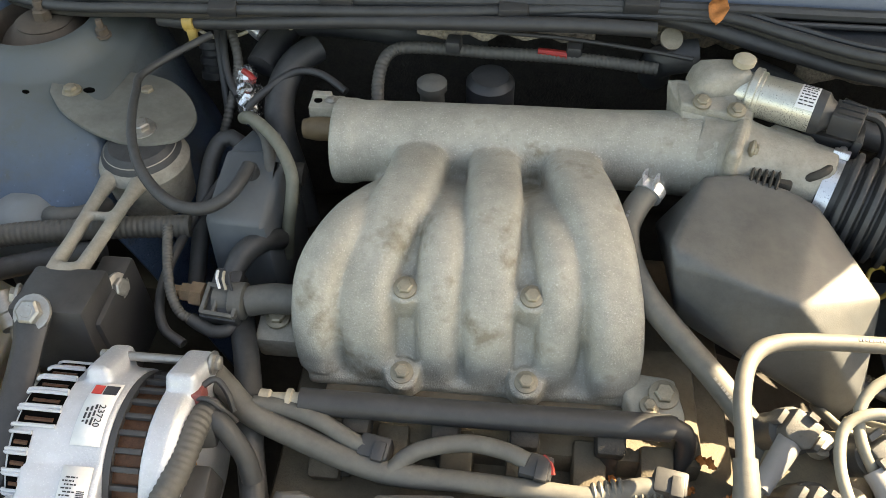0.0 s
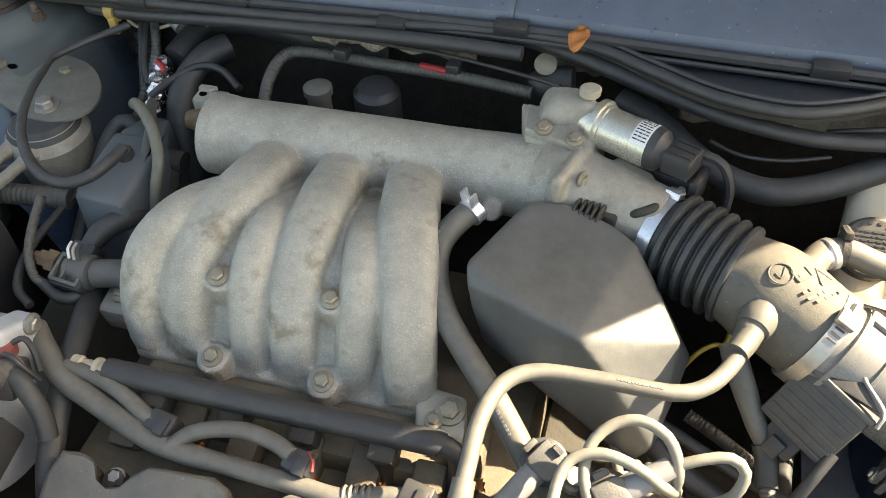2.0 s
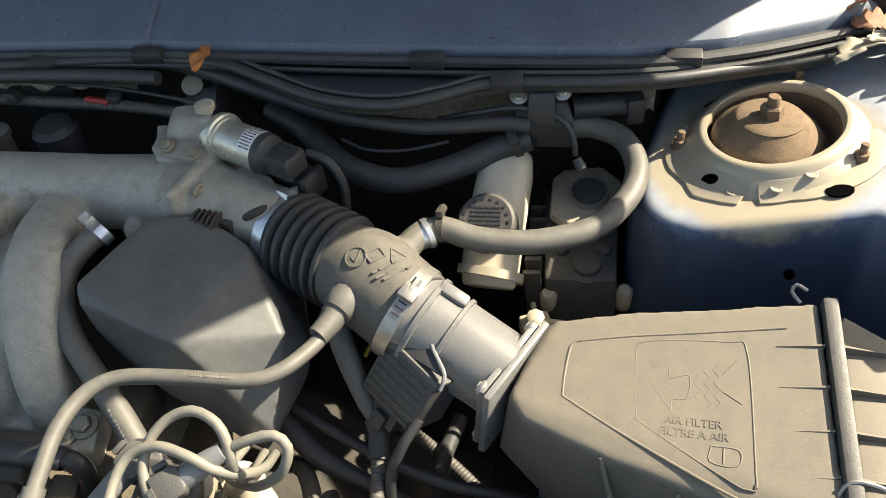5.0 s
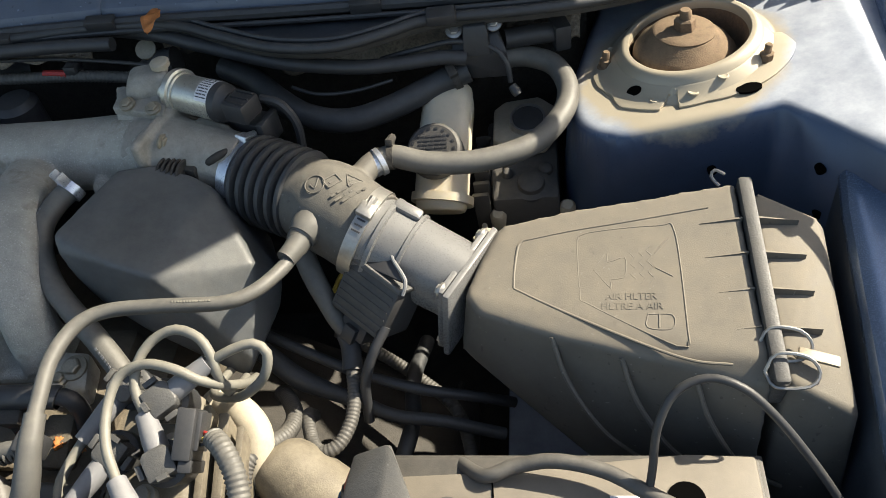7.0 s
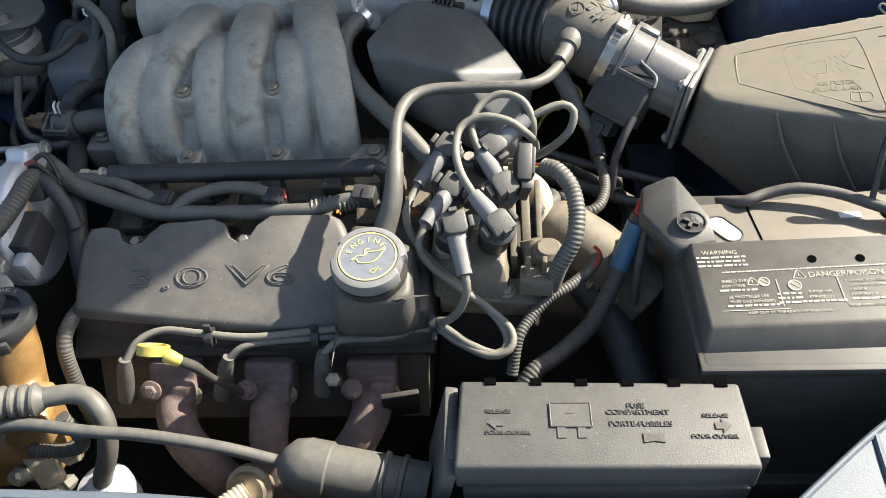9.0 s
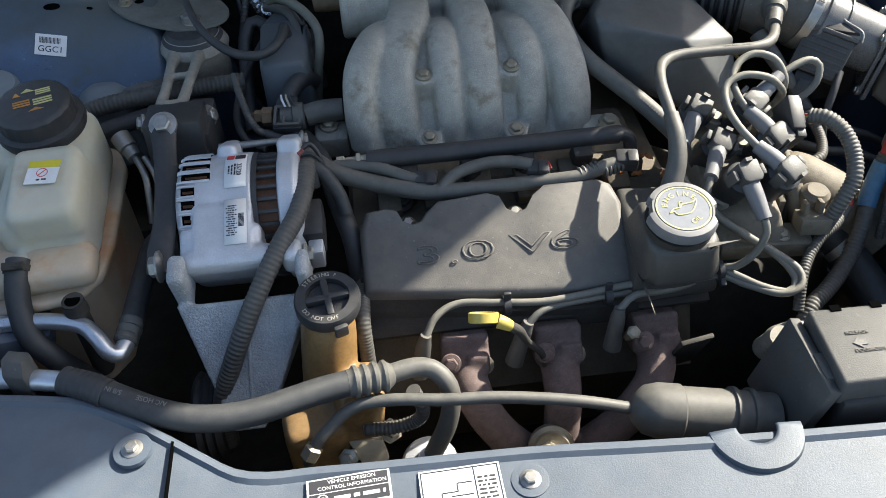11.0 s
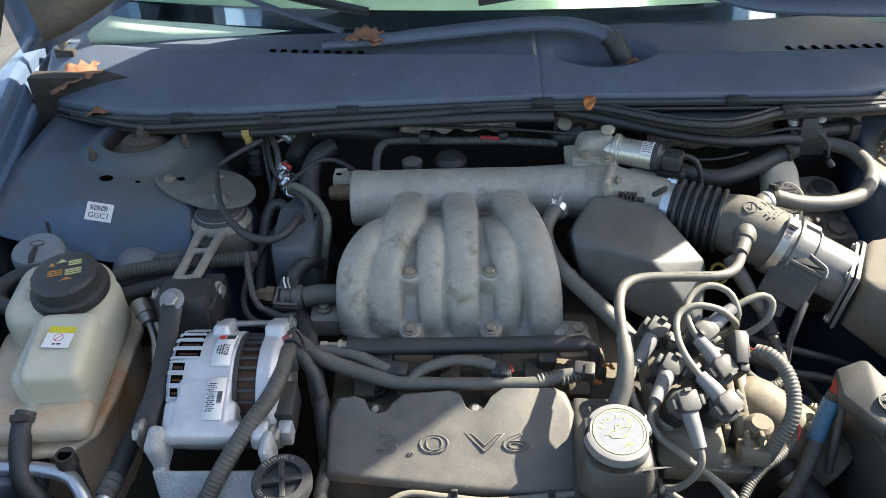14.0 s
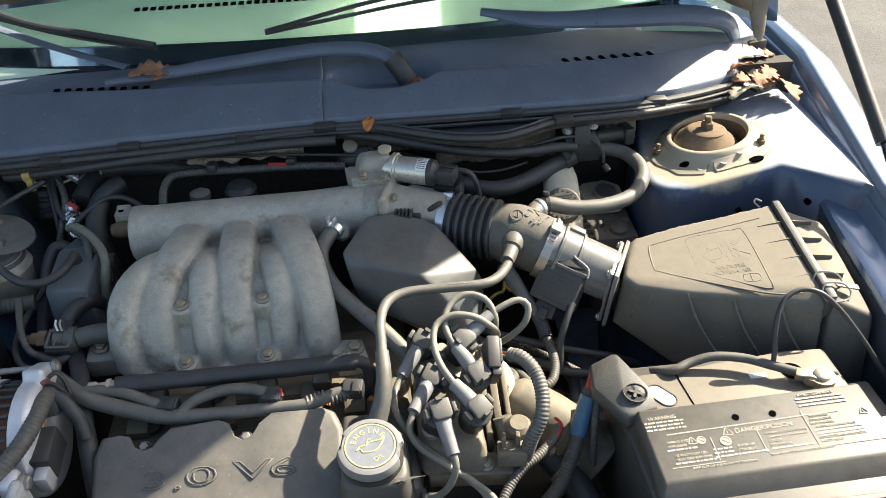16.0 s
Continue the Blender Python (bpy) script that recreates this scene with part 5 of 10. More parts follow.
m = flat((0.3902, 0.5142, 0.8892), (-0.08, -0.27, 0.96), (0.9, 0.35, 0))
bm = B()
tube(bm, [m @ Vector((0.0092 * math.cos(radians(a)), 0.0092 * math.sin(radians(a)), 0)) for a in range(0, 361, 20)], 0.0007, 6, 0.002)
tube(bm, [m @ Vector(v) for v in ((-0.004, 0.001, 0), (-0.001, -0.004, 0), (0.005, 0.005, 0))], 0.0007, 6, 0.002)
part("moulded_mark", bm, ELBOW, intake, "worn moulded mark")
for p, nrm, shape in (((0.4060, 0.5178, 0.8892), (0.16, -0.11, 0.98), ((-0.007, -0.005), (-0.007, 0.005), (0.007, 0.005), (0.007, -0.005), (-0.007, -0.005))),
                      ((0.4225, 0.5235, 0.8848), (0.36, 0.10, 0.92), ((-0.008, -0.006), (0.0, 0.008), (0.008, -0.006), (-0.008, -0.006)))):
    m = flat(p, nrm, (0.75, 0.65, 0))
    bm = B()
    for a, b in zip(shape, shape[1:]):
        tube(bm, [m @ Vector((*a, 0)), m @ Vector((*b, 0))], 0.0008, 6, 0.002)
    bars(bm, m @ pose(0, -0.002, -0.0003), 1, 0.007, 0.004, 0.0024, 5, 0.0006)
    part("moulded_mark", bm, ELBOW, intake, "worn moulded mark")
bm = B()
bars(bm, flat((0.4165, 0.5065, 0.8859), (0.16, -0.17, 0.97), (0.75, 0.65, 0)), 2, 0.022, 0.0060, 0.0026, 8, 0.0004)
bars(bm, flat((0.4285, 0.5030, 0.8836), (0.13, -0.11, 0.99), (0.75, 0.65, 0)), 1, 0.026, 0.006, 0.0026, 9, 0.0004)
part("moulded_print", bm, ELBOW, intake, "worn moulded print")

# plastic resonator beside the manifold
bm = B()
hull(bm, [(0.180, 0.558, 0.882), (0.215, 0.564, 0.880), (0.255, 0.553, 0.874), (0.277, 0.541, 0.869), (0.143, 0.474, 0.878), (0.147, 0.462, 0.866), (0.200, 0.446, 0.868), (0.244, 0.434, 0.860),
          (0.326, 0.470, 0.834), (0.262, 0.428, 0.842), (0.300, 0.420, 0.797), (0.320, 0.409, 0.762), (0.340, 0.489, 0.795), (0.335, 0.47, 0.77), (0.308, 0.405, 0.74),
          (0.152, 0.458, 0.840), (0.162, 0.458, 0.80), (0.150, 0.575, 0.80), (0.300, 0.575, 0.76), (0.320, 0.500, 0.75), (0.220, 0.426, 0.79)])
reso = thing("intake_resonator", "dusty black moulded plastic resonator box", "resonator", (0.23, 0.5, 0.70))
part("shell", bm, SHELL, reso, vox=0.0028, smooth=9)
bm = B()
lathe(bm, (0.276, 0.507, 0.8555), (0.38, -0.10, 0.9), [(-0.004, 0.0085), (0.0002, 0.0085), (0.0002, 0.0074), (-0.002, 0.0074)], 24)
part("moulding_mark", bm, SHELL, reso)
bm = B()
lathe(bm, (0.290, 0.552, 0.850), (0.3, 0.2, 0.9), [(-0.02, 0.010), (0.010, 0.009), (0.013, 0.005)], 16)
part("locating_peg", bm, DUSTY, reso)

# ---- passenger side: expansion tank, mount, alternator, hoses ----
tank = thing("coolant_tank", "aged translucent coolant expansion tank with rusty stains", "coolant tank", (-0.53, 0.33, 0.62))
bm = B()
seam = [(-0.632, 0.425), (-0.612, 0.470), (-0.52, 0.492), (-0.468, 0.468), (-0.452, 0.43), (-0.446, 0.30), (-0.450, 0.245), (-0.475, 0.212), (-0.56, 0.204), (-0.598, 0.218), (-0.610, 0.27), (-0.624, 0.34)]


def ring_of(kx, ky):
    return [(-0.535 + (x + 0.535) * kx, 0.345 + (y - 0.345) * ky) for x, y in seam]


slab(bm, ring_of(1.03, 1.02), 0.745, 0.757, None, 0.004)
slab(bm, ring_of(0.9, 0.93), 0.60, 0.752, None, 0.006)
part("lower_shell", bm, TANK_LOW, tank, "rust-stained lower half with flange", vox=0.003, smooth=3)
bm = B()
slab(bm, ring_of(0.84, 0.90), 0.750, 0.774, None, 0.010, 3)
box(bm, (-0.570, 0.345, 0.776), (0.075, 0.10, 0.045), (0, 0, 8), 0.020, 4)
box(bm, (-0.562, 0.262, 0.772), (0.066, 0.085, 0.045), (4, 0, 4), 0.020, 4)
box(bm, (-0.505, 0.240, 0.776), (0.12, 0.05, 0.034), (8, 0, 2), 0.014, 3)
part("middle_shell", bm, TANK_LOW, tank, "rust-stained middle of the tank", vox=0.003, smooth=5)
bm = B()
box(bm, (-0.500, 0.345, 0.80), (0.092, 0.185, 0.085), (3, 0, 3), 0.018, 4)
box(bm, (-0.487, 0.297, 0.832), (0.074, 0.100, 0.050), (10, 0, 3), 0.014, 4)
box(bm, (-0.532, 0.405, 0.805), (0.125, 0.12, 0.11), (0, 0, 6), 0.032, 4)
lathe(bm, (-0.507, 0.392, 0.833), (0.02, -0.1, 1), [(0, 0.042), (0.03, 0.040)], 32)
lathe(bm, (-0.520, 0.243, 0.785), (0, -0.8, 0.35), [(-0.03, 0.013), (0.016, 0.011)], 16)
part("upper_shell", bm, TANK, tank, vox=0.003, smooth=5)
tcap = B()
C, A = Vector((-0.507, 0.391, 0.866)), Vector((0.02, -0.12, 1)).normalized()
x, y, _ = basis(A)
rows = []
for h, r, w in ((-0.014, 0.051, 0), (-0.008, 0.0525, 0), (-0.002, 0.051, 0), (0.0, 0.045, 1), (0.018, 0.044, 1), (0.0205, 0.0415, 1), (0.022, 0.036, 0), (0.0222, 0.002, 0)):
    rows.append([C + A * h + (x * math.cos(a) + y * math.sin(a)) * r * 0.94 * (1 - 0.022 * w * (0.5 + 0.5 * math.cos(16 * a))) for a in (2 * math.pi * k / 128 for k in range(128))])
loft(tcap, rows)
tc = part("cap", tcap, BLACK, tank, "black ribbed pressure cap with warning print")
M = flat(C + A * 0.0224, A, (1, 0.30, 0)) @ Matrix.Scale(1.0, 4)
for dx, dy, w, h, mt in ((-0.014, 0.016, 0.008, 0.007, ORANGE), (-0.002, 0.02, 0.014, 0.006, YELINK), (0.014, 0.014, 0.016, 0.010, YELINK), (-0.010, 0.0, 0.018, 0.012, ORANGE), (0.012, -0.002, 0.020, 0.012, YELINK), (0.004, -0.014, 0.016, 0.005, ORANGE)):
    bm = B()
    if h > 0.009:
        for i in range(3):
            slab(bm, [(dx - w / 2, dy - h / 2 + i * h / 3), (dx + w / 2, dy - h / 2 + i * h / 3), (dx + w / 2, dy - h / 2 + (i + 0.6) * h / 3), (dx - w / 2, dy - h / 2 + (i + 0.6) * h / 3)], 0, 0.0003, M)
    else:
        slab(bm, [(dx - w / 2, dy - h / 2), (dx + w / 2, dy - h / 2), (dx, dy + h / 2)], 0, 0.0003, M)
    part("print", bm, mt, tc)
M = flat((-0.484, 0.296, 0.8605), (0.04, -0.18, 1), (1, 0.03, 0))
bm = B()
slab(bm, [(-0.017, -0.015), (0.0145, -0.0165), (0.018, 0.0145), (-0.014, 0.016)], 0, 0.0006, M)
lab = part("label", bm, WHITE, tank, "white and yellow warning label")
bm = B()
slab(bm, [(-0.0148, 0.0065), (0.0172, 0.005), (0.018, 0.0145), (-0.014, 0.016)], 0.0006, 0.0009, M)
part("label_band", bm, surface("yellow_label", (0.62, 0.52, 0.03), 0.5, 0.0, 0.05, 0.01, 0.0), lab)
bm = B()
lathe(bm, M @ Vector((0.0, -0.001, 0.0006)), M.to_3x3() @ Vector((0, 0, 1)), [(0, 0.0058), (0.0003, 0.0058), (0.0003, 0.0050), (0, 0.0050)], 24, caps=False)
slab(bm, [(-0.0042, -0.0045), (-0.0036, -0.0051), (0.0042, 0.0027), (0.0036, 0.0033)], 0.0006, 0.001, M)
part("label_sign", bm, REDINK, lab)
bm = B()
bars(bm, M @ pose(0, -0.0115, 0.0006), 1, 0.010, 0.004, 0.002, 3, 0.0003)
part("label_print", bm, INK, lab)

hose("tank_overflow_hose", [(-0.560, 0.372, 0.828), (-0.578, 0.376, 0.834), (-0.608, 0.392, 0.836), (-0.618, 0.420, 0.836), (-0.604, 0.446, 0.837), (-0.566, 0.458, 0.838), (-0.50, 0.465, 0.83)], 0.0105, RUBBER, "black rubber overflow hose at the tank")
hose("tank_outlet_hose", [(-0.520, 0.238, 0.794), (-0.521, 0.218, 0.783), (-0.522, 0.200, 0.762), (-0.514, 0.178, 0.738), (-0.492, 0.168, 0.705), (-0.478, 0.18, 0.65), (-0.47, 0.20, 0.55)], 0.0125, RUBBER, "black rubber outlet hose below the tank")
tm = thing("outlet_clamp", "dark spring clamp on the tank's outlet hose", "hose clamp", (-0.52, 0.23, 0.79))
clamp(tm, (-0.5205, 0.229, 0.789), (0, -0.8, -0.5), 0.0128, 0.007, DARK, (0, -0.5, 0.8), "band")

# washer filler and the pale dome behind the tank
bm = B()
lathe(bm, (-0.597, 0.495, 0.70), (0, 0, 1), [(0, 0.034), (0.12, 0.034), (0.13, 0.030)], 28)
wf = solo("washer_filler", bm, IVORY, "washer bottle neck with grey cap", "washer bottle")
bm = B()
lathe(bm, (-0.596, 0.494, 0.827), (0.0, -0.1, 1), [(0, 0.034), (0.004, 0.0355), (0.018, 0.035), (0.023, 0.032), (0.0245, 0.02), (0.0245, 0.001)], 40)
wc = part("cap", bm, BLUISH, wf, "bluish grey cap")
bm = B()
tube(bm, [(-0.596, 0.490, 0.851), (-0.594, 0.472, 0.851), (-0.592, 0.462, 0.846)], 0.004, 8)
part("tab", bm, BLACK, wc)
bm = B()
tube(bm, [(-0.592, 0.525, 0.845), (-0.592, 0.53, 0.855), (-0.592, 0.53, 0.868)], 0.0025, 8)
part("strap_pin", bm, BLACK, wc)
bm = B()
for s in (-1, 1):
    tube(bm, [(-0.597 - 0.010, 0.5 + s * 0.002, 0.8525), (-0.597, 0.5 + s * 0.006, 0.8525), (-0.597 + 0.010, 0.5 + s * 0.002, 0.8525)], 0.0009, 6, 0.003)
part("wash_sign", bm, FUSE, wc)
bm = B()
lathe(bm, (-0.486, 0.548, 0.70), (0, 0, 1), [(0, 0.042), (0.06, 0.042), (0.066, 0.0405), (0.08, 0.038), (0.092, 0.030), (0.099, 0.018), (0.101, 0.001)], 40)
solo("vacuum_reservoir", bm, BLUISH, "pale grey domed reservoir beside the strut tower", "vacuum reservoir")

# engine mount: plate, rubber, forked arm and bracket
mount = thing("engine_mount", "cast engine mount with forked arm and steel plate", "engine mount", (-0.37, 0.5, 0.76))
bm = B()
PZ = 0.846
rim = [(-0.475, 0.650, 0), (-0.478, 0.676, 0), (-0.45, 0.680, 0), (-0.425, 0.700, 0), (-0.378, 0.704, 0), (-0.340, 0.678, 0), (-0.318, 0.640, 0), (-0.324, 0.608, 0), (-0.356, 0.594, 0), (-0.404, 0.600, 0), (-0.449, 0.622, 0), (-0.475, 0.650, 0)]
slab(bm, [(p.x, p.y) for p in bez(rim, 0.008)[:-1]], PZ - 0.004, PZ, None, 0.0012)
for v in bm.verts:
    v.co.z += 0.16 * max(0.0, -0.38 - v.co.x)
part("plate", bm, PLATE_M, mount, "dusty steel mount plate")
bolt(mount, (-0.368, 0.616, PZ), r=0.010, mat=STEEL)
bolt(mount, (-0.455, 0.657, PZ + 0.012), r=0.007, mat=ZINC)
bolt(mount, (-0.382, 0.676, PZ), r=0.007, mat=ZINC)
bm = B()
lathe(bm, (-0.366, 0.60, 0.77), (0, 0, 1), [(0, 0.04), (0.045, 0.044), (0.05, 0.046), (0.055, 0.044), (0.068, 0.036)], 32)
part("cup", bm, CAST_DIRTY, mount)
bm = B()
lathe(bm, (-0.366, 0.60, 0.825), (0, 0, 1), [(0, 0.042), (0.01, 0.039), (0.018, 0.030)], 32)
part("rubber", bm, RUBBER, mount)
bm = B()
for s in (-1, 1):
    tube(bm, [(-0.372 + s * 0.016, 0.572, 0.822), (-0.373 + s * 0.015, 0.53, 0.827), (-0.374 + s * 0.013, 0.48, 0.830), (-0.376 + s * 0.012, 0.44, 0.832), (-0.376 + s * 0.006, 0.41, 0.832)], 0.007, 12, 0.01, rs=[0.010, 0.0065, 0.0065, 0.007, 0.010])
box(bm, (-0.373, 0.508, 0.829), (0.03, 0.008, 0.010), bevel=0.003)
box(bm, (-0.376, 0.425, 0.832), (0.036, 0.04, 0.016), bevel=0.006)
part("forked_arm", bm, CAST_DIRTY, mount, "grey forked arm", vox=0.0022, smooth=2)
bm = B()
box(bm, (-0.368, 0.405, 0.80), (0.066, 0.055, 0.085), (-6, 0, 0), 0.004)
box(bm, (-0.345, 0.43, 0.77), (0.03, 0.08, 0.10), (0, 0, 0), 0.004)
part("bracket", bm, BLACK, mount, "dark painted bracket")
bolt(mount, (-0.374, 0.378, 0.848), (0, -0.5, 0.86), 0.0105, STEEL)
bolt(mount, (-0.334, 0.437, 0.815), (0.9, -0.2, 0.3), 0.0085, STEEL)
bolt(mount, (-0.404, 0.404, 0.835), (-0.9, -0.2, 0.3), 0.007, STEEL)
bm = B()
tube(bm, [(-0.376, 0.382, 0.845), (-0.373, 0.352, 0.832), (-0.369, 0.30, 0.818), (-0.369, 0.255, 0.806), (-0.372, 0.224, 0.796), (-0.373, 0.205, 0.785)], 0.012, 14, 0.008, rs=[0.016, 0.013, 0.0125, 0.0125, 0.014, 0.014], flat=0.45)
part("stay", bm, BLACK, mount, "dark steel stay bar")

# alternator on its bracket
alt = thing("alternator", "bright new alternator with paper labels and copper windings", "alternator", (-0.29, 0.28, 0.69))
AC = Vector((-0.29, 0.300, 0.765))
bm = B()
prof = [(-0.066, 0.040), (-0.066, 0.062), (-0.060, 0.071), (-0.052, 0.0735), (-0.012, 0.0735), (0.014, 0.0735), (0.016, 0.070), (0.018, 0.060)]
lathe(bm, AC, (1, 0, 0), prof, 56)
box(bm, (-0.301, 0.205, 0.794), (0.098, 0.026, 0.026), (0, 0, 0), 0.011, 3)
box(bm, (-0.308, 0.225, 0.785), (0.085, 0.05, 0.05), (30, 0, 0), 0.008)
box(bm, (-0.302, 0.346, 0.820), (0.022, 0.05, 0.030), (-30, 0, 0), 0.006)
box(bm, (-0.305, 0.233, 0.7995), (0.062, 0.066, 0.036), (20.2, 0, 0), 0.004)
part("front_housing", bm, BRIGHT, alt, vox=0.0022, smooth=2)
bm = B()
lathe(bm, AC + Vector((0.012, 0, 0)), (1, 0, 0), [(0, 0.067), (0.030, 0.067)], 48)
part("winding", bm, COPPER, alt, "copper windings in the gap")
bm = B()
lathe(bm, AC, (1, 0, 0), [(0.0155, 0.066), (0.0155, 0.0722), (0.021, 0.0722), (0.021, 0.066)], 48)
cage = part("cage", bm, BLACK, alt, "dark cage over the windings")
bm = B()
slab(bm, [(-0.013, -0.0022), (0.013, -0.0022), (0.013, 0.0022), (-0.013, 0.0022)], -0.006, 0.0022, None, 0.0008)
rib = part("cage_rib", bm, BLACK, cage)
for k in range(32):
    a = 2 * math.pi * k / 32
    d = Vector((0, math.cos(a), math.sin(a)))
    ob = rib if k == 0 else new("cage_rib", rib.data)
    ob.parent = cage
    ob.matrix_local = flat(AC + Vector((0.029, 0, 0)) + d * 0.0685, d, (1, 0, 0))
bm = B()
lathe(bm, AC, (1, 0, 0), [(0.041, 0.064), (0.043, 0.0725), (0.060, 0.0725), (0.066, 0.066), (0.068, 0.045), (0.068, 0.001)], 48)
box(bm, (-0.235, 0.346, 0.820), (0.026, 0.05, 0.030), (-30, 0, 0), 0.005)
box(bm, (-0.236, 0.205, 0.79), (0.022, 0.03, 0.03), (0, 0, 0), 0.008)
part("rear_housing", bm, BRIGHT, alt, vox=0.0022, smooth=2)
# cooling slots at the front end, with the windings behind
for a, x0, x1 in ((50, -0.347, -0.322), (62, -0.347, -0.320), (74, -0.347, -0.319), (86, -0.347, -0.318), (98, -0.347, -0.317), (112, -0.347, -0.333), (124, -0.347, -0.333), (136, -0.347, -0.333), (148, -0.347, -0.333)):
    d = Vector((0, math.cos(radians(a)), math.sin(radians(a))))
    m = flat(AC + Vector(((x0 + x1) / 2 + 0.29, 0, 0)) + d * 0.0738, d, (1, 0, 0))
    w = (x1 - x0) / 2
    bm = B()
    slab(bm, [(-w, -0.005), (w, -0.005), (w, 0.005), (-w, 0.005)], -0.002, 0.0003, m)
    slot = part("cooling_slot", bm, VOID, alt, "dark cooling slot")
    bm = B()
    tube(bm, [m @ Vector((-w * 0.7, -0.001, -0.001)), m @ Vector((w * 0.8, -0.0015, -0.001))], 0.0022, 8)
    part("winding_wire", bm, COPPER, slot)
    for e in (-1, 1):
        bm = B()
        tube(bm, [m @ Vector((-w - 0.004, e * 0.0064, -0.002)), m @ Vector((-w, e * 0.0064, 0.0004)), m @ Vector((w, e * 0.0062, 0.0004))], 0.0016, 8)
        part("slot_lip", bm, BRIGHT, alt)
bm = B()
tube(bm, [(-0.316, 0.361, 0.822), (-0.27, 0.361, 0.822), (-0.222, 0.361, 0.822)], 0.004, 10)
part("through_bolt", bm, STEEL, alt)
bolt(alt, (-0.221, 0.361, 0.822), (1, 0, 0), 0.0065, STEEL)
bolt(alt, (-0.372, 0.207, 0.793), (-1, 0, 0), 0.011, STEEL)
bolt(alt, (-0.222, 0.205, 0.79), (1, 0, 0), 0.008, STEEL)
# labels curved over the housing
for a0, a1, x0, x1, nm in ((70, 112, -0.302, -0.279, "label"), (124, 161, -0.302, -0.279, "label")):
    bm = B()
    rows = []
    for i in range(9):
        a = radians(a0 + (a1 - a0) * i / 8)
        d = Vector((0, math.cos(a), math.sin(a)))
        rows.append([AC + Vector((x + 0.29, 0, 0)) + d * 0.0742 for x in (x0, x1)])
    if a0 > 100:
        rows = [[Vector((x, y, 0.8306 + (y - 0.262) * 0.3684)) for x in (x0, x1)] for y in (0.258, 0.235, 0.209)]
    loft(bm, rows, closed=False)
    lb = part(nm, bm, WHITE, alt, "white printed paper label", thick=-0.0004)

    def spot(ang, x):
        d = Vector((0, math.cos(radians(ang)), math.sin(radians(ang))))
        return flat(AC + Vector((x + 0.29, 0, 0)) + d * 0.0747, d, (1, 0, 0))

    if a0 == 70:
        bm = B()
        slab(bm, [(-0.010, -0.0045), (-0.002, -0.0045), (-0.002, 0.0045), (-0.010, 0.0045)], 0, 0.0004, spot(76, -0.2905))
        part("label_red", bm, REDINK, lb)
        bm = B()
        slab(bm, [(-0.001, -0.0045), (0.010, -0.0045), (0.010, 0.0045), (-0.001, 0.0045)], 0, 0.0004, spot(76, -0.2905))
        for k in range(3):
            bars(bm, spot(94, -0.2915 - 0.0032 * k) @ pose(0, 0, 0, 0, 0, -90), 1, 0.018 - 0.003 * k, 0.004, 0.0016, 11 + k, 0.0003)
        part("label_print", bm, INK, lb)
        letters("label_number", "23720", 0.0075, spot(94, -0.2865) @ pose(0, 0, 0, 0, 0, -90), INK, lb, 0.0002)
    else:
        m = flat((-0.2905, 0.235, 0.8213), (0, -0.3457, 0.938), (1, 0, 0))
        bm = B()
        for j in range(14):
            bars(bm, m @ pose(-0.005 + 0.002 * (j % 2), -0.018 + 0.0026 * j, 0), 1, 0.009, 0.003, 0.0011, 20 + j, 0.0003)
        for j in range(12):
            slab(bm, [(0.003, -0.008 + j * 0.0013), (0.009, -0.008 + j * 0.0013), (0.009, -0.0073 + j * 0.0013), (0.003, -0.0073 + j * 0.0013)], 0, 0.0003, m)
        part("label_print", bm, INK, lb)

altb = thing("alternator_bracket", "sand-cast aluminium alternator bracket", "bracket", (-0.29, 0.15, 0.60))
bm = B()
hull(bm, [(-0.358, 0.172, 0.768), (-0.225, 0.172, 0.768), (-0.358, 0.185, 0.752), (-0.225, 0.185, 0.752), (-0.318, 0.090, 0.655), (-0.285, 0.090, 0.655), (-0.318, 0.105, 0.645), (-0.285, 0.105, 0.645)])
box(bm, (-0.350, 0.190, 0.785), (0.018, 0.034, 0.055), (12, 0, 0), 0.006)
box(bm, (-0.226, 0.190, 0.778), (0.014, 0.034, 0.05), (12, 0, 0), 0.006)
hull(bm, [(-0.238, 0.17, 0.768), (-0.222, 0.17, 0.768), (-0.232, 0.20, 0.74), (-0.218, 0.20, 0.74), (-0.292, 0.094, 0.66), (-0.28, 0.094, 0.66), (-0.286, 0.13, 0.64), (-0.276, 0.13, 0.64)])
part("casting", bm, BRACKET, altb, vox=0.0024, smooth=3)
bm = B()
tube(bm, [(-0.288, 0.172, 0.766), (-0.292, 0.132, 0.714), (-0.298, 0.093, 0.656)], 0.0022, 8, rs=[0.0025, 0.0022, 0.0018])
part("casting_rib", bm, BRACKET, altb)
bm = B()
lathe(bm, (-0.365, 0.14, 0.62), (1, 0, 0), [(0, 0.045), (0.004, 0.05), (0.01, 0.046), (0.014, 0.05), (0.02, 0.046), (0.024, 0.05), (0.03, 0.045), (0.03, 0.02), (0.01, 0.018)], 40)
solo("drive_pulley", bm, BLACK, "black grooved belt pulley below the alternator", "pulley")
bm = B()
lathe(bm, (-0.385, 0.29, 0.76), (1, 0, 0), [(0, 0.03), (0.002, 0.038), (0.022, 0.038), (0.024, 0.03)], 40)
solo("alternator_pulley", bm, DARK, "dark steel alternator pulley", "pulley")
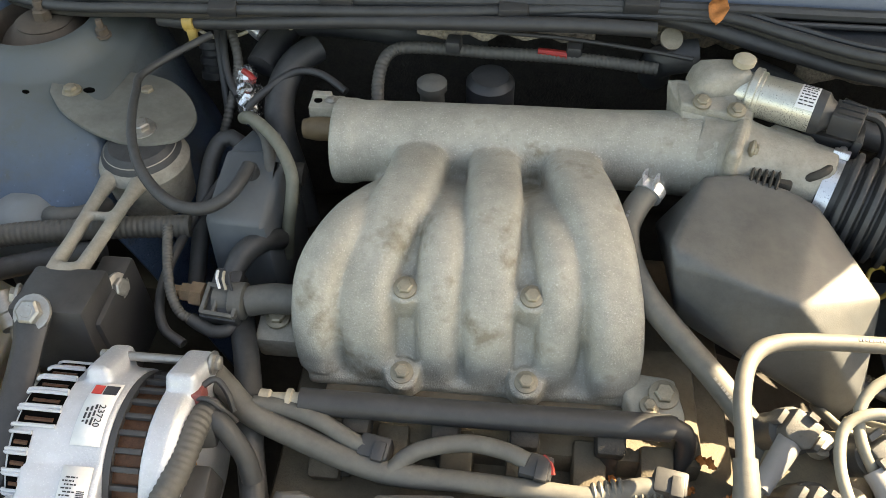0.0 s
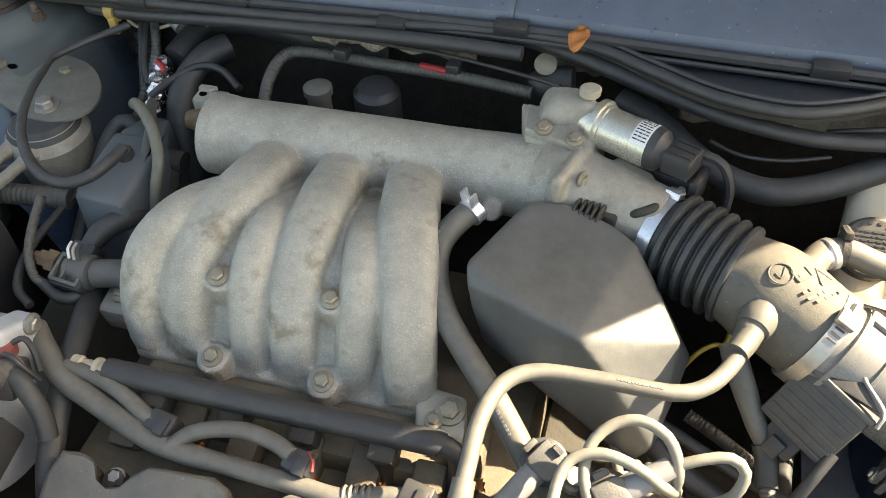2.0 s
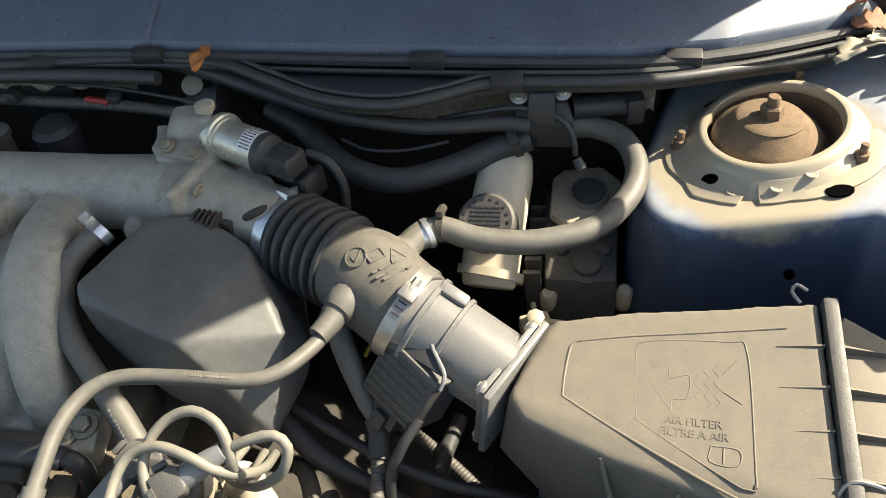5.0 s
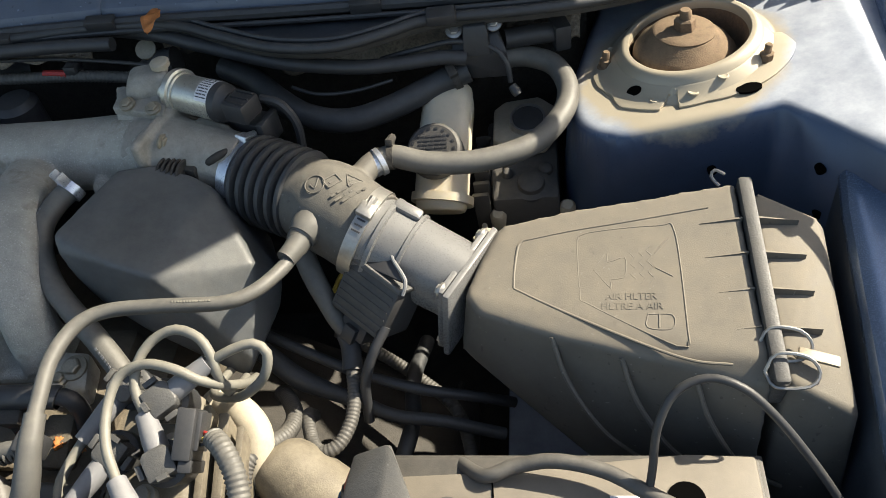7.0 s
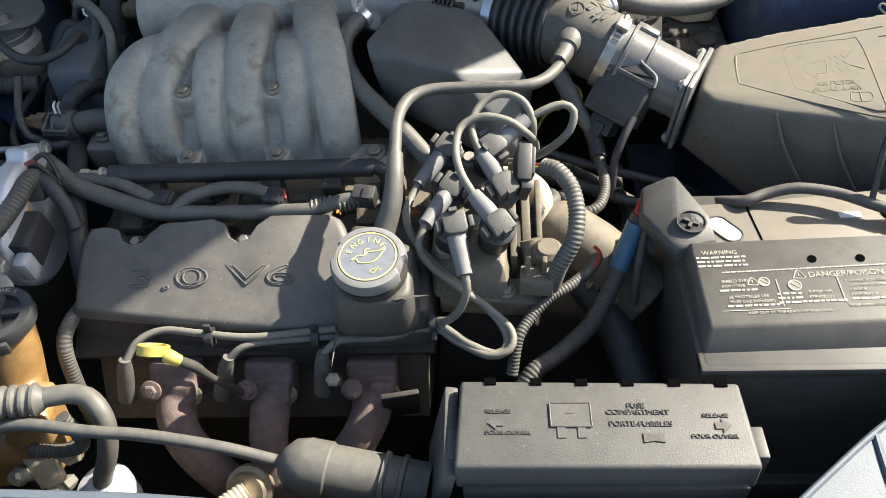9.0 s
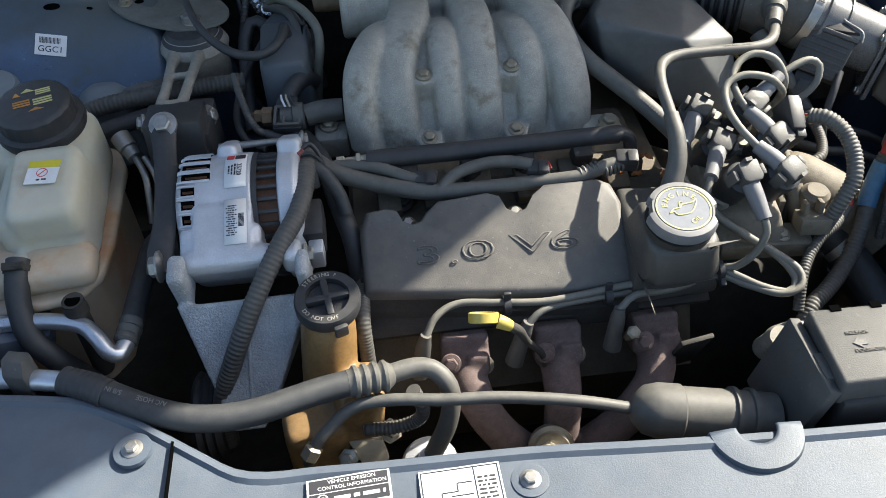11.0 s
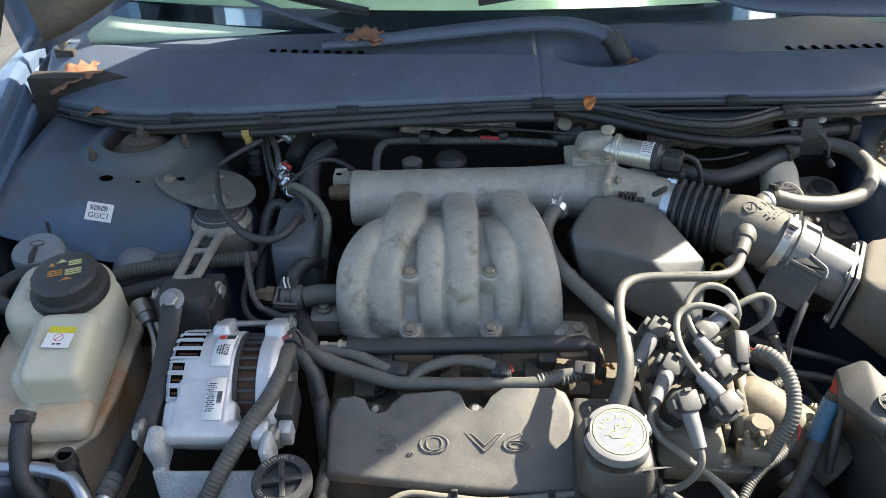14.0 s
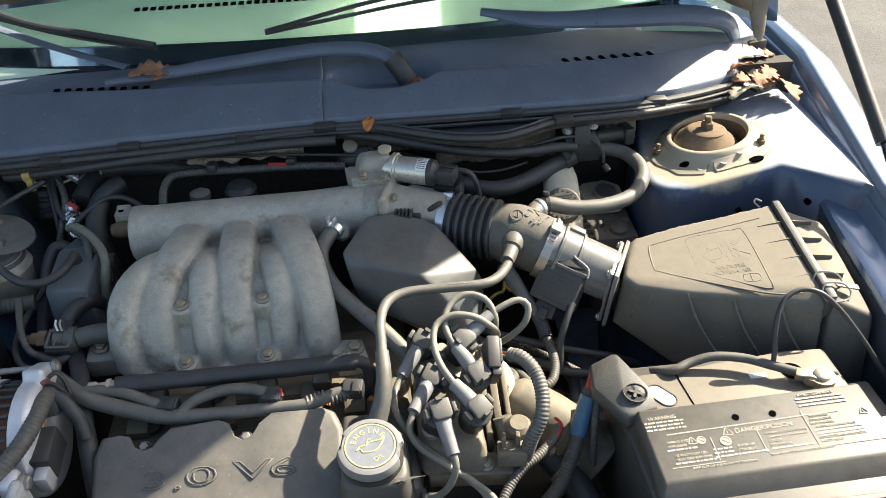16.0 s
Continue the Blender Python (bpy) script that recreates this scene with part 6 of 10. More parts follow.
# plug and cables at the alternator's back
ap = thing("alternator_plug", "dark plug with cables behind the alternator", "connector", (-0.222, 0.30, 0.79))
bm = B()
box(bm, (-0.218, 0.315, 0.805), (0.022, 0.034, 0.026), (-20, 0, 10), 0.004)
box(bm, (-0.216, 0.262, 0.775), (0.024, 0.05, 0.04), (10, 0, 0), 0.004)
part("housing", bm, BLACK, ap)
bm = B()
box(bm, (-0.214, 0.236, 0.765), (0.016, 0.03, 0.03), (10, 0, 0), 0.003)
part("bracket", bm, BRIGHT, ap, "bright metal bracket")
bm = B()
tube(bm, [(-0.226, 0.336, 0.812), (-0.222, 0.316, 0.815), (-0.224, 0.296, 0.805), (-0.221, 0.285, 0.79)], 0.0018, 6)
part("lead", bm, ORANGE, ap, "orange lead")
hose("alternator_cable", [(-0.215, 0.325, 0.815), (-0.218, 0.30, 0.822), (-0.220, 0.275, 0.820), (-0.228, 0.24, 0.815), (-0.248, 0.205, 0.804), (-0.272, 0.168, 0.780), (-0.292, 0.145, 0.750), (-0.310, 0.130, 0.715), (-0.327, 0.120, 0.675), (-0.335, 0.115, 0.60)],
     0.0105, LOOM, "dark split-loom cable over the alternator bracket", "cable loom", ribs=(0.005, 0.0011))

# oil-stained filler of the power steering pump
ps = thing("steering_reservoir", "oil-stained amber power steering reservoir with black cap", "fluid reservoir", (-0.2, 0.12, 0.60))
PC, PA = Vector((-0.203, 0.148, 0.781)), Vector((0.04, -0.12, 1)).normalized()
bm = B()
tube(bm, [(-0.205, 0.15, 0.765), (-0.208, 0.138, 0.73), (-0.212, 0.125, 0.69), (-0.216, 0.112, 0.64), (-0.22, 0.10, 0.58)], 0.03, 28, 0.01, rs=[0.027, 0.029, 0.029, 0.028, 0.026])
box(bm, (-0.232, 0.078, 0.645), (0.065, 0.05, 0.075), (0, 0, 10), 0.012, 3)
box(bm, (-0.186, 0.092, 0.672), (0.048, 0.055, 0.085), (0, 6, 10), 0.010, 3)
part("body", bm, AMBER, ps, vox=0.0028, smooth=3)
for p_, ax_, k_ in (((-0.158, 0.078, 0.640), (0.3, -0.5, 0.8), 1.0), ((-0.200, 0.052, 0.640), (-0.2, -0.6, 0.75), 0.8), ((-0.172, 0.05, 0.612), (0.1, -0.7, 0.6), 0.9)):
    bm = B()
    lathe(bm, p_, ax_, [(-0.03, 0.009 * k_), (0.0, 0.009 * k_), (0.001, 0.013 * k_), (0.009, 0.013 * k_), (0.010, 0.008 * k_), (0.016, 0.007 * k_)], 6)
    part("union_nut", bm, PLATED if k_ < 1 else ZINC, ps)
bm = B()
hull(bm, [(-0.20, 0.062, 0.655), (-0.165, 0.06, 0.652), (-0.16, 0.05, 0.63), (-0.185, 0.045, 0.622), (-0.20, 0.07, 0.65), (-0.165, 0.068, 0.648), (-0.16, 0.058, 0.626), (-0.185, 0.053, 0.618)], 0.001)
part("clip_bracket", bm, CREAM, ps, "pale plated clip")
bm = B()
lathe(bm, PC, PA, [(-0.016, 0.029), (-0.012, 0.033), (0.0, 0.0335), (0.003, 0.032), (0.003, 0.0225), (-0.004, 0.0215), (-0.004, 0.001)], 40)
pc = part("cap", bm, BLACK, ps)
for ang in (10, 100):
    bm = B()
    m = flat(PC - PA * 0.002, PA, (math.cos(radians(ang)), math.sin(radians(ang)), 0))
    slab(bm, [(-0.022, -0.0035), (0.022, -0.0035), (0.022, 0.0035), (-0.022, 0.0035)], -0.002, 0.006, m, 0.0015)
    part("grip", bm, BLACK, pc)
M = flat(PC + PA * 0.0032, PA, (1, 0.05, 0))
arc_words("STEERING FLUID", 0.0273, 142, 8.2, 0.0062, EMBOSS, pc, M)
arc_words("DO NOT OVERFILL", 0.0273, 212, 8.4, 0.0062, EMBOSS, pc, M, True)
bm = B()
box(bm, PC + Vector((0.012, -0.034, -0.012)), (0.014, 0.006, 0.014), (0, 0, 20), 0.002)
part("latch", bm, BLACK, pc)
bm = B()
tube(bm, [(-0.171, 0.245, 0.70), (-0.172, 0.19, 0.715), (-0.173, 0.165, 0.70), (-0.172, 0.15, 0.64), (-0.172, 0.145, 0.58)], 0.0085, 12, ribs=(0.004, 0.0008))
solo("steering_loom", bm, HOSE, "dirty grey corrugated loom beside the steering reservoir", "cable loom")

# relay block and wiring behind the tank
relay = thing("vacuum_canister", "dark grey plastic block with hose port", "vacuum canister", (-0.25, 0.58, 0.70))
bm = B()
hull(bm, [(-0.285, 0.600, 0.842), (-0.232, 0.598, 0.846), (-0.222, 0.590, 0.842), (-0.285, 0.512, 0.832), (-0.225, 0.508, 0.832), (-0.288, 0.615, 0.80), (-0.218, 0.61, 0.80), (-0.285, 0.50, 0.72), (-0.22, 0.495, 0.72), (-0.285, 0.61, 0.70), (-0.22, 0.61, 0.70)], 0.006, 2)
for v in bm.verts:
    v.co.x += 0.010
part("body", bm, CANISTER, relay)
bm = B()
hull(bm, [(-0.270, 0.640, 0.835), (-0.240, 0.636, 0.838), (-0.284, 0.602, 0.838), (-0.228, 0.598, 0.840), (-0.27, 0.64, 0.78), (-0.24, 0.636, 0.78), (-0.284, 0.60, 0.78), (-0.228, 0.598, 0.78)], 0.003)
for v in bm.verts:
    v.co.x += 0.010
part("top_wedge", bm, CANISTER, relay)
bm = B()
lathe(bm, (-0.241, 0.566, 0.838), (0, -0.05, 1), [(0, 0.009), (0.012, 0.008), (0.014, 0.005)], 16)
part("port", bm, BLACK, relay)
hose("vacuum_hose", [(-0.241, 0.565, 0.852), (-0.243, 0.545, 0.852), (-0.252, 0.522, 0.850), (-0.272, 0.508, 0.848), (-0.30, 0.510, 0.852), (-0.328, 0.53, 0.862), (-0.348, 0.56, 0.872), (-0.362, 0.60, 0.878), (-0.372, 0.64, 0.878), (-0.377, 0.665, 0.876), (-0.355, 0.70, 0.878), (-0.322, 0.735, 0.882)],
     0.0068, RUBBER, "black rubber vacuum hose looping over the mount", rs=[0.0068, 0.0066, 0.0064, 0.0062, 0.006, 0.0055, 0.0048, 0.0045, 0.0042, 0.004, 0.004, 0.004])

# plug and leads at the alternator's rear
bm = B()
box(bm, (-0.226, 0.330, 0.822), (0.014, 0.020, 0.016), (-20, 0, 10), 0.003)
ap = solo("alternator_connector", bm, surface("faded_red_plastic", (0.20, 0.055, 0.05), 0.5, 0, 0.2, 0.01), "faded red connector on the alternator's rear", "connector")
bm = B()
tube(bm, [(-0.222, 0.336, 0.826), (-0.213, 0.342, 0.828), (-0.205, 0.338, 0.818), (-0.200, 0.330, 0.802)], 0.0028, 8, 0.003)
part("lead", bm, BLACK, ap)
bm = B()
tube(bm, [(-0.224, 0.324, 0.826), (-0.212, 0.322, 0.830), (-0.202, 0.320, 0.820), (-0.196, 0.322, 0.800)], 0.0022, 8, 0.003)
part("lead", bm, BLACK, ap)

# ---- driver side: battery, fuse box, coil pack ----
bat = thing("car_battery", "dusty dark battery with embossed warnings and covered positive pole", "battery", (0.61, 0.19, 0.60))
bm = B()
box(bm, (0.612, 0.186, 0.69), (0.286, 0.226, 0.185), bevel=0.004)
part("case", bm, BATTERY, bat)
bm = B()
box(bm, (0.612, 0.080, 0.777), (0.292, 0.022, 0.009), (0, 0, 0), 0.002)
box(bm, (0.612, 0.186, 0.774), (0.292, 0.232, 0.012), (0, 0, 0), 0.002)
part("ledge", bm, BATTERY, bat, "paler worn ledge round the case")
bm = B()
slab(bm, [(0.472, 0.205), (0.752, 0.215), (0.752, 0.298), (0.700, 0.300), (0.560, 0.285), (0.472, 0.280)], 0.775, 0.786, None, 0.003)
part("top_plate", bm, BATT_TOP, bat, "tan dusty top plate")
bm = B()
hull(bm, [(0.474, 0.199, 0.812), (0.746, 0.207, 0.812), (0.477, 0.103, 0.8013), (0.751, 0.111, 0.8022), (0.470, 0.086, 0.780), (0.757, 0.094, 0.780), (0.470, 0.207, 0.778), (0.752, 0.215, 0.778)], 0.003)
part("raised_lid", bm, BATTERY, bat)
LB = Vector((0, -0.11, 1)).normalized()


def lid(x, y):
    return Vector((x, y, 0.812 + (y - 0.203) * 0.11 + 0.0005))


for x in (0.583, 0.627):
    bm = B()
    lathe(bm, lid(x, 0.176), LB, [(-0.002, 0.0042), (0.0006, 0.0042)], 16)
    part("vent_hole", bm, VOID, bat, "dark vent hole")


def bat_words(s, x, y, size):
    letters("embossing", s, size, flat(lid(x, y), LB, (1, 0.03, 0)), EMBOSS, bat, 0.0005)


for s, x, y, size in (("WARNING", 0.4995, 0.185, 0.0068), ("DANGER/POISON", 0.609, 0.1585, 0.0086), ("AVERTISSEMENT", 0.687, 0.1975, 0.0060),
                      ("SHIELD EYES", 0.5075, 0.1515, 0.0046), ("EXPLOSIVE", 0.505, 0.1460, 0.0044), ("SE PROTEGER LES", 0.5165, 0.1340, 0.0046), ("YEUX GAZ EXPLOSIFS", 0.5185, 0.1288, 0.0042),
                      ("EVITER LES", 0.581, 0.1385, 0.0044), ("ETINCELLES", 0.581, 0.1328, 0.0042), ("SULFURIC ACID CAN CAUSE", 0.631, 0.1508, 0.0040), ("BLINDNESS OR SEVERE BURNS", 0.6315, 0.1458, 0.0034),
                      ("L'ACIDE", 0.615, 0.1403, 0.0042), ("SULFURIQUE", 0.619, 0.1350, 0.0044), ("FLUSH EYES", 0.677, 0.1672, 0.0044), ("IMMEDIATELY", 0.678, 0.1622, 0.0044), ("WITH WATER", 0.677, 0.1572, 0.0044),
                      ("GET MEDICAL HELP FAST", 0.6915, 0.1525, 0.0042), ("CONSULTER UN MEDECIN", 0.6925, 0.1385, 0.0046), ("RAPIDEMENT", 0.6785, 0.1332, 0.0044),
                      ("KEEP OUT OF THE REACH OF CHILDREN.", 0.5495, 0.1172, 0.0040), ("TENIR HORS DE LA PORTEE DES ENFANTS.", 0.640, 0.1240, 0.0040)):
    bat_words(s, x, y, size)
bm = B()
for x, y, rows_, w, sd in ((0.500, 0.1785, 3, 0.046, 1), (0.509, 0.1405, 1, 0.034, 2), (0.519, 0.1235, 1, 0.046, 12), (0.553, 0.1360, 3, 0.022, 3), (0.583, 0.1275, 1, 0.040, 4), (0.632, 0.1298, 1, 0.050, 5), (0.690, 0.1915, 3, 0.058, 6), (0.6925, 0.1475, 2, 0.056, 7)):
    bars(bm, flat(lid(x, y), LB, (1, 0.03, 0)), rows_, w, 0.0049, 0.0021, sd, 0.0005)
bars(bm, flat(lid(0.600, 0.1655), LB, (1, 0.045, 0)), 1, 0.205, 0.004, 0.0014, 21, 0.0005)
for x, y, w, h in ((0.545, 0.138, 0.0009, 0.030), (0.600, 0.142, 0.0009, 0.030), (0.660, 0.152, 0.0009, 0.046), (0.52, 0.1195, 0.060, 0.0007), (0.70, 0.1275, 0.075, 0.0007)):
    slab(bm, [(-w / 2, -h / 2), (w / 2, -h / 2), (w / 2, h / 2), (-w / 2, h / 2)], 0, 0.0006, flat(lid(x, y), LB, (1, 0.03, 0)))
part("small_print", bm, EMBOSS, bat, "worn embossed small print")
for x, y, r in ((0.560, 0.146, 0.0062), (0.5335, 0.1505, 0.0052)):
    bm = B()
    lathe(bm, lid(x, y), LB, [(0, r), (0.0007, r), (0.0007, r - 0.001), (0, r - 0.001)], 20)
    tube(bm, [lid(x - 0.004, y + 0.003), lid(x + 0.004, y - 0.003)], 0.0006, 6, 0.002)
    part("round_sign", bm, EMBOSS, bat)
for x, y, q in ((0.566, 0.158, 1.0), (0.7305, 0.1675, 0.9), (0.523, 0.1510, 0.9)):
    t = flat(lid(x, y), LB)
    bm = B()
    tube(bm, [t @ Vector((a * q, b * q, 0)) for a, b in ((-0.0055, -0.004), (0.0, 0.005), (0.0055, -0.004), (-0.0055, -0.004))], 0.0006, 6, 0.002)
    tube(bm, [t @ Vector((0, 0.002 * q, 0)), t @ Vector((0, -0.002 * q, 0))], 0.0006, 6, 0.002)
    part("warning_sign", bm, EMBOSS, bat)
# positive pole cover with its moulded plus sign
pos = B()
hull(pos, [(0.442, 0.288, 0.806), (0.474, 0.290, 0.822), (0.500, 0.232, 0.815), (0.503, 0.205, 0.806), (0.462, 0.198, 0.804), (0.436, 0.250, 0.803),
           (0.442, 0.288, 0.785), (0.474, 0.290, 0.785), (0.503, 0.21, 0.782), (0.466, 0.198, 0.782), (0.436, 0.25, 0.785)], 0.003)
pp = part("pole_cover", pos, FUSE, bat, "grey cover of the positive pole")
m = flat((0.481, 0.226, 0.8135), (0.05, -0.10, 1), (1, -0.5, 0))
bm = B()
lathe(bm, m @ Vector((0, 0, -0.001)), m.to_3x3() @ Vector((0, 0, 1)), [(0, 0.0145), (0.0018, 0.0145), (0.0018, 0.0132), (0, 0.0132)], 32)
slab(bm, [(-0.008, -0.0018), (0.008, -0.0018), (0.008, 0.0018), (-0.008, 0.0018)], 0, 0.0014, m)
slab(bm, [(-0.0018, -0.008), (0.0018, -0.008), (0.0018, 0.008), (-0.0018, 0.008)], 0, 0.0014, m)
part("plus_sign", bm, BLACK, pp)
m = flat((0.5215, 0.2430, 0.7861), (0, 0, 1), (0.58, -0.81, 0))
pill = [(sg * 0.0085 + 0.0100 * math.cos(radians(a)) * sg, 0.0100 * math.sin(radians(a)) * sg) for sg in (1, -1) for a in range(-90, 91, 12)]
# white face paints the sky mirrored in the oval recess
bm = B()
slab(bm, pill, -0.002, 0.0004, m)
sh = part("charge_window", bm, WHITE, bat, "oval window, white with a painted sky reflection")
bm = B()
tube(bm, [m @ Vector((x * 1.08, y * 1.10, 0.0004)) for x, y in pill + pill[:1]], 0.0012, 8, 0.002)
part("window_rim", bm, BATTERY, sh)
bm = B()
tube(bm, [(0.550, 0.283, 0.7865), (0.556, 0.21, 0.7865)], 0.0008, 6)
part("seam", bm, VOID, bat)
bm = B()
slab(bm, [(0.640, 0.256), (0.662, 0.256), (0.662, 0.264), (0.640, 0.264)], 0.786, 0.7868)
part("date_tag", bm, WHITE, bat, "small pale tag")
# negative pole, clamp and cables
neg = thing("negative_clamp", "corroded lead clamp on the negative pole", "battery clamp", (0.715, 0.235, 0.786))
bm = B()
lathe(bm, (0.719, 0.236, 0.786), (0, 0, 1), [(0, 0.0135), (0.006, 0.0125), (0.012, 0.011), (0.018, 0.0102), (0.0195, 0.008)], 24)
part("pole", bm, PLATED, neg)
bm = B()
lathe(bm, (0.719, 0.236, 0.792), (0, 0, 1), [(0, 0.011), (0, 0.0165), (0.008, 0.0165), (0.008, 0.011)], 28)
box(bm, (0.700, 0.243, 0.797), (0.022, 0.016, 0.010), (0, 0, -20), 0.002)
part("clamp_ring", bm, ZINC, neg)
bolt(neg, (0.703, 0.232, 0.797), (-0.3, -1, 0), 0.0055, ZINC)
bm = B()
lathe(bm, (0.696, 0.262, 0.786), (0, 0, 1), [(0, 0.014), (0.001, 0.014)], 24)
part("recess", bm, VOID, neg, "dark recess beside the pole")
hose("negative_cable", [(0.690, 0.246, 0.801), (0.665, 0.260, 0.802), (0.636, 0.276, 0.803), (0.60, 0.284, 0.803), (0.57, 0.283, 0.797), (0.545, 0.277, 0.792), (0.52, 0.30, 0.77), (0.50, 0.32, 0.72)], 0.006, LOOM, "dark taped negative battery cable", "cable")
hose("ground_wire", [(0.668, 0.262, 0.803), (0.670, 0.270, 0.82), (0.673, 0.285, 0.85), (0.685, 0.300, 0.871), (0.707, 0.306, 0.880), (0.73, 0.299, 0.878), (0.752, 0.288, 0.860), (0.776, 0.274, 0.831), (0.800, 0.258, 0.797), (0.835, 0.235, 0.74), (0.85, 0.22, 0.68)], 0.0032, BLACK, "thin black ground wire arching over the battery", "cable")
bm = B()
box(bm, (0.774, 0.17, 0.73), (0.030, 0.15, 0.09), bevel=0.004)
solo("battery_clamp_bar", bm, BLACK, "black hold-down beside the battery", "hold-down")
bm = B()
box(bm, (0.772, 0.165, 0.777), (0.028, 0.03, 0.006), (0, 0, 10), 0.001)
solo("torn_label", bm, WHITE, "torn white paper scrap on the hold-down", "paper label")
bm = B()
box(bm, (0.612, 0.186, 0.585), (0.33, 0.25, 0.03), bevel=0.005)
solo("battery_tray", bm, BLACK, "black plastic battery tray", "tray")

# fuse compartment
fuse = thing("fuse_box", "grey fuse compartment with embossed lid", "fuse box", (0.375, 0.012, 0.64))
bm = B()
FZ = 0.781
lidpoly = [(0.2545, 0.063), (0.495, 0.0575), (0.4965, -0.025), (0.2500, -0.024)]
slab(bm, lidpoly, FZ - 0.030, FZ, None, 0.004, 3)
part("lid", bm, FUSE, fuse)
for i in range(6):
    bm = B()
    t = 0.11 + 0.165 * i
    box(bm, (0.2545 + 0.2405 * t, 0.0612 - 0.0055 * t, FZ + 0.0003), (0.010, 0.007, 0.002), bevel=0)
    part("lid_notch", bm, VOID, fuse, "dark notch at the rear edge")
bm = B()
box(bm, (0.374, 0.012, 0.70), (0.236, 0.082, 0.11), bevel=0.004)
part("base", bm, BLACK, fuse)
for sx in (0.249, 0.502):
    bm = B()
    box(bm, (sx, 0.005, 0.755), (0.012, 0.03, 0.032), bevel=0.002)
    part("latch", bm, FUSE, fuse)
for s, x, y, q in (("FUSE", 0.4035, 0.034, 0.0072), ("COMPARTMENT", 0.4045, 0.0275, 0.0072), ("PORTE-FUSIBLES", 0.4055, 0.016, 0.0072), ("RELEASE", 0.287, 0.0295, 0.0058), ("POUR OUVRIR", 0.295, 0.0085, 0.0058), ("RELEASE", 0.468, 0.0235, 0.0058), ("POUR OUVRIR", 0.464, 0.0035, 0.0058)):
    letters("embossing", s, q, flat((x, y, FZ + 0.0003), (0, 0, 1), (1, -0.015, 0)), BATTERY, fuse, 0.0008)
bm = B()
slab(bm, [(0.331, 0.014), (0.365, 0.0135), (0.365, 0.037), (0.331, 0.037)], FZ - 0.0005, FZ + 0.0012)
slab(bm, [(0.336, 0.003), (0.343, 0.003), (0.343, 0.0135), (0.336, 0.0135)], FZ - 0.0005, FZ + 0.001)
slab(bm, [(0.353, 0.003), (0.360, 0.003), (0.360, 0.0135), (0.353, 0.0135)], FZ - 0.0005, FZ + 0.001)
part("fuse_sign", bm, FUSE, fuse)
bm = B()
for a, b in (((0.331, 0.014), (0.365, 0.0135)), ((0.365, 0.0135), (0.365, 0.037)), ((0.365, 0.037), (0.331, 0.037)), ((0.331, 0.037), (0.331, 0.014))):
    tube(bm, [(*a, FZ + 0.0012), (*b, FZ + 0.0012)], 0.0007, 6, 0.01)
tube(bm, [(0.352, 0.034, FZ + 0.0012), (0.343, 0.026, FZ + 0.0012), (0.352, 0.027, FZ + 0.0012), (0.344, 0.018, FZ + 0.0012)], 0.0006, 6, 0.01)
part("sign_lines", bm, BATTERY, fuse)
for cx, cy, sg in ((0.285, 0.018, -1), (0.472, 0.0135, 1)):
    bm = B()
    slab(bm, [(cx - 0.006 * sg, cy - 0.003), (cx, cy - 0.003), (cx, cy - 0.0065), (cx + 0.007 * sg, cy), (cx, cy + 0.0065), (cx, cy + 0.003), (cx - 0.006 * sg, cy + 0.003)], FZ - 0.0005, FZ + 0.0012)
    part("arrow_sign", bm, BATTERY if sg > 0 else FUSE, fuse)
bm = B()
slab(bm, [(0.406, -0.002), (0.4145, -0.0005), (0.423, -0.002), (0.423, 0.007), (0.4145, 0.0055), (0.406, 0.007)], FZ - 0.0005, FZ + 0.0012)
part("book_sign", bm, BATTERY, fuse)
bm = B()
box(bm, (0.236, 0.02, 0.72), (0.012, 0.09, 0.10), (0, 12, 0), 0.002)
solo("fuse_box_bracket", bm, FUSE, "grey metal bracket beside the fuse box", "bracket")
bm = B()
box(bm, (0.374, 0.012, 0.45), (0.20, 0.07, 0.40), bevel=0.004)
solo("fuse_box_stand", bm, DARK, "dark support under the fuse box", "bracket")

# ignition coil pack: block, six towers, clips and boots
coil = thing("ignition_coil_pack", "tan dusty ignition coil pack with grey boots", "ignition coil", (0.29, 0.27, 0.70))
U = Vector((0.12, -0.45, 0.88)).normalized()
bm = B()
hull(bm, [(0.228, 0.36, 0.796), (0.300, 0.352, 0.796), (0.222, 0.222, 0.766), (0.298, 0.214, 0.766), (0.222, 0.34, 0.745), (0.305, 0.34, 0.745), (0.222, 0.20, 0.735), (0.305, 0.19, 0.735)], 0.006, 2)
part("block", bm, TAN, coil)
for x, y0, y1, z0, z1, k in ((0.308, 0.335, 0.232, 0.806, 0.764, 0.0035), (0.322, 0.330, 0.240, 0.800, 0.760, 0.0045), (0.336, 0.322, 0.250, 0.792, 0.762, 0.003)):
    bm = B()
    hull(bm, [(x - k, y0, z0), (x + k, y0, z0), (x - k, y1, z1), (x + k, y1, z1), (x - k, y0, z0 - 0.05), (x + k, y0, z0 - 0.05), (x - k, y1, z1 - 0.04), (x + k, y1, z1 - 0.04)], 0.001)
    part("upright_plate", bm, TAN, coil)
for x, y, z in ((0.262, 0.345, 0.800), (0.266, 0.262, 0.782), (0.236, 0.235, 0.774), (0.280, 0.305, 0.790)):
    bm = B()
    lathe(bm, (x, y, z), (0.05, -0.22, 1), [(-0.01, 0.010), (0.004, 0.010), (0.005, 0.007), (0.010, 0.0065)], 14)
    part("screw_boss", bm, CAST_DIRTY, coil)
bm = B()
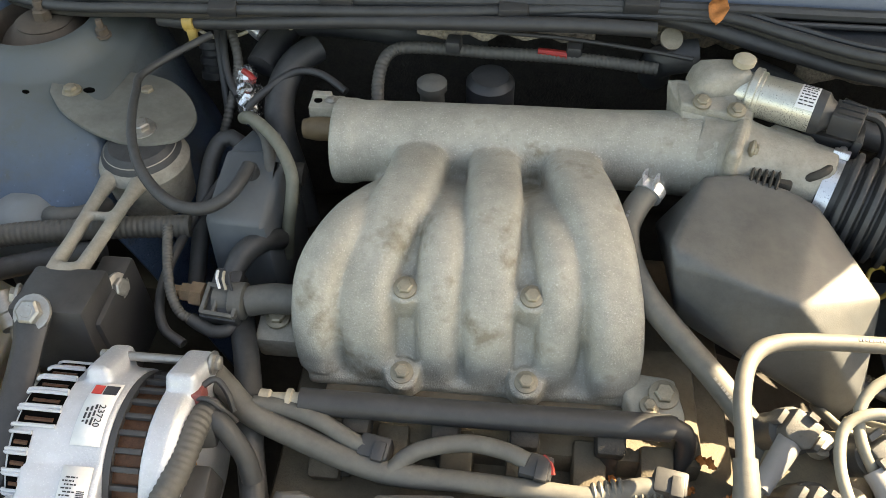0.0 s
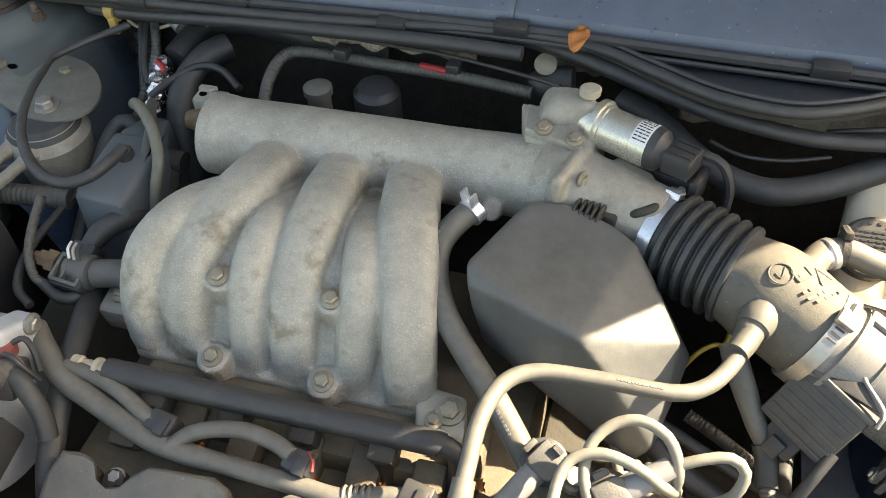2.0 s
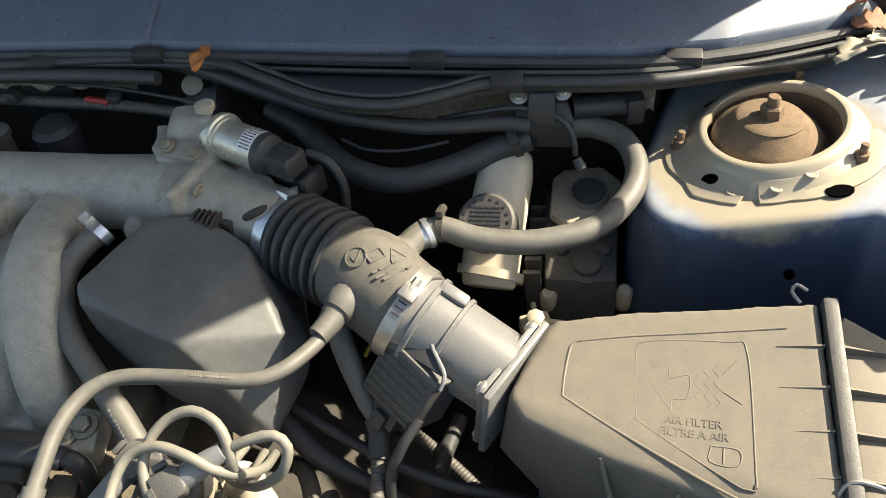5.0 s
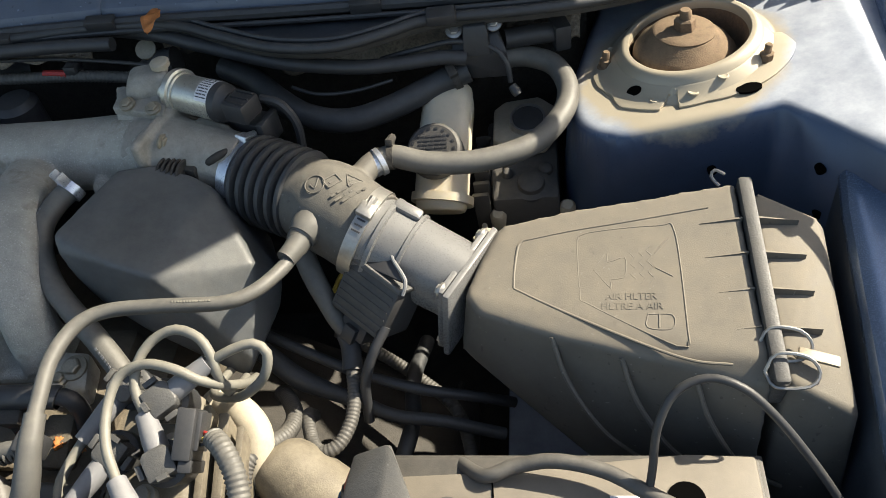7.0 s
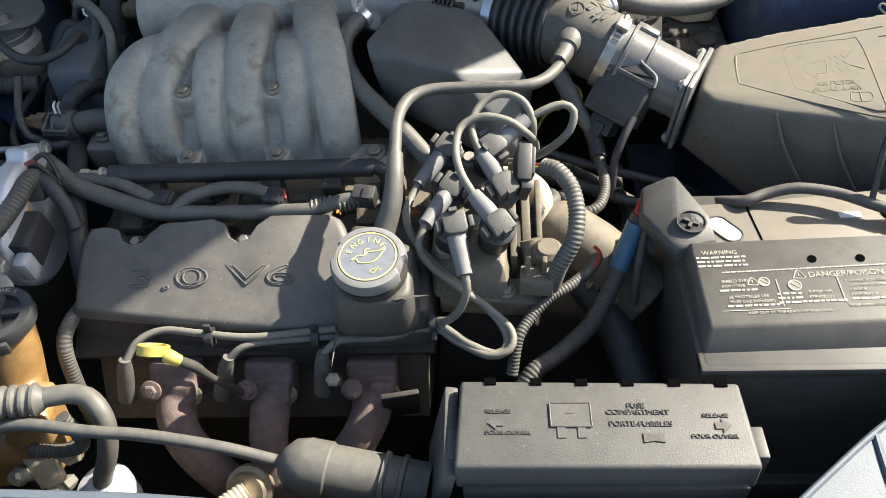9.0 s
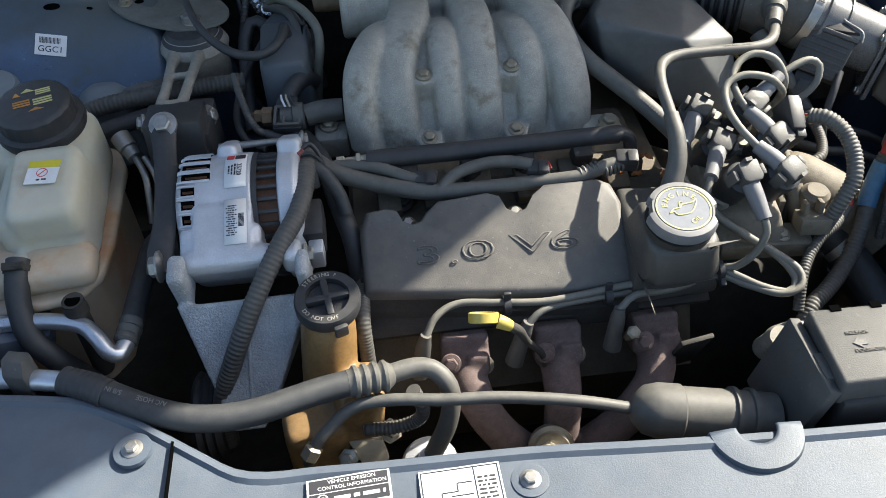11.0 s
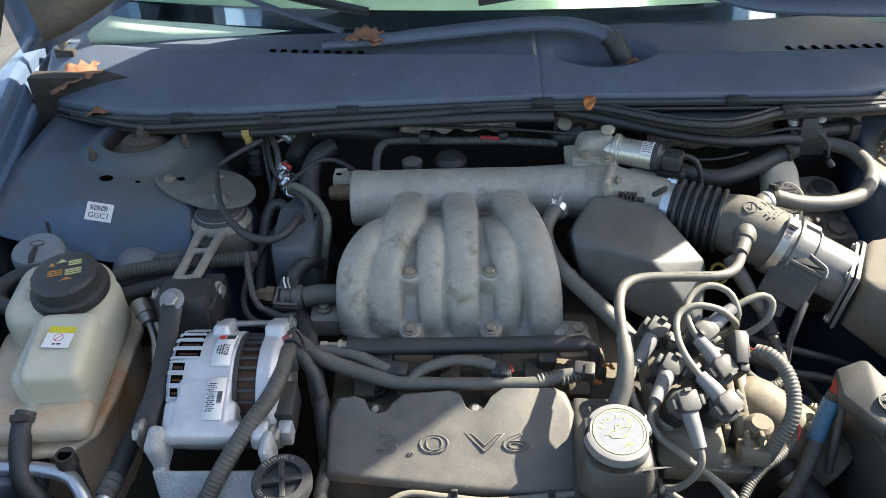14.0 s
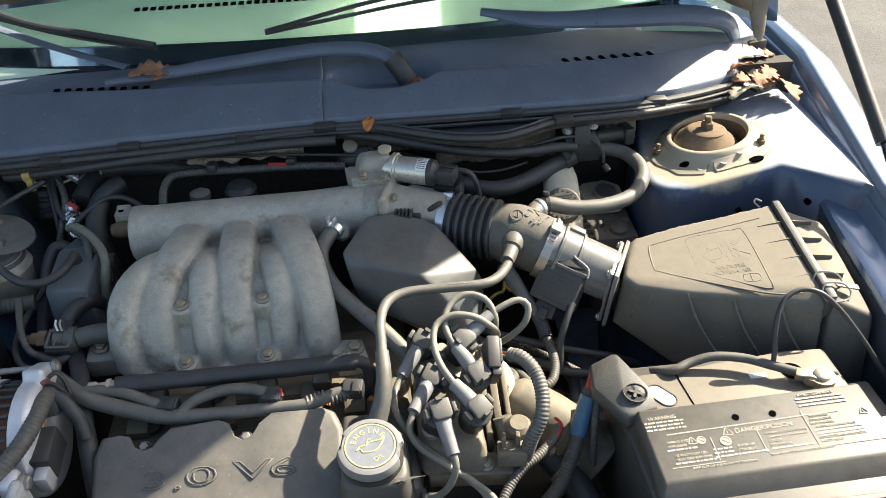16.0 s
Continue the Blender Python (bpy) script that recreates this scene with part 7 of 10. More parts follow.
hull(bm, [(0.228, 0.228, 0.744), (0.335, 0.218, 0.744), (0.230, 0.196, 0.738), (0.332, 0.188, 0.738), (0.228, 0.228, 0.72), (0.335, 0.218, 0.72), (0.230, 0.198, 0.715), (0.332, 0.190, 0.715)], 0.003)
part("foot", bm, TAN, coil)
bolt(coil, (0.300, 0.203, 0.742), (0, -0.25, 1), 0.0060)
bm = B()
box(bm, (0.330, 0.203, 0.757), (0.034, 0.026, 0.02), (-10, 0, -5), 0.002)
box(bm, (0.321, 0.21, 0.772), (0.005, 0.012, 0.016), (-10, 0, -5), 0.001)
box(bm, (0.338, 0.21, 0.772), (0.005, 0.012, 0.016), (-10, 0, -5), 0.001)
part("suppressor", bm, TAN, coil)


def boot(tower_at, tip, ring=True):
    """One tower with its clip and the angled boot that leads to tip."""
    p = Vector(tower_at)
    bm = B()
    lathe(bm, p - U * 0.045, U, [(0, 0.0165), (0.025, 0.0165), (0.03, 0.0185), (0.04, 0.0185), (0.043, 0.014)], 24)
    part("tower", bm, BLACK, coil)
    q = Vector(tip)
    d = (q - p).normalized()
    side = d.cross(U).normalized()
    bm = B()
    m = flat(p + U * 0.004, U, d)
    slab(bm, [(-0.012, -0.012), (0.008, -0.012), (0.012, -0.008), (0.012, 0.008), (0.008, 0.012), (-0.012, 0.012)], -0.012, 0.010, m, 0.002)
    slab(bm, [(-0.014, -0.004), (-0.010, -0.004), (-0.010, 0.004), (-0.014, 0.004)], -0.014, 0.014, m)
    for s in (-1, 1):
        slab(bm, [(-0.006, s * 0.0165 - 0.0025), (0.006, s * 0.0165 - 0.0025), (0.006, s * 0.0165 + 0.0025), (-0.006, s * 0.0165 + 0.0025)], -0.014, 0.006, m, 0.001)
    part("clip", bm, FUSE, coil)
    bm = B()
    tube(bm, [p + U * 0.001 + d * 0.006, p + U * 0.002 + d * 0.02, q], 0.009, 16, 0.006, rs=[0.0098, 0.0095, 0.0078])
    part("boot", bm, BOOT, coil, "smooth grey boot")
    return q


B1 = boot((0.238, 0.345, 0.818), (0.208, 0.300, 0.806))
B2 = boot((0.244, 0.286, 0.812), (0.218, 0.238, 0.806))
B3 = boot((0.248, 0.222, 0.818), (0.258, 0.180, 0.792))
B4 = boot((0.292, 0.219, 0.820), (0.268, 0.250, 0.834))
B5 = boot((0.298, 0.268, 0.828), (0.277, 0.303, 0.842))
B6 = boot((0.288, 0.318, 0.840), (0.325, 0.341, 0.858))
# plug of the coil pack
bm = B()
box(bm, (0.318, 0.287, 0.838), (0.015, 0.040, 0.034), (28, 8, 0), 0.002)
box(bm, (0.319, 0.268, 0.823), (0.011, 0.010, 0.036), (28, 8, 0), 0.0015)
box(bm, (0.327, 0.290, 0.838), (0.005, 0.030, 0.026), (28, 8, 0), 0.001)
cn = solo("coil_connector", bm, BLACK, "black connector clipped on the coil pack", "connector")

WR = 0.0042
K = "grey ignition cable clipped along the valve cover"
GI = "ignition cables"


def cable(pts, label=K, r=WR):
    return hose("ignition_cable", pts, r, WIRE, label, "ignition cable", 12, group=GI)


TIE = Vector((0.222, 0.180, 0.722))
cable([B1, (0.200, 0.285, 0.800), (0.196, 0.262, 0.795), (0.205, 0.240, 0.782), (0.230, 0.215, 0.765), (0.262, 0.195, 0.748), (0.290, 0.172, 0.733), (0.299, 0.152, 0.722), (0.288, 0.142, 0.716), (0.262, 0.152, 0.718), (0.235, 0.172, 0.722), (0.215, 0.184, 0.722), (0.16, 0.182, 0.716), (0.10, 0.178, 0.713), (0.03, 0.172, 0.711), (-0.025, 0.178, 0.711), (-0.068, 0.183, 0.711), (-0.094, 0.172, 0.706), (-0.107, 0.157, 0.692)],
      "long grey ignition cable running past the dipstick")
cable([B2, (0.211, 0.222, 0.793), (0.222, 0.210, 0.775), (0.252, 0.196, 0.755), (0.282, 0.180, 0.740), (0.303, 0.160, 0.730), (0.301, 0.143, 0.722), (0.280, 0.140, 0.716), (0.248, 0.158, 0.716), (0.222, 0.176, 0.716), (0.16, 0.176, 0.708), (0.10, 0.176, 0.704), (0.05, 0.172, 0.704), (0.022, 0.165, 0.704), (0.006, 0.157, 0.694)])
cable([B3, (0.260, 0.172, 0.780), (0.252, 0.168, 0.755), (0.238, 0.172, 0.733), (0.222, 0.180, 0.724), (0.19, 0.176, 0.708), (0.158, 0.172, 0.706), (0.125, 0.165, 0.712), (0.107, 0.157, 0.700)])
cable([B4, (0.255, 0.274, 0.844), (0.250, 0.301, 0.853), (0.256, 0.325, 0.863), (0.278, 0.333, 0.869), (0.304, 0.329, 0.866), (0.319, 0.327, 0.855), (0.332, 0.335, 0.835), (0.335, 0.36, 0.80), (0.32, 0.40, 0.75)], "grey ignition cable arching low between the boots")
cable([B5, (0.268, 0.319, 0.854), (0.268, 0.339, 0.864), (0.280, 0.354, 0.873), (0.299, 0.360, 0.878), (0.319, 0.354, 0.874), (0.329, 0.343, 0.862), (0.331, 0.335, 0.845), (0.326, 0.35, 0.80), (0.31, 0.40, 0.75)], "grey ignition cable in a wide round arch")
cable([B6, (0.346, 0.348, 0.866), (0.363, 0.352, 0.868), (0.374, 0.347, 0.862), (0.370, 0.337, 0.846), (0.354, 0.334, 0.828), (0.332, 0.340, 0.808), (0.30, 0.36, 0.785), (0.29, 0.42, 0.74)], "grey ignition cable bent in a short arch")
for x, z, dx in ((-0.107, 0.695, -0.011), (0.006, 0.697, -0.017), (0.107, 0.703, -0.006)):
    bm = B()
    tube(bm, [(x, 0.157, z), (x + dx * 0.4, 0.153, z - 0.018), (x + dx, 0.146, z - 0.054)], 0.009, 16, rs=[0.0062, 0.0088, 0.0105])
    solo("plug_boot", bm, HOSE, "grimy rubber spark plug boot", "spark plug boot", group="spark plug boots")
tie = B()
lathe(tie, TIE, (1, 0.1, 0), [(-0.003, 0.0105), (-0.003, 0.0125), (0.003, 0.0125), (0.003, 0.0105)], 16)
box(tie, TIE + Vector((0.002, -0.012, -0.006)), (0.006, 0.012, 0.006), (30, 0, 0), 0.001)
solo("cable_tie", tie, BLACK, "dark clip holding the ignition cables", "cable clip", group="cable clips")
for x, z in ((-0.015, 0.712), (0.098, 0.709)):
    bm = B()
    lathe(bm, (x, 0.1755, z - 0.004), (1, 0, 0), [(-0.004, 0.0085), (-0.004, 0.0108), (0.004, 0.0108), (0.004, 0.0085)], 16)
    box(bm, (x, 0.175, z + 0.010), (0.008, 0.004, 0.012), bevel=0.001)
    solo("cable_tie", bm, BLACK, "dark clip holding the ignition cables", "cable clip", group="cable clips")

for k, (mat, nm) in enumerate(((RED, "red"), (YELLOW, "yellow"), (BLACK, "black"))):
    bm = B()
    tube(bm, [(0.325, 0.290 - 0.006 * k, 0.836), (0.332, 0.287 - 0.005 * k, 0.841), (0.342, 0.282 - 0.002 * k, 0.842)], 0.0016, 8, 0.003)
    part("wire", bm, mat, cn, nm + " wire into the loom")
hose("coil_loom", [(0.340, 0.282, 0.842), (0.352, 0.270, 0.846), (0.364, 0.252, 0.840), (0.369, 0.230, 0.826), (0.365, 0.210, 0.808), (0.352, 0.200, 0.782), (0.345, 0.20, 0.75)], 0.0088, HOSE, "tan dusty corrugated loom at the coil pack", "cable loom", ribs=(0.0042, 0.0014))
hose("starter_cable", [(0.441, 0.268, 0.786), (0.434, 0.262, 0.765), (0.424, 0.248, 0.742), (0.411, 0.225, 0.721), (0.390, 0.198, 0.695), (0.356, 0.168, 0.684), (0.325, 0.145, 0.68), (0.305, 0.12, 0.66)], 0.0098, LOOM, "black corrugated battery cable", "cable loom", ribs=(0.0045, 0.0012))
bm = B()
tube(bm, [(0.438, 0.265, 0.778), (0.432, 0.259, 0.760), (0.425, 0.250, 0.744), (0.419, 0.240, 0.733)], 0.0108, 16)
solo("blue_cable_sleeve", bm, BLUETAPE, "worn blue plastic sleeve on the battery cable", "cable sleeve")
bm = B()
tube(bm, [(0.447, 0.276, 0.797), (0.443, 0.270, 0.79), (0.440, 0.267, 0.782)], 0.0085, 14)
solo("red_cable_end", bm, RED, "red insulated end of the positive cable", "cable")
hose("positive_loom", [(0.449, 0.262, 0.79), (0.443, 0.248, 0.77), (0.438, 0.232, 0.74), (0.436, 0.22, 0.70)], 0.0048, LOOM, "thin corrugated loom below the positive pole", "cable loom", ribs=(0.0034, 0.0009))
hose("sensor_loom", [(0.398, 0.250, 0.742), (0.388, 0.232, 0.742), (0.365, 0.210, 0.741), (0.342, 0.195, 0.738), (0.324, 0.178, 0.73), (0.310, 0.158, 0.72), (0.303, 0.135, 0.69)], 0.0062, LOOM, "dusty corrugated sensor loom", "cable loom", ribs=(0.0036, 0.001))
bm = B()
tube(bm, [(0.396, 0.262, 0.745), (0.40, 0.248, 0.748), (0.392, 0.232, 0.745), (0.376, 0.224, 0.74)], 0.0022, 8)
solo("red_wire", bm, RED, "loose red wire beside the loom", "wire")

# ---- hoses and pipes over the engine ----
h_b = hose("breather_hose", h_b_at := [(0.371, 0.462, 0.852), (0.362, 0.440, 0.854), (0.345, 0.415, 0.857), (0.32, 0.402, 0.859), (0.264, 0.398, 0.862), (0.22, 0.392, 0.864), (0.198, 0.376, 0.864), (0.188, 0.345, 0.861), (0.187, 0.310, 0.852), (0.187, 0.285, 0.844)],
     0.0066, HOSE, "grey breather hose arching from the elbow to the oil filler", step=0.004)
bm = B()
tube(bm, [(0.187, 0.300, 0.849), (0.187, 0.275, 0.838), (0.184, 0.255, 0.820), (0.176, 0.240, 0.800), (0.168, 0.225, 0.785)], 0.0105, 16, rs=[0.0085, 0.0095, 0.0105, 0.0115, 0.0125])
solo("breather_elbow", bm, HOSE, "thicker moulded rubber end of the breather hose", "hose")
bm = B()
tube(bm, [(0.386, 0.500, 0.858), (0.381, 0.488, 0.859), (0.377, 0.478, 0.858), (0.3765, 0.477, 0.858), (0.372, 0.466, 0.856), (0.366, 0.454, 0.855)], 0.0085, 18, 0.003, rs=[0.019, 0.0165, 0.0135, 0.0105, 0.0102, 0.0095])
solo("breather_sleeve", bm, HOSE, "grey rubber sleeve where the breather hose meets the elbow", "hose fitting")
h_c = hose("coolant_hose", h_c_at := [(0.134, 0.545, 0.872), (0.122, 0.530, 0.868), (0.112, 0.505, 0.860), (0.116, 0.478, 0.848), (0.132, 0.450, 0.834), (0.158, 0.425, 0.818), (0.185, 0.402, 0.802), (0.210, 0.378, 0.785), (0.232, 0.355, 0.765), (0.25, 0.33, 0.73)],
     0.0112, HOSE, "dusty rubber hose from the manifold down to the engine", step=0.005)
sc = thing("spring_clamp", "bright spring clamp with two ears on the hose", "hose clamp", (0.137, 0.548, 0.87))
bm = B()
CA = Vector((0.45, 0.75, 0.2)).normalized()
lathe(bm, (0.132, 0.543, 0.871), CA, [(-0.005, 0.0115), (-0.005, 0.0132), (0.005, 0.0132), (0.005, 0.0115)], 24)
part("band", bm, PIPE, sc)
for a, t_ in ((115, 25), (60, -30)):
    x, y, z = basis(CA)
    q = x * math.cos(radians(a)) + y * math.sin(radians(a))
    bm = B()
    slab(bm, [(-0.005, -0.001), (0.005, -0.001), (0.0035, 0.001), (-0.0035, 0.001)], -0.001, 0.015, flat(Vector((0.132, 0.543, 0.871)) + q * 0.012, (q + x * math.sin(radians(t_))).normalized(), CA), 0.0004)
    part("ear", bm, PIPE, sc)

h_v = hose("brake_booster_hose", [(0.437, 0.580, 0.858), (0.452, 0.582, 0.860), (0.485, 0.578, 0.853), (0.534, 0.583, 0.848), (0.585, 0.606, 0.846), (0.616, 0.645, 0.850), (0.624, 0.685, 0.854), (0.610, 0.722, 0.858), (0.580, 0.735, 0.862), (0.555, 0.728, 0.866)],
     0.0115, HOSE, "thick grey vacuum hose curving past the strut tower", step=0.005)
bm = B()
lathe(bm, (0.430, 0.572, 0.857), (0.75, 0.5, 0.1), [(0, 0.0125), (0.006, 0.0125), (0.007, 0.0145), (0.012, 0.0145)], 18)
solo("hose_nipple", bm, PIPE, "bright metal nipple on the elbow", "hose fitting")
h_p = hose("purge_hose", [(0.520, 0.708, 0.868), (0.49, 0.700, 0.860), (0.441, 0.676, 0.850), (0.392, 0.660, 0.846), (0.345, 0.668, 0.850), (0.31, 0.69, 0.858), (0.28, 0.715, 0.866), (0.24, 0.74, 0.87)],
     0.0135, RUBBER, "thick black hose along the bulkhead", step=0.006)
sol = thing("purge_valve", "dark plastic purge valve on the bulkhead", "valve", (0.54, 0.71, 0.86))
bm = B()
hull(bm, [(0.505, 0.716, 0.905), (0.553, 0.716, 0.907), (0.563, 0.704, 0.890), (0.506, 0.700, 0.888), (0.506, 0.704, 0.858), (0.563, 0.705, 0.858), (0.506, 0.728, 0.858), (0.560, 0.728, 0.858), (0.553, 0.728, 0.907), (0.505, 0.728, 0.905)], 0.002)
part("body", bm, BLACK, sol)
bm = B()
hull(bm, [(0.519, 0.706, 0.921), (0.543, 0.706, 0.922), (0.517, 0.698, 0.890), (0.546, 0.698, 0.891), (0.519, 0.722, 0.921), (0.543, 0.722, 0.922), (0.517, 0.72, 0.888), (0.546, 0.72, 0.888)], 0.002)
part("cover", bm, BLACK, sol)
bm = B()
tube(bm, [(0.558, 0.73, 0.888), (0.59, 0.742, 0.884), (0.612, 0.75, 0.88)], 0.011, 14)
box(bm, (0.618, 0.752, 0.878), (0.018, 0.03, 0.03), (0, 0, 15), 0.003)
part("port", bm, BLACK, sol)
bm = B()
box(bm, (0.536, 0.744, 0.912), (0.03, 0.012, 0.035), (0, 0, 12), 0.002)
part("bracket", bm, BLACK, sol)
bolt(sol, (0.509, 0.716, 0.912), (0, -0.6, 0.8), 0.006, STEEL)
bolt(sol, (0.550, 0.717, 0.917), (0, -0.6, 0.8), 0.006, STEEL)
hose("bulkhead_pipe", [(0.520, 0.700, 0.888), (0.494, 0.698, 0.892), (0.45, 0.690, 0.893), (0.411, 0.684, 0.896), (0.36, 0.684, 0.902), (0.318, 0.688, 0.908), (0.24, 0.712, 0.916), (0.18, 0.735, 0.920), (0.10, 0.755, 0.922)], 0.0078, BLACK, "black pipe along the bulkhead", step=0.008)
hose("bulkhead_wire", [(0.565, 0.690, 0.862), (0.562, 0.694, 0.882), (0.548, 0.702, 0.897), (0.51, 0.706, 0.905), (0.47, 0.704, 0.900), (0.43, 0.70, 0.893)], 0.0028, BLACK, "thin black wire arched over the pipe", "wire")
bm = B()
lathe(bm, (0.566, 0.689, 0.858), (0.5, -0.5, -0.6), [(0, 0.0045), (0.008, 0.0055), (0.012, 0.0045)], 12)
solo("wire_end_cap", bm, BLACK, "small rubber end cap on the wire", "cap")
hose("heater_wire", [(0.44, 0.692, 0.872), (0.40, 0.682, 0.868), (0.36, 0.68, 0.868), (0.33, 0.69, 0.872)], 0.002, BLACK, "thin sagging black wire", "wire")

print_along(h_c, h_c_at, 0.0113, 0.12, 0.30, CAPGREY, (-0.3, -0.4, 0.8), 0.0024, seed=5)
print_along(h_c, h_c_at, 0.0113, 0.62, 0.74, CAPGREY, (-0.3, -0.4, 0.8), 0.0024, seed=6)
print_along(h_b, h_b_at, 0.0067, 0.30, 0.42, WIRE, (0, -0.2, 1), 0.002, 0.001, seed=8)
clamp(h_p, (0.505, 0.704, 0.864), (1, 0.3, 0.3), 0.0138, 0.008, DARK, (0, -0.5, 0.8), "clip_band")
clamp(h_v, (0.449, 0.582, 0.860), (1, 0, 0), 0.0117, 0.006, DARK, (0, 0.4, 0.8), "clip_band")
# brake fluid reservoir and master cylinder
brk = thing("brake_reservoir", "ivory brake fluid reservoir with dusty grey screw cap", "fluid reservoir", (0.51, 0.64, 0.72))
bm = B()
tube(bm, [(0.497, 0.712, 0.840), (0.495, 0.685, 0.830), (0.491, 0.645, 0.808), (0.488, 0.608, 0.782), (0.487, 0.592, 0.770)], 0.030, 32, 0.006, rs=[0.025, 0.0285, 0.029, 0.029, 0.026], flat=0.8, sq=0.8)
part("tank", bm, IVORY, brk, vox=0.0024, smooth=8)
bm = B()
tube(bm, [(0.489, 0.606, 0.781), (0.488, 0.599, 0.776)], 0.033, 32, 0.004, flat=0.86, sq=0.8)
part("seam_rim", bm, IVORY, brk)
RA = Vector((-0.1, -0.55, 0.83)).normalized()
RC = Vector((0.484, 0.622, 0.832))
bm = B()
lathe(bm, RC - RA * 0.02, RA, [(0, 0.029), (0.014, 0.0295), (0.020, 0.0285), (0.022, 0.026), (0.022, 0.001)], 36)
bc = part("cap", bm, DUSTY, brk, "dusty grey cap with raised dark print")
M = flat(RC + RA * 0.0022, RA, (1, 0, 0))
bm = B()
bars(bm, M @ pose(0, 0.013, 0), 7, 0.030, 0.0042, 0.0020, 31, 0.0005)
part("cap_print", bm, BLACK, bc)
for i in range(18):
    a = 20 * i
    bm = B()
    slab(bm, [(-0.0012, -0.0015), (0.0012, -0.0015), (0.0012, 0.0015), (-0.0012, 0.0015)], 0, 0.0005, M @ pose(0.0225 * math.cos(radians(a)), 0.0225 * math.sin(radians(a)), 0, 0, 0, a))
    part("cap_mark", bm, BLACK, bc)
mc = thing("brake_unit", "grimy brake hydraulic unit with round cap", "brake unit", (0.58, 0.69, 0.62))
bm = B()
hull(bm, [(0.531, 0.735, 0.775), (0.612, 0.748, 0.775), (0.540, 0.612, 0.765), (0.612, 0.615, 0.765), (0.535, 0.735, 0.62), (0.612, 0.745, 0.62), (0.545, 0.6, 0.62), (0.615, 0.605, 0.62)], 0.006, 2)
part("body", bm, DUSTY, mc)
bm = B()
slab(bm, [(0.540, 0.742), (0.552, 0.757), (0.592, 0.764), (0.613, 0.742), (0.611, 0.700), (0.598, 0.676), (0.560, 0.672), (0.540, 0.690)], 0.774, 0.786, None, 0.003)
part("top_plate", bm, CREAM, mc, "dusty tan top plate")
bm = B()
lathe(bm, (0.580, 0.714, 0.785), (-0.03, -0.22, 0.97), [(0, 0.0215), (0.010, 0.0205), (0.0125, 0.0200), (0.0125, 0.0178), (0.009, 0.0174)], 36)
part("collar", bm, STEEL, mc, "worn bright collar")
bm = B()
lathe(bm, (0.580, 0.714, 0.790), (-0.03, -0.22, 0.97), [(0.0, 0.0176), (0.0055, 0.0172), (0.0065, 0.014), (0.0055, 0.001)], 32)
part("round_cap", bm, BLACK, mc)
for x, y, r in ((0.582, 0.634, 0.019), (0.598, 0.655, 0.010), (0.556, 0.650, 0.008)):
    bm = B()
    lathe(bm, (x, y, 0.764), (0, -0.25, 0.97), [(-0.004, r * 1.15), (0.004, r * 1.12), (0.005, r * 0.8), (0.010, r * 0.72), (0.012, r * 0.5), (0.0125, r * 0.1)], 28)
    part("plug", bm, DUSTY, mc)
for k in range(6):
    y = 0.615 + 0.019 * k
    bm = B()
    box(bm, (0.531, y, 0.725), (0.018, 0.006, 0.095), (0, -4, 0), 0.0015)
    part("fin", bm, DUSTY, mc)
for i, (x, y) in enumerate(((0.54, 0.68), (0.545, 0.61), (0.62, 0.62))):
    bm = B()
    lathe(bm, (x, y, 0.745), (0, -0.3, 1), [(-0.03, 0.009), (0, 0.009), (0.004, 0.006)], 12)
    part("union", bm, CREAM, mc)
for i, pts in enumerate((((0.535, 0.585, 0.73), (0.55, 0.575, 0.745), (0.572, 0.572, 0.745), (0.585, 0.585, 0.72)), ((0.53, 0.60, 0.74), (0.54, 0.56, 0.75), (0.56, 0.54, 0.74), (0.58, 0.55, 0.70)))):
    hose("brake_pipe", pts, 0.003, CREAM, "thin pale brake pipe with unions", "pipe", 8, group="brake pipes")
bm = B()
box(bm, (0.535, 0.575, 0.735), (0.03, 0.022, 0.02), (0, 0, 20), 0.003)
lathe(bm, (0.535, 0.575, 0.742), (0, -0.2, 1), [(0, 0.009), (0.012, 0.009), (0.014, 0.006)], 8)
solo("brake_union_block", bm, CREAM, "pale plated brake union block", "pipe fitting")

# hoses and leads in the shade between the coil pack and the air box
lead = thing("sensor_lead", "dusty lead looping below the elbow, taped and corrugated", "cable loom", (0.41, 0.40, 0.74))
bm = B()
tube(bm, [(0.368, 0.490, 0.822), (0.374, 0.478, 0.814), (0.381, 0.467, 0.805), (0.396, 0.446, 0.785), (0.409, 0.431, 0.769)], 0.010, 16, 0.004, rs=[0.0105, 0.0108, 0.0105, 0.0092, 0.0075])
part("sleeve", bm, HOSE, lead, "pale dusty rubber sleeve")
bm = B()
tube(bm, [(0.407, 0.433, 0.771), (0.411, 0.424, 0.764), (0.413, 0.413, 0.758), (0.414, 0.402, 0.754)], 0.0098, 14, 0.003)
part("tape", bm, BLACK, lead, "shiny black tape")
bm = B()
tube(bm, [(0.405, 0.424, 0.768), (0.398, 0.440, 0.779), (0.384, 0.457, 0.797), (0.374, 0.470, 0.806)], 0.0018, 8, 0.004)
part("wire", bm, BLACK, lead)
part("corrugated_end", tube(B(), [(0.414, 0.404, 0.755), (0.418, 0.379, 0.748), (0.417, 0.356, 0.742), (0.408, 0.335, 0.738), (0.393, 0.329, 0.735), (0.380, 0.343, 0.730), (0.368, 0.375, 0.720), (0.36, 0.40, 0.68)], 0.0066, 14, 0.006, (0.0036, 0.0008)), LOOM, lead, "dusty corrugated tube")
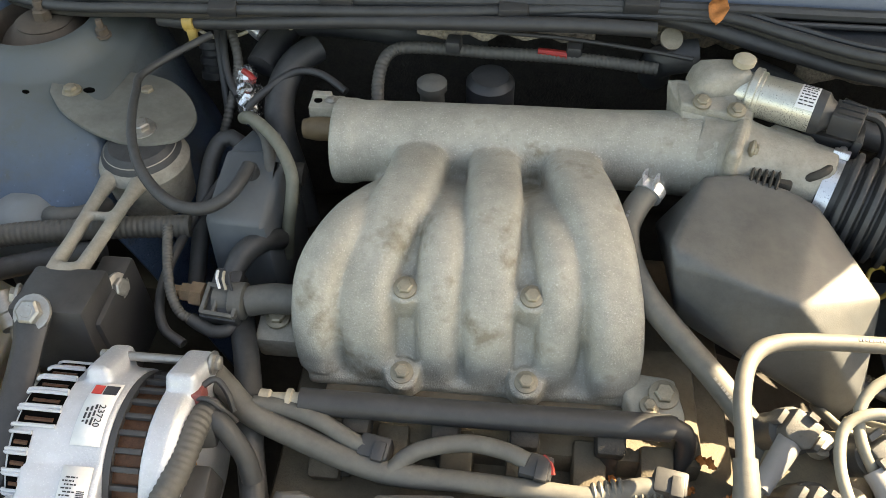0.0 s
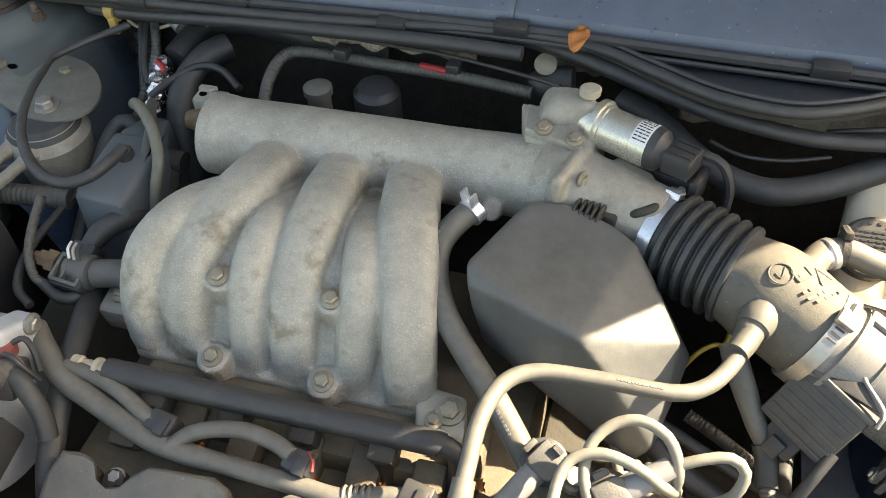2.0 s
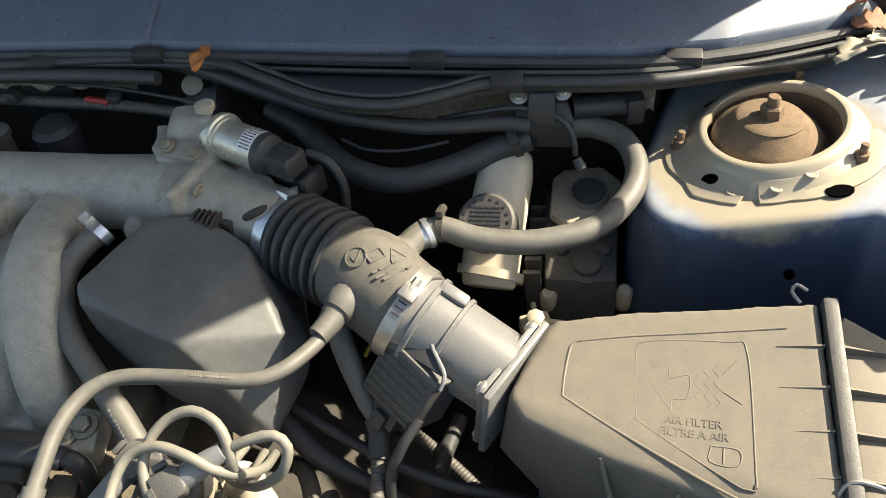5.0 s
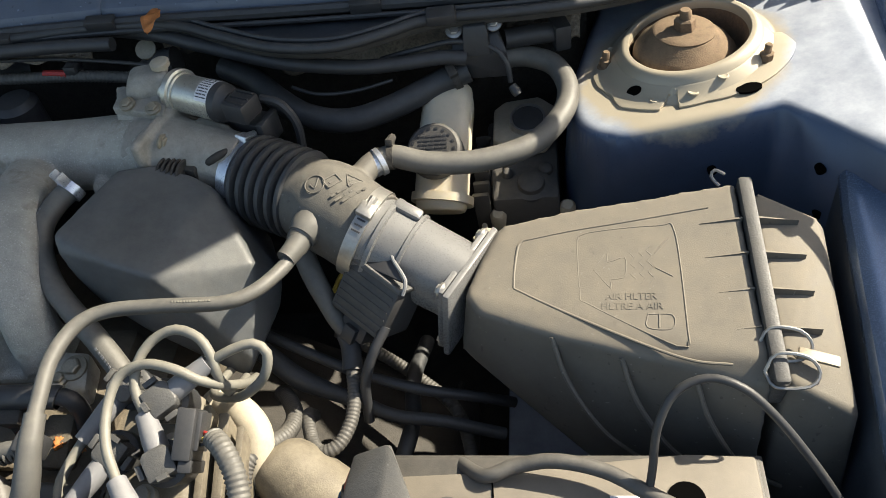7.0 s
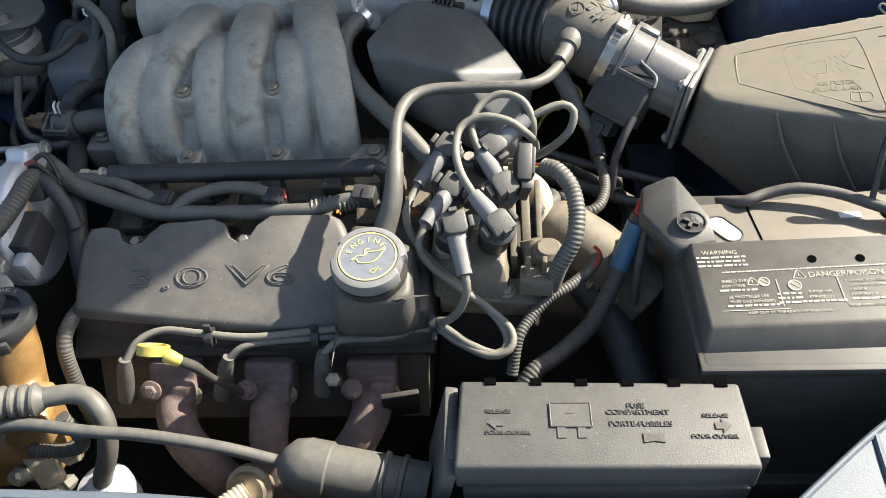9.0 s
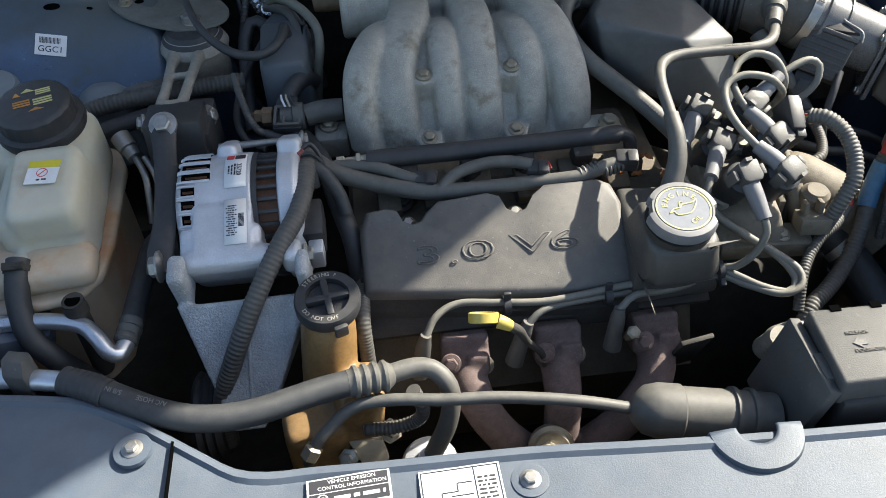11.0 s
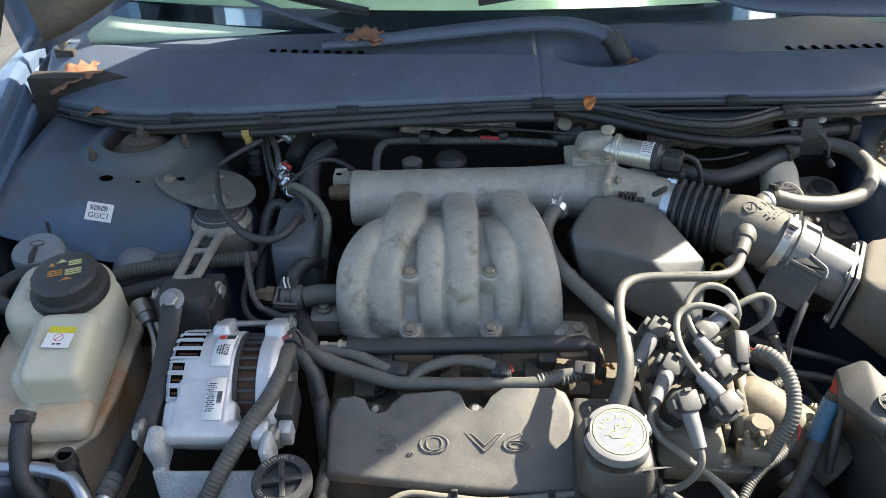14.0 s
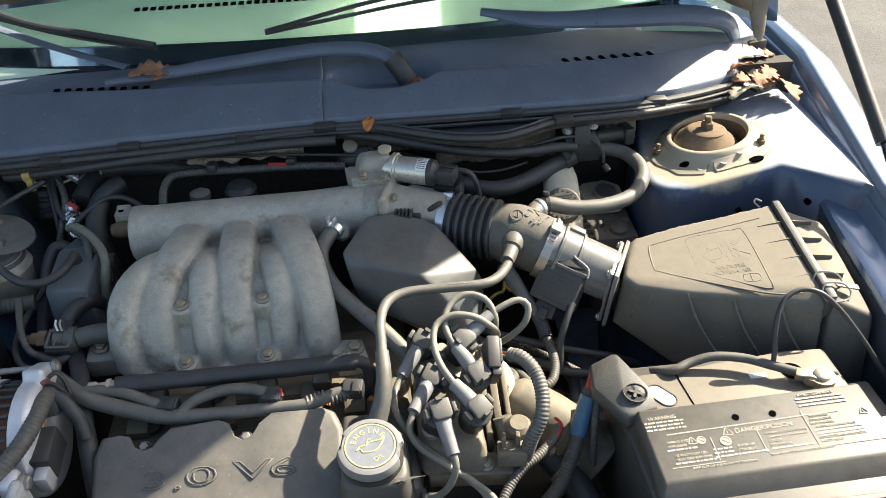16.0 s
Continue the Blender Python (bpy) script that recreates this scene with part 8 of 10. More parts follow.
hose("meter_lead", [(0.452, 0.418, 0.80), (0.440, 0.400, 0.785), (0.430, 0.385, 0.76), (0.428, 0.37, 0.72)], 0.005, BLACK, "black taped lead below the air flow meter plug", "cable")
hose("shift_cable", [(0.30, 0.465, 0.74), (0.327, 0.451, 0.740), (0.370, 0.433, 0.735), (0.417, 0.415, 0.730), (0.472, 0.404, 0.720), (0.518, 0.409, 0.700), (0.56, 0.42, 0.67)], 0.0055, BLACK, "black shift cable under the air box", "cable", group="shift cables")
hose("shift_cable", [(0.29, 0.455, 0.735), (0.318, 0.438, 0.730), (0.352, 0.417, 0.720), (0.404, 0.400, 0.710), (0.448, 0.387, 0.700), (0.491, 0.387, 0.690), (0.55, 0.39, 0.66)], 0.0085, RUBBER, "black shift cable in a thick rubber sleeve", "cable", rs=[0.009, 0.0105, 0.0105, 0.0075, 0.0065, 0.0065, 0.0065], group="shift cables")
hose("gearbox_loom", [(0.36, 0.52, 0.66), (0.40, 0.50, 0.655), (0.455, 0.47, 0.64), (0.50, 0.43, 0.63), (0.52, 0.36, 0.62)], 0.007, LOOM, "dusty corrugated loom on the gearbox", "cable loom", ribs=(0.004, 0.001))
hose("gearbox_pipe", [(0.46, 0.52, 0.64), (0.452, 0.46, 0.655), (0.458, 0.40, 0.665), (0.448, 0.35, 0.655), (0.44, 0.30, 0.62)], 0.0085, RUBBER, "dark rubber pipe on the gearbox", "hose")
hose("coil_branch_loom", [(0.325, 0.42, 0.69), (0.334, 0.411, 0.70), (0.355, 0.376, 0.722), (0.358, 0.348, 0.737), (0.346, 0.323, 0.752), (0.334, 0.305, 0.756), (0.33, 0.28, 0.74)], 0.0085, LOOM, "tan dusty corrugated loom dropping behind the coil pack", "cable loom", ribs=(0.004, 0.0011))
bm = B()
tube(bm, [(0.288, 0.372, 0.742), (0.304, 0.362, 0.757), (0.322, 0.350, 0.764), (0.338, 0.334, 0.762), (0.340, 0.318, 0.750), (0.334, 0.305, 0.73)], 0.014, 24, 0.004, rs=[0.019, 0.0175, 0.0155, 0.0145, 0.0145, 0.0145])
lathe(bm, (0.302, 0.363, 0.755), (0.6, -0.4, 0.5), [(-0.004, 0.022), (0.002, 0.0225), (0.005, 0.018)], 24)
solo("coolant_elbow", bm, CREAM, "pale sunlit cast coolant elbow behind the coil pack", "pipe fitting")
RING = [Vector((0.402 + 0.0125 * math.cos(radians(a)), 0.602 + 0.0125 * math.sin(radians(a)), 0.705 + 0.010 * math.sin(radians(a)))) for a in range(150, 530, 30)]
hose("transmission_dipstick", RING + [(0.386, 0.590, 0.696), (0.376, 0.588, 0.694), (0.362, 0.578, 0.690), (0.350, 0.570, 0.67)], 0.0026, YELLOW, "yellow wire loop of the transmission dipstick", "dipstick", 10, step=0.003)
bm = B()
lathe(bm, (0.335, 0.238, 0.70), (0.1, -0.1, 1), [(0, 0.012), (0.06, 0.012), (0.062, 0.016), (0.075, 0.016), (0.08, 0.011)], 16)
tube(bm, [(0.325, 0.25, 0.77), (0.33, 0.235, 0.75), (0.335, 0.23, 0.72)], 0.011, 12)
solo("vent_pipe", bm, TAN, "tan plastic pipe beside the coil pack", "pipe")
bm = B()
tube(bm, [(0.345, 0.326, 0.735), (0.352, 0.320, 0.731), (0.372, 0.308, 0.722), (0.40, 0.290, 0.708), (0.435, 0.268, 0.688), (0.46, 0.25, 0.672)], 0.034, 32, 0.005, rs=[0.022, 0.030, 0.0345, 0.037, 0.039, 0.040])
thermo = thing("thermostat_housing", "tan dusty rounded housing beside the coil pack", "housing", (0.39, 0.29, 0.66))
part("dome", bm, TAN, thermo, vox=0.0026, smooth=3)
bm = B()
lathe(bm, (0.418, 0.279, 0.698), (0.72, -0.46, -0.40), [(-0.003, 0.0375), (-0.003, 0.041), (0.004, 0.0415), (0.004, 0.038)], 40)
part("rim", bm, TAN, thermo)
for k in range(3):
    a = radians(40 + 70 * k)
    x, y, _ = basis(Vector((0.72, -0.46, -0.40)).normalized())
    bolt(thermo, Vector((0.414, 0.282, 0.700)) + (x * math.cos(a) + y * math.sin(a)) * 0.040, (-0.72, 0.46, 0.40), 0.005, ZINC)
h_r = hose("radiator_hose", [(0.385, 0.27, 0.69), (0.42, 0.22, 0.66), (0.44, 0.15, 0.63), (0.43, 0.06, 0.62)], 0.021, RUBBER, "thick black radiator hose", step=0.01)
clamp(h_r, (0.408, 0.238, 0.672), (0.55, -0.75, -0.4), 0.0215, 0.010, STEEL, (0.5, 0, 0.8), "clip_band")
bm = B()
lathe(bm, (0.30, 0.11, 0.665), (0.2, -0.5, 0.85), [(-0.03, 0.026), (0.0, 0.026), (0.004, 0.024), (0.008, 0.012)], 24)
lathe(bm, (0.275, 0.12, 0.655), (0.0, -0.4, 0.9), [(-0.02, 0.014), (0.03, 0.013)], 16)
solo("timing_sensor", bm, CAST_DIRTY, "dirty cast sensor housing behind the fuse box", "sensor")

# injector harness in front of the manifold
har = thing("injector_harness", "taped grey injector harness along the fuel rail", "wiring harness", (0.0, 0.31, 0.76))
bm = B()
tube(bm, [(-0.235, 0.372, 0.80), (-0.215, 0.355, 0.797), (-0.190, 0.337, 0.788), (-0.152, 0.326, 0.777), (-0.10, 0.311, 0.770), (-0.06, 0.304, 0.769), (-0.01, 0.302, 0.771), (0.04, 0.299, 0.774), (0.088, 0.295, 0.779), (0.120, 0.303, 0.783), (0.142, 0.306, 0.785)], 0.0092, 14, 0.005,
     rs=[0.010, 0.0105, 0.0105, 0.0105, 0.010, 0.0098, 0.0085, 0.0082, 0.008, 0.008, 0.0075])
part("trunk", bm, HOSE, har)
bm = B()
tube(bm, [(-0.070, 0.305, 0.772), (-0.058, 0.316, 0.778), (-0.040, 0.323, 0.783), (-0.01, 0.328, 0.786), (0.02, 0.324, 0.786), (0.038, 0.317, 0.785)], 0.0072, 12, 0.005)
part("branch", bm, HOSE, har)
bm = B()
tube(bm, [(-0.19, 0.345, 0.79), (-0.165, 0.345, 0.788), (-0.135, 0.338, 0.785), (-0.105, 0.326, 0.777), (-0.088, 0.321, 0.775)], 0.0075, 12, 0.005)
part("branch", bm, HOSE, har)
for x, y, z in ((-0.085, 0.322, 0.773), (0.045, 0.315, 0.778), (0.147, 0.308, 0.785)):
    bm = B()
    box(bm, (x, y, z), (0.026, 0.020, 0.020), (10, 0, -10), 0.003)
    box(bm, (x + 0.004, y - 0.006, z + 0.008), (0.010, 0.016, 0.008), (10, 0, -10), 0.001)
    part("plug", bm, BLACK, har)
bm = B()
tube(bm, [(0.050, 0.322, 0.787), (0.056, 0.316, 0.787), (0.058, 0.308, 0.784)], 0.002, 6)
part("red_lead", bm, RED, har)
for x0, t in ((0.09, 0.2), (0.12, 0.6)):
    bm = B()
    for i in range(5):
        p = Vector((x0 + 0.005 * i, 0.297 + 0.0012 * i + (0.004 if t > 0.5 else 0), 0.7795 + 0.0006 * i))
        lathe(bm, p, (1, 0.15, 0.1), [(-0.0017, 0.0084), (0, 0.0094), (0.0017, 0.0084)], 14)
    part("tape_wrap", bm, HOSE, har)
hose("heater_drop_hose", [(-0.234, 0.452, 0.762), (-0.226, 0.430, 0.770), (-0.216, 0.406, 0.775), (-0.206, 0.378, 0.776), (-0.198, 0.350, 0.774), (-0.190, 0.315, 0.762), (-0.177, 0.27, 0.742), (-0.173, 0.245, 0.70), (-0.171, 0.235, 0.66), (-0.17, 0.225, 0.60)], 0.0115, RUBBER, "black taped loom dropping beside the valve cover", "cable loom")
hose("alternator_lead", [(-0.222, 0.318, 0.814), (-0.205, 0.312, 0.815), (-0.196, 0.307, 0.804), (-0.186, 0.300, 0.785), (-0.181, 0.290, 0.765)], 0.0085, RUBBER, "black moulded lead at the alternator plug", "cable")

# dipstick
dip = thing("oil_dipstick", "yellow oil dipstick handle in its tube", "dipstick", (-0.06, 0.14, 0.68))
D, DN = Vector((-0.049, 0.124, 0.752)), Vector((0.10, 0.72, 0.70)).normalized()
bm = B()
lathe(bm, D, DN, [(-0.0055, 0.0145), (-0.0045, 0.0158), (0.0045, 0.0158), (0.0055, 0.0145), (0.0055, 0.0128), (0.004, 0.0120), (-0.0055, 0.0120), (-0.0055, 0.0145)], 32)
tube(bm, [D + Vector((0.014, -0.005, -0.002)), D + Vector((0.020, -0.007, -0.004)), D + Vector((0.026, -0.007, -0.009))], 0.0065, 12, rs=[0.0075, 0.0070, 0.0060])
part("handle", bm, YELLOW, dip)
bm = B()
tube(bm, [D + Vector((0.024, -0.007, -0.008)), D + Vector((0.036, -0.004, -0.022)), (-0.002, 0.124, 0.705), (0.02, 0.135, 0.66), (0.03, 0.15, 0.58)], 0.005, 10, rs=[0.0055, 0.0055, 0.004, 0.004, 0.004])
part("tube", bm, DARK, dip)

# exhaust manifold
exh = thing("exhaust_manifold", "rusty cast iron exhaust manifold with heat-stained runners", "exhaust manifold", (0.03, 0.12, 0.5))
bm = B()
for x in (-0.064, 0.041, 0.153):
    box(bm, (x, 0.165, 0.650), (0.054, 0.030, 0.046), (-30, 0, 0), 0.004)
    box(bm, (x + 0.012, 0.146, 0.650), (0.026, 0.020, 0.024), (-30, 0, 0), 0.003)
    tube(bm, [(x, 0.168, 0.640), (x, 0.138, 0.632), (x + (0.03 - x) * 0.10, 0.112, 0.615), (x + (0.03 - x) * 0.35, 0.098, 0.575), (x + (0.03 - x) * 0.7, 0.09, 0.535), (0.03, 0.088, 0.50)], 0.022, 20, 0.01, rs=[0.024, 0.022, 0.021, 0.021, 0.022, 0.024])
part("casting", bm, EXHAUST, exh, vox=0.0026, smooth=2)
for x in (-0.064, 0.041, 0.153):
    for s in (-1, 1):
        bolt(exh, (x + s * 0.019, 0.142 + s * 0.004, 0.654 - s * 0.01), (0, -0.8, 0.55), 0.0075, EXHAUST if s < 0 else ZINC)
bm = B()
lathe(bm, (0.02, 0.075, 0.575), (-0.1, -0.75, 0.65), [(0, 0.026), (0.01, 0.026), (0.012, 0.021), (0.02, 0.02)], 24)
part("tube_union", bm, ZINC, exh, "plated tube union")
hose("sensor_conduit", [(-0.180, 0.062, 0.672), (-0.172, 0.06, 0.674), (-0.150, 0.06, 0.673), (-0.127, 0.06, 0.681), (-0.120, 0.06, 0.700), (-0.128, 0.062, 0.73)], 0.0072, LOOM, "short corrugated conduit with torn end", "cable conduit", ribs=(0.004, 0.0012))
hose("egr_tube", [(0.02, 0.062, 0.588), (-0.02, 0.03, 0.585), (-0.06, 0.02, 0.57), (-0.12, 0.03, 0.53)], 0.013, CREAM, "tan corrugated exhaust gas tube", "pipe", ribs=(0.005, 0.0015))
hs = thing("sensor_bracket", "dirty bracket with sensor wires beside the exhaust", "bracket", (0.19, 0.12, 0.62))
bm = B()
box(bm, (0.185, 0.135, 0.64), (0.04, 0.006, 0.08), (20, 0, 10), 0.002)
part("plate", bm, DARK, hs)
bm = B()
lathe(bm, (0.118, 0.138, 0.680), (0, -0.5, 0.85), [(-0.02, 0.006), (0.0, 0.0065), (0.002, 0.0078), (0.009, 0.0078), (0.011, 0.005)], 6)
part("nut", bm, ZINC, hs, "bright hexagon nut")

# air snorkel canister across the front
can = thing("air_pump_canister", "dusty black canister with tapered end and long thin pipe", "canister", (0.16, 0.02, 0.60))
bm = B()
CD = Vector((1, -0.16, -0.10)).normalized()
lathe(bm, (0.085, 0.030, 0.700), CD, [(-0.004, 0.006), (0.0, 0.014), (0.010, 0.024), (0.024, 0.0275), (0.045, 0.0275), (0.047, 0.0255), (0.095, 0.0255), (0.096, 0.0285), (0.100, 0.0285), (0.101, 0.0255), (0.112, 0.0255), (0.113, 0.0285), (0.117, 0.0285), (0.118, 0.0255), (0.14, 0.025)], 36)
part("body", bm, HOSE, can)
bm = B()
tube(bm, [(0.083, 0.030, 0.701), (0.04, 0.036, 0.712), (0.0, 0.040, 0.720), (-0.05, 0.044, 0.727), (-0.098, 0.046, 0.730), (-0.15, 0.052, 0.732), (-0.185, 0.053, 0.727), (-0.21, 0.044, 0.712), (-0.228, 0.035, 0.695), (-0.24, 0.04, 0.66)], 0.0062, 12)
part("pipe", bm, HOSE, can)
bm = B()
lathe(bm, (-0.228, 0.034, 0.697), (-0.5, -0.35, -0.7), [(0, 0.0062), (0.002, 0.0095), (0.014, 0.0095), (0.016, 0.007)], 6)
part("union_nut", bm, ZINC, can)

# air conditioning lines at the front
ac = thing("air_conditioning_hose", "thick black air conditioning hose with crimped metal ends", "air conditioning hose", (-0.28, 0.05, 0.70))
bm = B()
tube(bm, [(-0.445, 0.083, 0.778), (-0.42, 0.072, 0.778), (-0.392, 0.058, 0.774), (-0.36, 0.044, 0.768), (-0.331, 0.037, 0.762), (-0.30, 0.037, 0.757), (-0.27, 0.043, 0.753), (-0.240, 0.053, 0.750), (-0.216, 0.061, 0.748), (-0.190, 0.068, 0.745)], 0.0128, 20, 0.006)
part("rubber", bm, RUBBER, ac)
bm = B()
tube(bm, [(-0.447, 0.084, 0.778), (-0.42, 0.072, 0.778), (-0.405, 0.064, 0.776)], 0.0142, 20, 0.004, ribs=(0.006, 0.0006))
part("sleeve", bm, BLACK, ac)
bm = B()
d = Vector((0.047, 0.009, -0.006)).normalized()
prof = [(0, 0.013)]
for i in range(4):
    h = 0.004 + i * 0.0095
    prof += [(h, 0.0135), (h + 0.0025, 0.0160), (h + 0.0055, 0.0160), (h + 0.008, 0.0132)]
lathe(bm, (-0.190, 0.068, 0.745), d, prof + [(0.044, 0.011), (0.046, 0.009)], 28)
part("crimp", bm, HOSE, ac)
bm = B()
tube(bm, [(-0.148, 0.077, 0.740), (-0.125, 0.083, 0.738), (-0.108, 0.082, 0.734), (-0.095, 0.072, 0.725), (-0.091, 0.062, 0.708), (-0.097, 0.052, 0.68), (-0.112, 0.045, 0.645), (-0.13, 0.05, 0.59)], 0.0098, 16)
part("end_pipe", bm, HOSE, ac)
bm = B()
lathe(bm, (-0.118, 0.045, 0.622), (0.1, -0.15, 1), [(-0.04, 0.030), (0.0, 0.030), (0.006, 0.027), (0.010, 0.014), (0.020, 0.0125)], 28)
part("compressor_port", bm, BRIGHT, ac, "pale cast compressor port")
bm = B()
tube(bm, [(-0.555, 0.110, 0.768), (-0.52, 0.099, 0.776), (-0.49, 0.092, 0.779), (-0.445, 0.083, 0.778)], 0.0098, 16)
part("metal_end", bm, PIPE, ac)
bm = B()
slab(bm, [(-0.012, -0.016), (0.010, -0.016), (0.010, 0.024), (-0.004, 0.026), (-0.012, 0.012)], -0.010, 0.010, flat((-0.484, 0.092, 0.783), (1, -0.25, 0), (0, 1, 0)), 0.002)
part("joint_block", bm, FUSE, ac)
for i, s in enumerate(("5/8 IN", "A/C HOSE")):
    p = (Vector((-0.396, 0.0585, 0.7888)), Vector((-0.362, 0.0465, 0.7828)))[i]
    letters("printing", s, 0.0065, flat(p, (0, -0.35, 0.93), (-1, 0.42 - 0.08 * i, 0.10)), CAPGREY, ac, 0.0002)
dp = thing("condenser_pipe", "bent bright aluminium pipe at the tank's foot", "pipe", (-0.51, 0.17, 0.6))
bm = B()
tube(bm, [(-0.578, 0.165, 0.70), (-0.578, 0.176, 0.738), (-0.566, 0.190, 0.748), (-0.54, 0.193, 0.748), (-0.50, 0.191, 0.748), (-0.462, 0.181, 0.747), (-0.444, 0.165, 0.742), (-0.433, 0.152, 0.733), (-0.424, 0.152, 0.728), (-0.418, 0.168, 0.728)], 0.0088, 16, 0.004)
part("pipe", bm, PIPE, dp)
bm = B()
lathe(bm, (-0.420, 0.165, 0.728), (0.15, 0.95, 0.1), [(0, 0.010), (0.003, 0.0125), (0.008, 0.0125), (0.010, 0.0112), (0.013, 0.0128), (0.018, 0.0128), (0.020, 0.0112), (0.023, 0.0128), (0.028, 0.0128), (0.03, 0.011)], 20)
part("crimp", bm, HOSE, dp)
bm = B()
tube(bm, [(-0.416, 0.19, 0.731), (-0.411, 0.25, 0.735), (-0.408, 0.31, 0.73), (-0.40, 0.36, 0.70)], 0.012, 14)
part("rubber", bm, RUBBER, dp)
bm = B()
lathe(bm, (-0.464, 0.193, 0.772), (-0.05, 0.05, -1), [(0, 0.0085), (0.0, 0.0112), (0.01, 0.0112), (0.012, 0.0125), (0.018, 0.0125), (0.02, 0.0105), (0.07, 0.0105), (0.12, 0.011)], 24)
svp = solo("service_pipe", bm, DARK, "dark open-ended service pipe with collar", "pipe")
bm = B()
lathe(bm, (-0.464, 0.193, 0.7722), (0, 0, 1), [(-0.004, 0.008), (0, 0.008)], 16)
part("bore", bm, VOID, svp, "dark open bore")
bm = B()
for i in range(3):
    tube(bm, [(-0.556 + i * 0.006, 0.135, 0.735 - i * 0.004), (-0.545 + i * 0.006, 0.142, 0.742 - i * 0.004), (-0.532 + i * 0.005, 0.136, 0.736)], 0.003, 8)
solo("low_pressure_plug", bm, surface("copper_red", (0.40, 0.14, 0.10), 0.5, 0.2, 0.2, 0.01), "reddish plug behind the pipe joint", "plug")
dry = thing("pressure_switch", "small metal pressure switch with two bent pipes", "switch", (-0.41, 0.37, 0.76))
bm = B()
lathe(bm, (-0.442, 0.425, 0.805), (0.5, -0.7, -0.4), [(0, 0.012), (0.02, 0.012), (0.021, 0.0095), (0.034, 0.0095)], 14)
part("body", bm, STEEL, dry)
for s in (0, 1):
    bm = B()
    tube(bm, [(-0.424 + 0.01 * s, 0.400, 0.79), (-0.414 + 0.012 * s, 0.380, 0.778), (-0.412 + 0.014 * s, 0.362, 0.76), (-0.415 + 0.014 * s, 0.350, 0.73)], 0.0042, 10)
    part("pipe", bm, STEEL, dry)

# wiring and pipes at the back, beside the strut tower
hose("heater_feed_hose", [(-0.33, 0.81, 0.86), (-0.26, 0.80, 0.862), (-0.18, 0.80, 0.862), (-0.10, 0.79, 0.858), (-0.03, 0.80, 0.85)], 0.017, RUBBER, "thick black heater hose along the firewall", step=0.01)
hose("firewall_hose", [(-0.215, 0.76, 0.855), (-0.235, 0.735, 0.85), (-0.245, 0.70, 0.835), (-0.240, 0.665, 0.81), (-0.225, 0.64, 0.77), (-0.215, 0.62, 0.72)], 0.016, RUBBER, "black hose dropping behind the plenum's end", step=0.008)
hose("firewall_wire", [(-0.34, 0.80, 0.875), (-0.315, 0.77, 0.868), (-0.30, 0.735, 0.845), (-0.305, 0.70, 0.815), (-0.315, 0.67, 0.78)], 0.0055, LOOM, "corrugated wire sleeve on the firewall", "wire", ribs=(0.005, 0.0012))
bm = B()
lathe(bm, (-0.352, 0.80, 0.835), (0.0, -0.35, -0.94), [(0, 0.012), (0.004, 0.016), (0.012, 0.016), (0.014, 0.013), (0.020, 0.013), (0.022, 0.016), (0.030, 0.016), (0.032, 0.013), (0.038, 0.013), (0.040, 0.016), (0.048, 0.016), (0.050, 0.010)], 20)
solo("ribbed_boot", bm, BLACK, "black ribbed rubber boot on the firewall", "rubber boot")
hose("rear_loom", [(-0.60, 0.488, 0.775), (-0.54, 0.485, 0.785), (-0.48, 0.500, 0.80), (-0.42, 0.510, 0.803), (-0.36, 0.520, 0.803), (-0.30, 0.53, 0.80)], 0.0115, LOOM, "long corrugated loom across the bay", "cable loom", ribs=(0.0055, 0.0013))
hose("rear_loom", [(-0.60, 0.465, 0.765), (-0.52, 0.462, 0.778), (-0.44, 0.485, 0.785), (-0.38, 0.5, 0.79)], 0.011, RUBBER, "black pipe beside the loom", "pipe")
hose("heater_return", [(-0.47, 0.58, 0.76), (-0.455, 0.545, 0.785), (-0.435, 0.53, 0.80), (-0.412, 0.535, 0.80), (-0.40, 0.56, 0.79)], 0.010, HOSE, "grey hose loop behind the reservoir", "hose")
hose("vent_loop", [(-0.300, 0.50, 0.74), (-0.302, 0.56, 0.78), (-0.302, 0.61, 0.81), (-0.292, 0.632, 0.825), (-0.275, 0.632, 0.822), (-0.268, 0.61, 0.80)], 0.0088, RUBBER, "black looping vent hose", "hose")
hose("dangling_wire", [(-0.252, 0.64, 0.83), (-0.292, 0.58, 0.80), (-0.305, 0.52, 0.795), (-0.308, 0.46, 0.79), (-0.295, 0.42, 0.785), (-0.272, 0.405, 0.78)], 0.0045, BLACK, "black taped wire hanging beside the block", "wire")
foil = thing("taped_joint", "wire joint wrapped in bright foil and tape", "wiring joint", (-0.285, 0.70, 0.80))
bm = B()
tube(bm, [(-0.292, 0.735, 0.838), (-0.284, 0.71, 0.828), (-0.277, 0.685, 0.82), (-0.27, 0.665, 0.826)], 0.012, 12, 0.004, rs=[0.010, 0.014, 0.013, 0.008])
for v in bm.verts:
    v.co += Vector((noise.noise(v.co * 130), noise.noise(v.co * 130 + Vector((5, 0, 0))), noise.noise(v.co * 130 + Vector((0, 7, 0))))) * 0.005
part("foil", bm, surface("crumpled_foil", (0.75, 0.75, 0.76), 0.22, 0.95, 0.1, 0.01, 0.4, 0.003), foil, sharp=5)
bm = B()
tube(bm, [(-0.255, 0.80, 0.856), (-0.268, 0.765, 0.848), (-0.276, 0.74, 0.84)], 0.017, 16)
part("plug", bm, BLACK, foil, "black round plug")
bm = B()
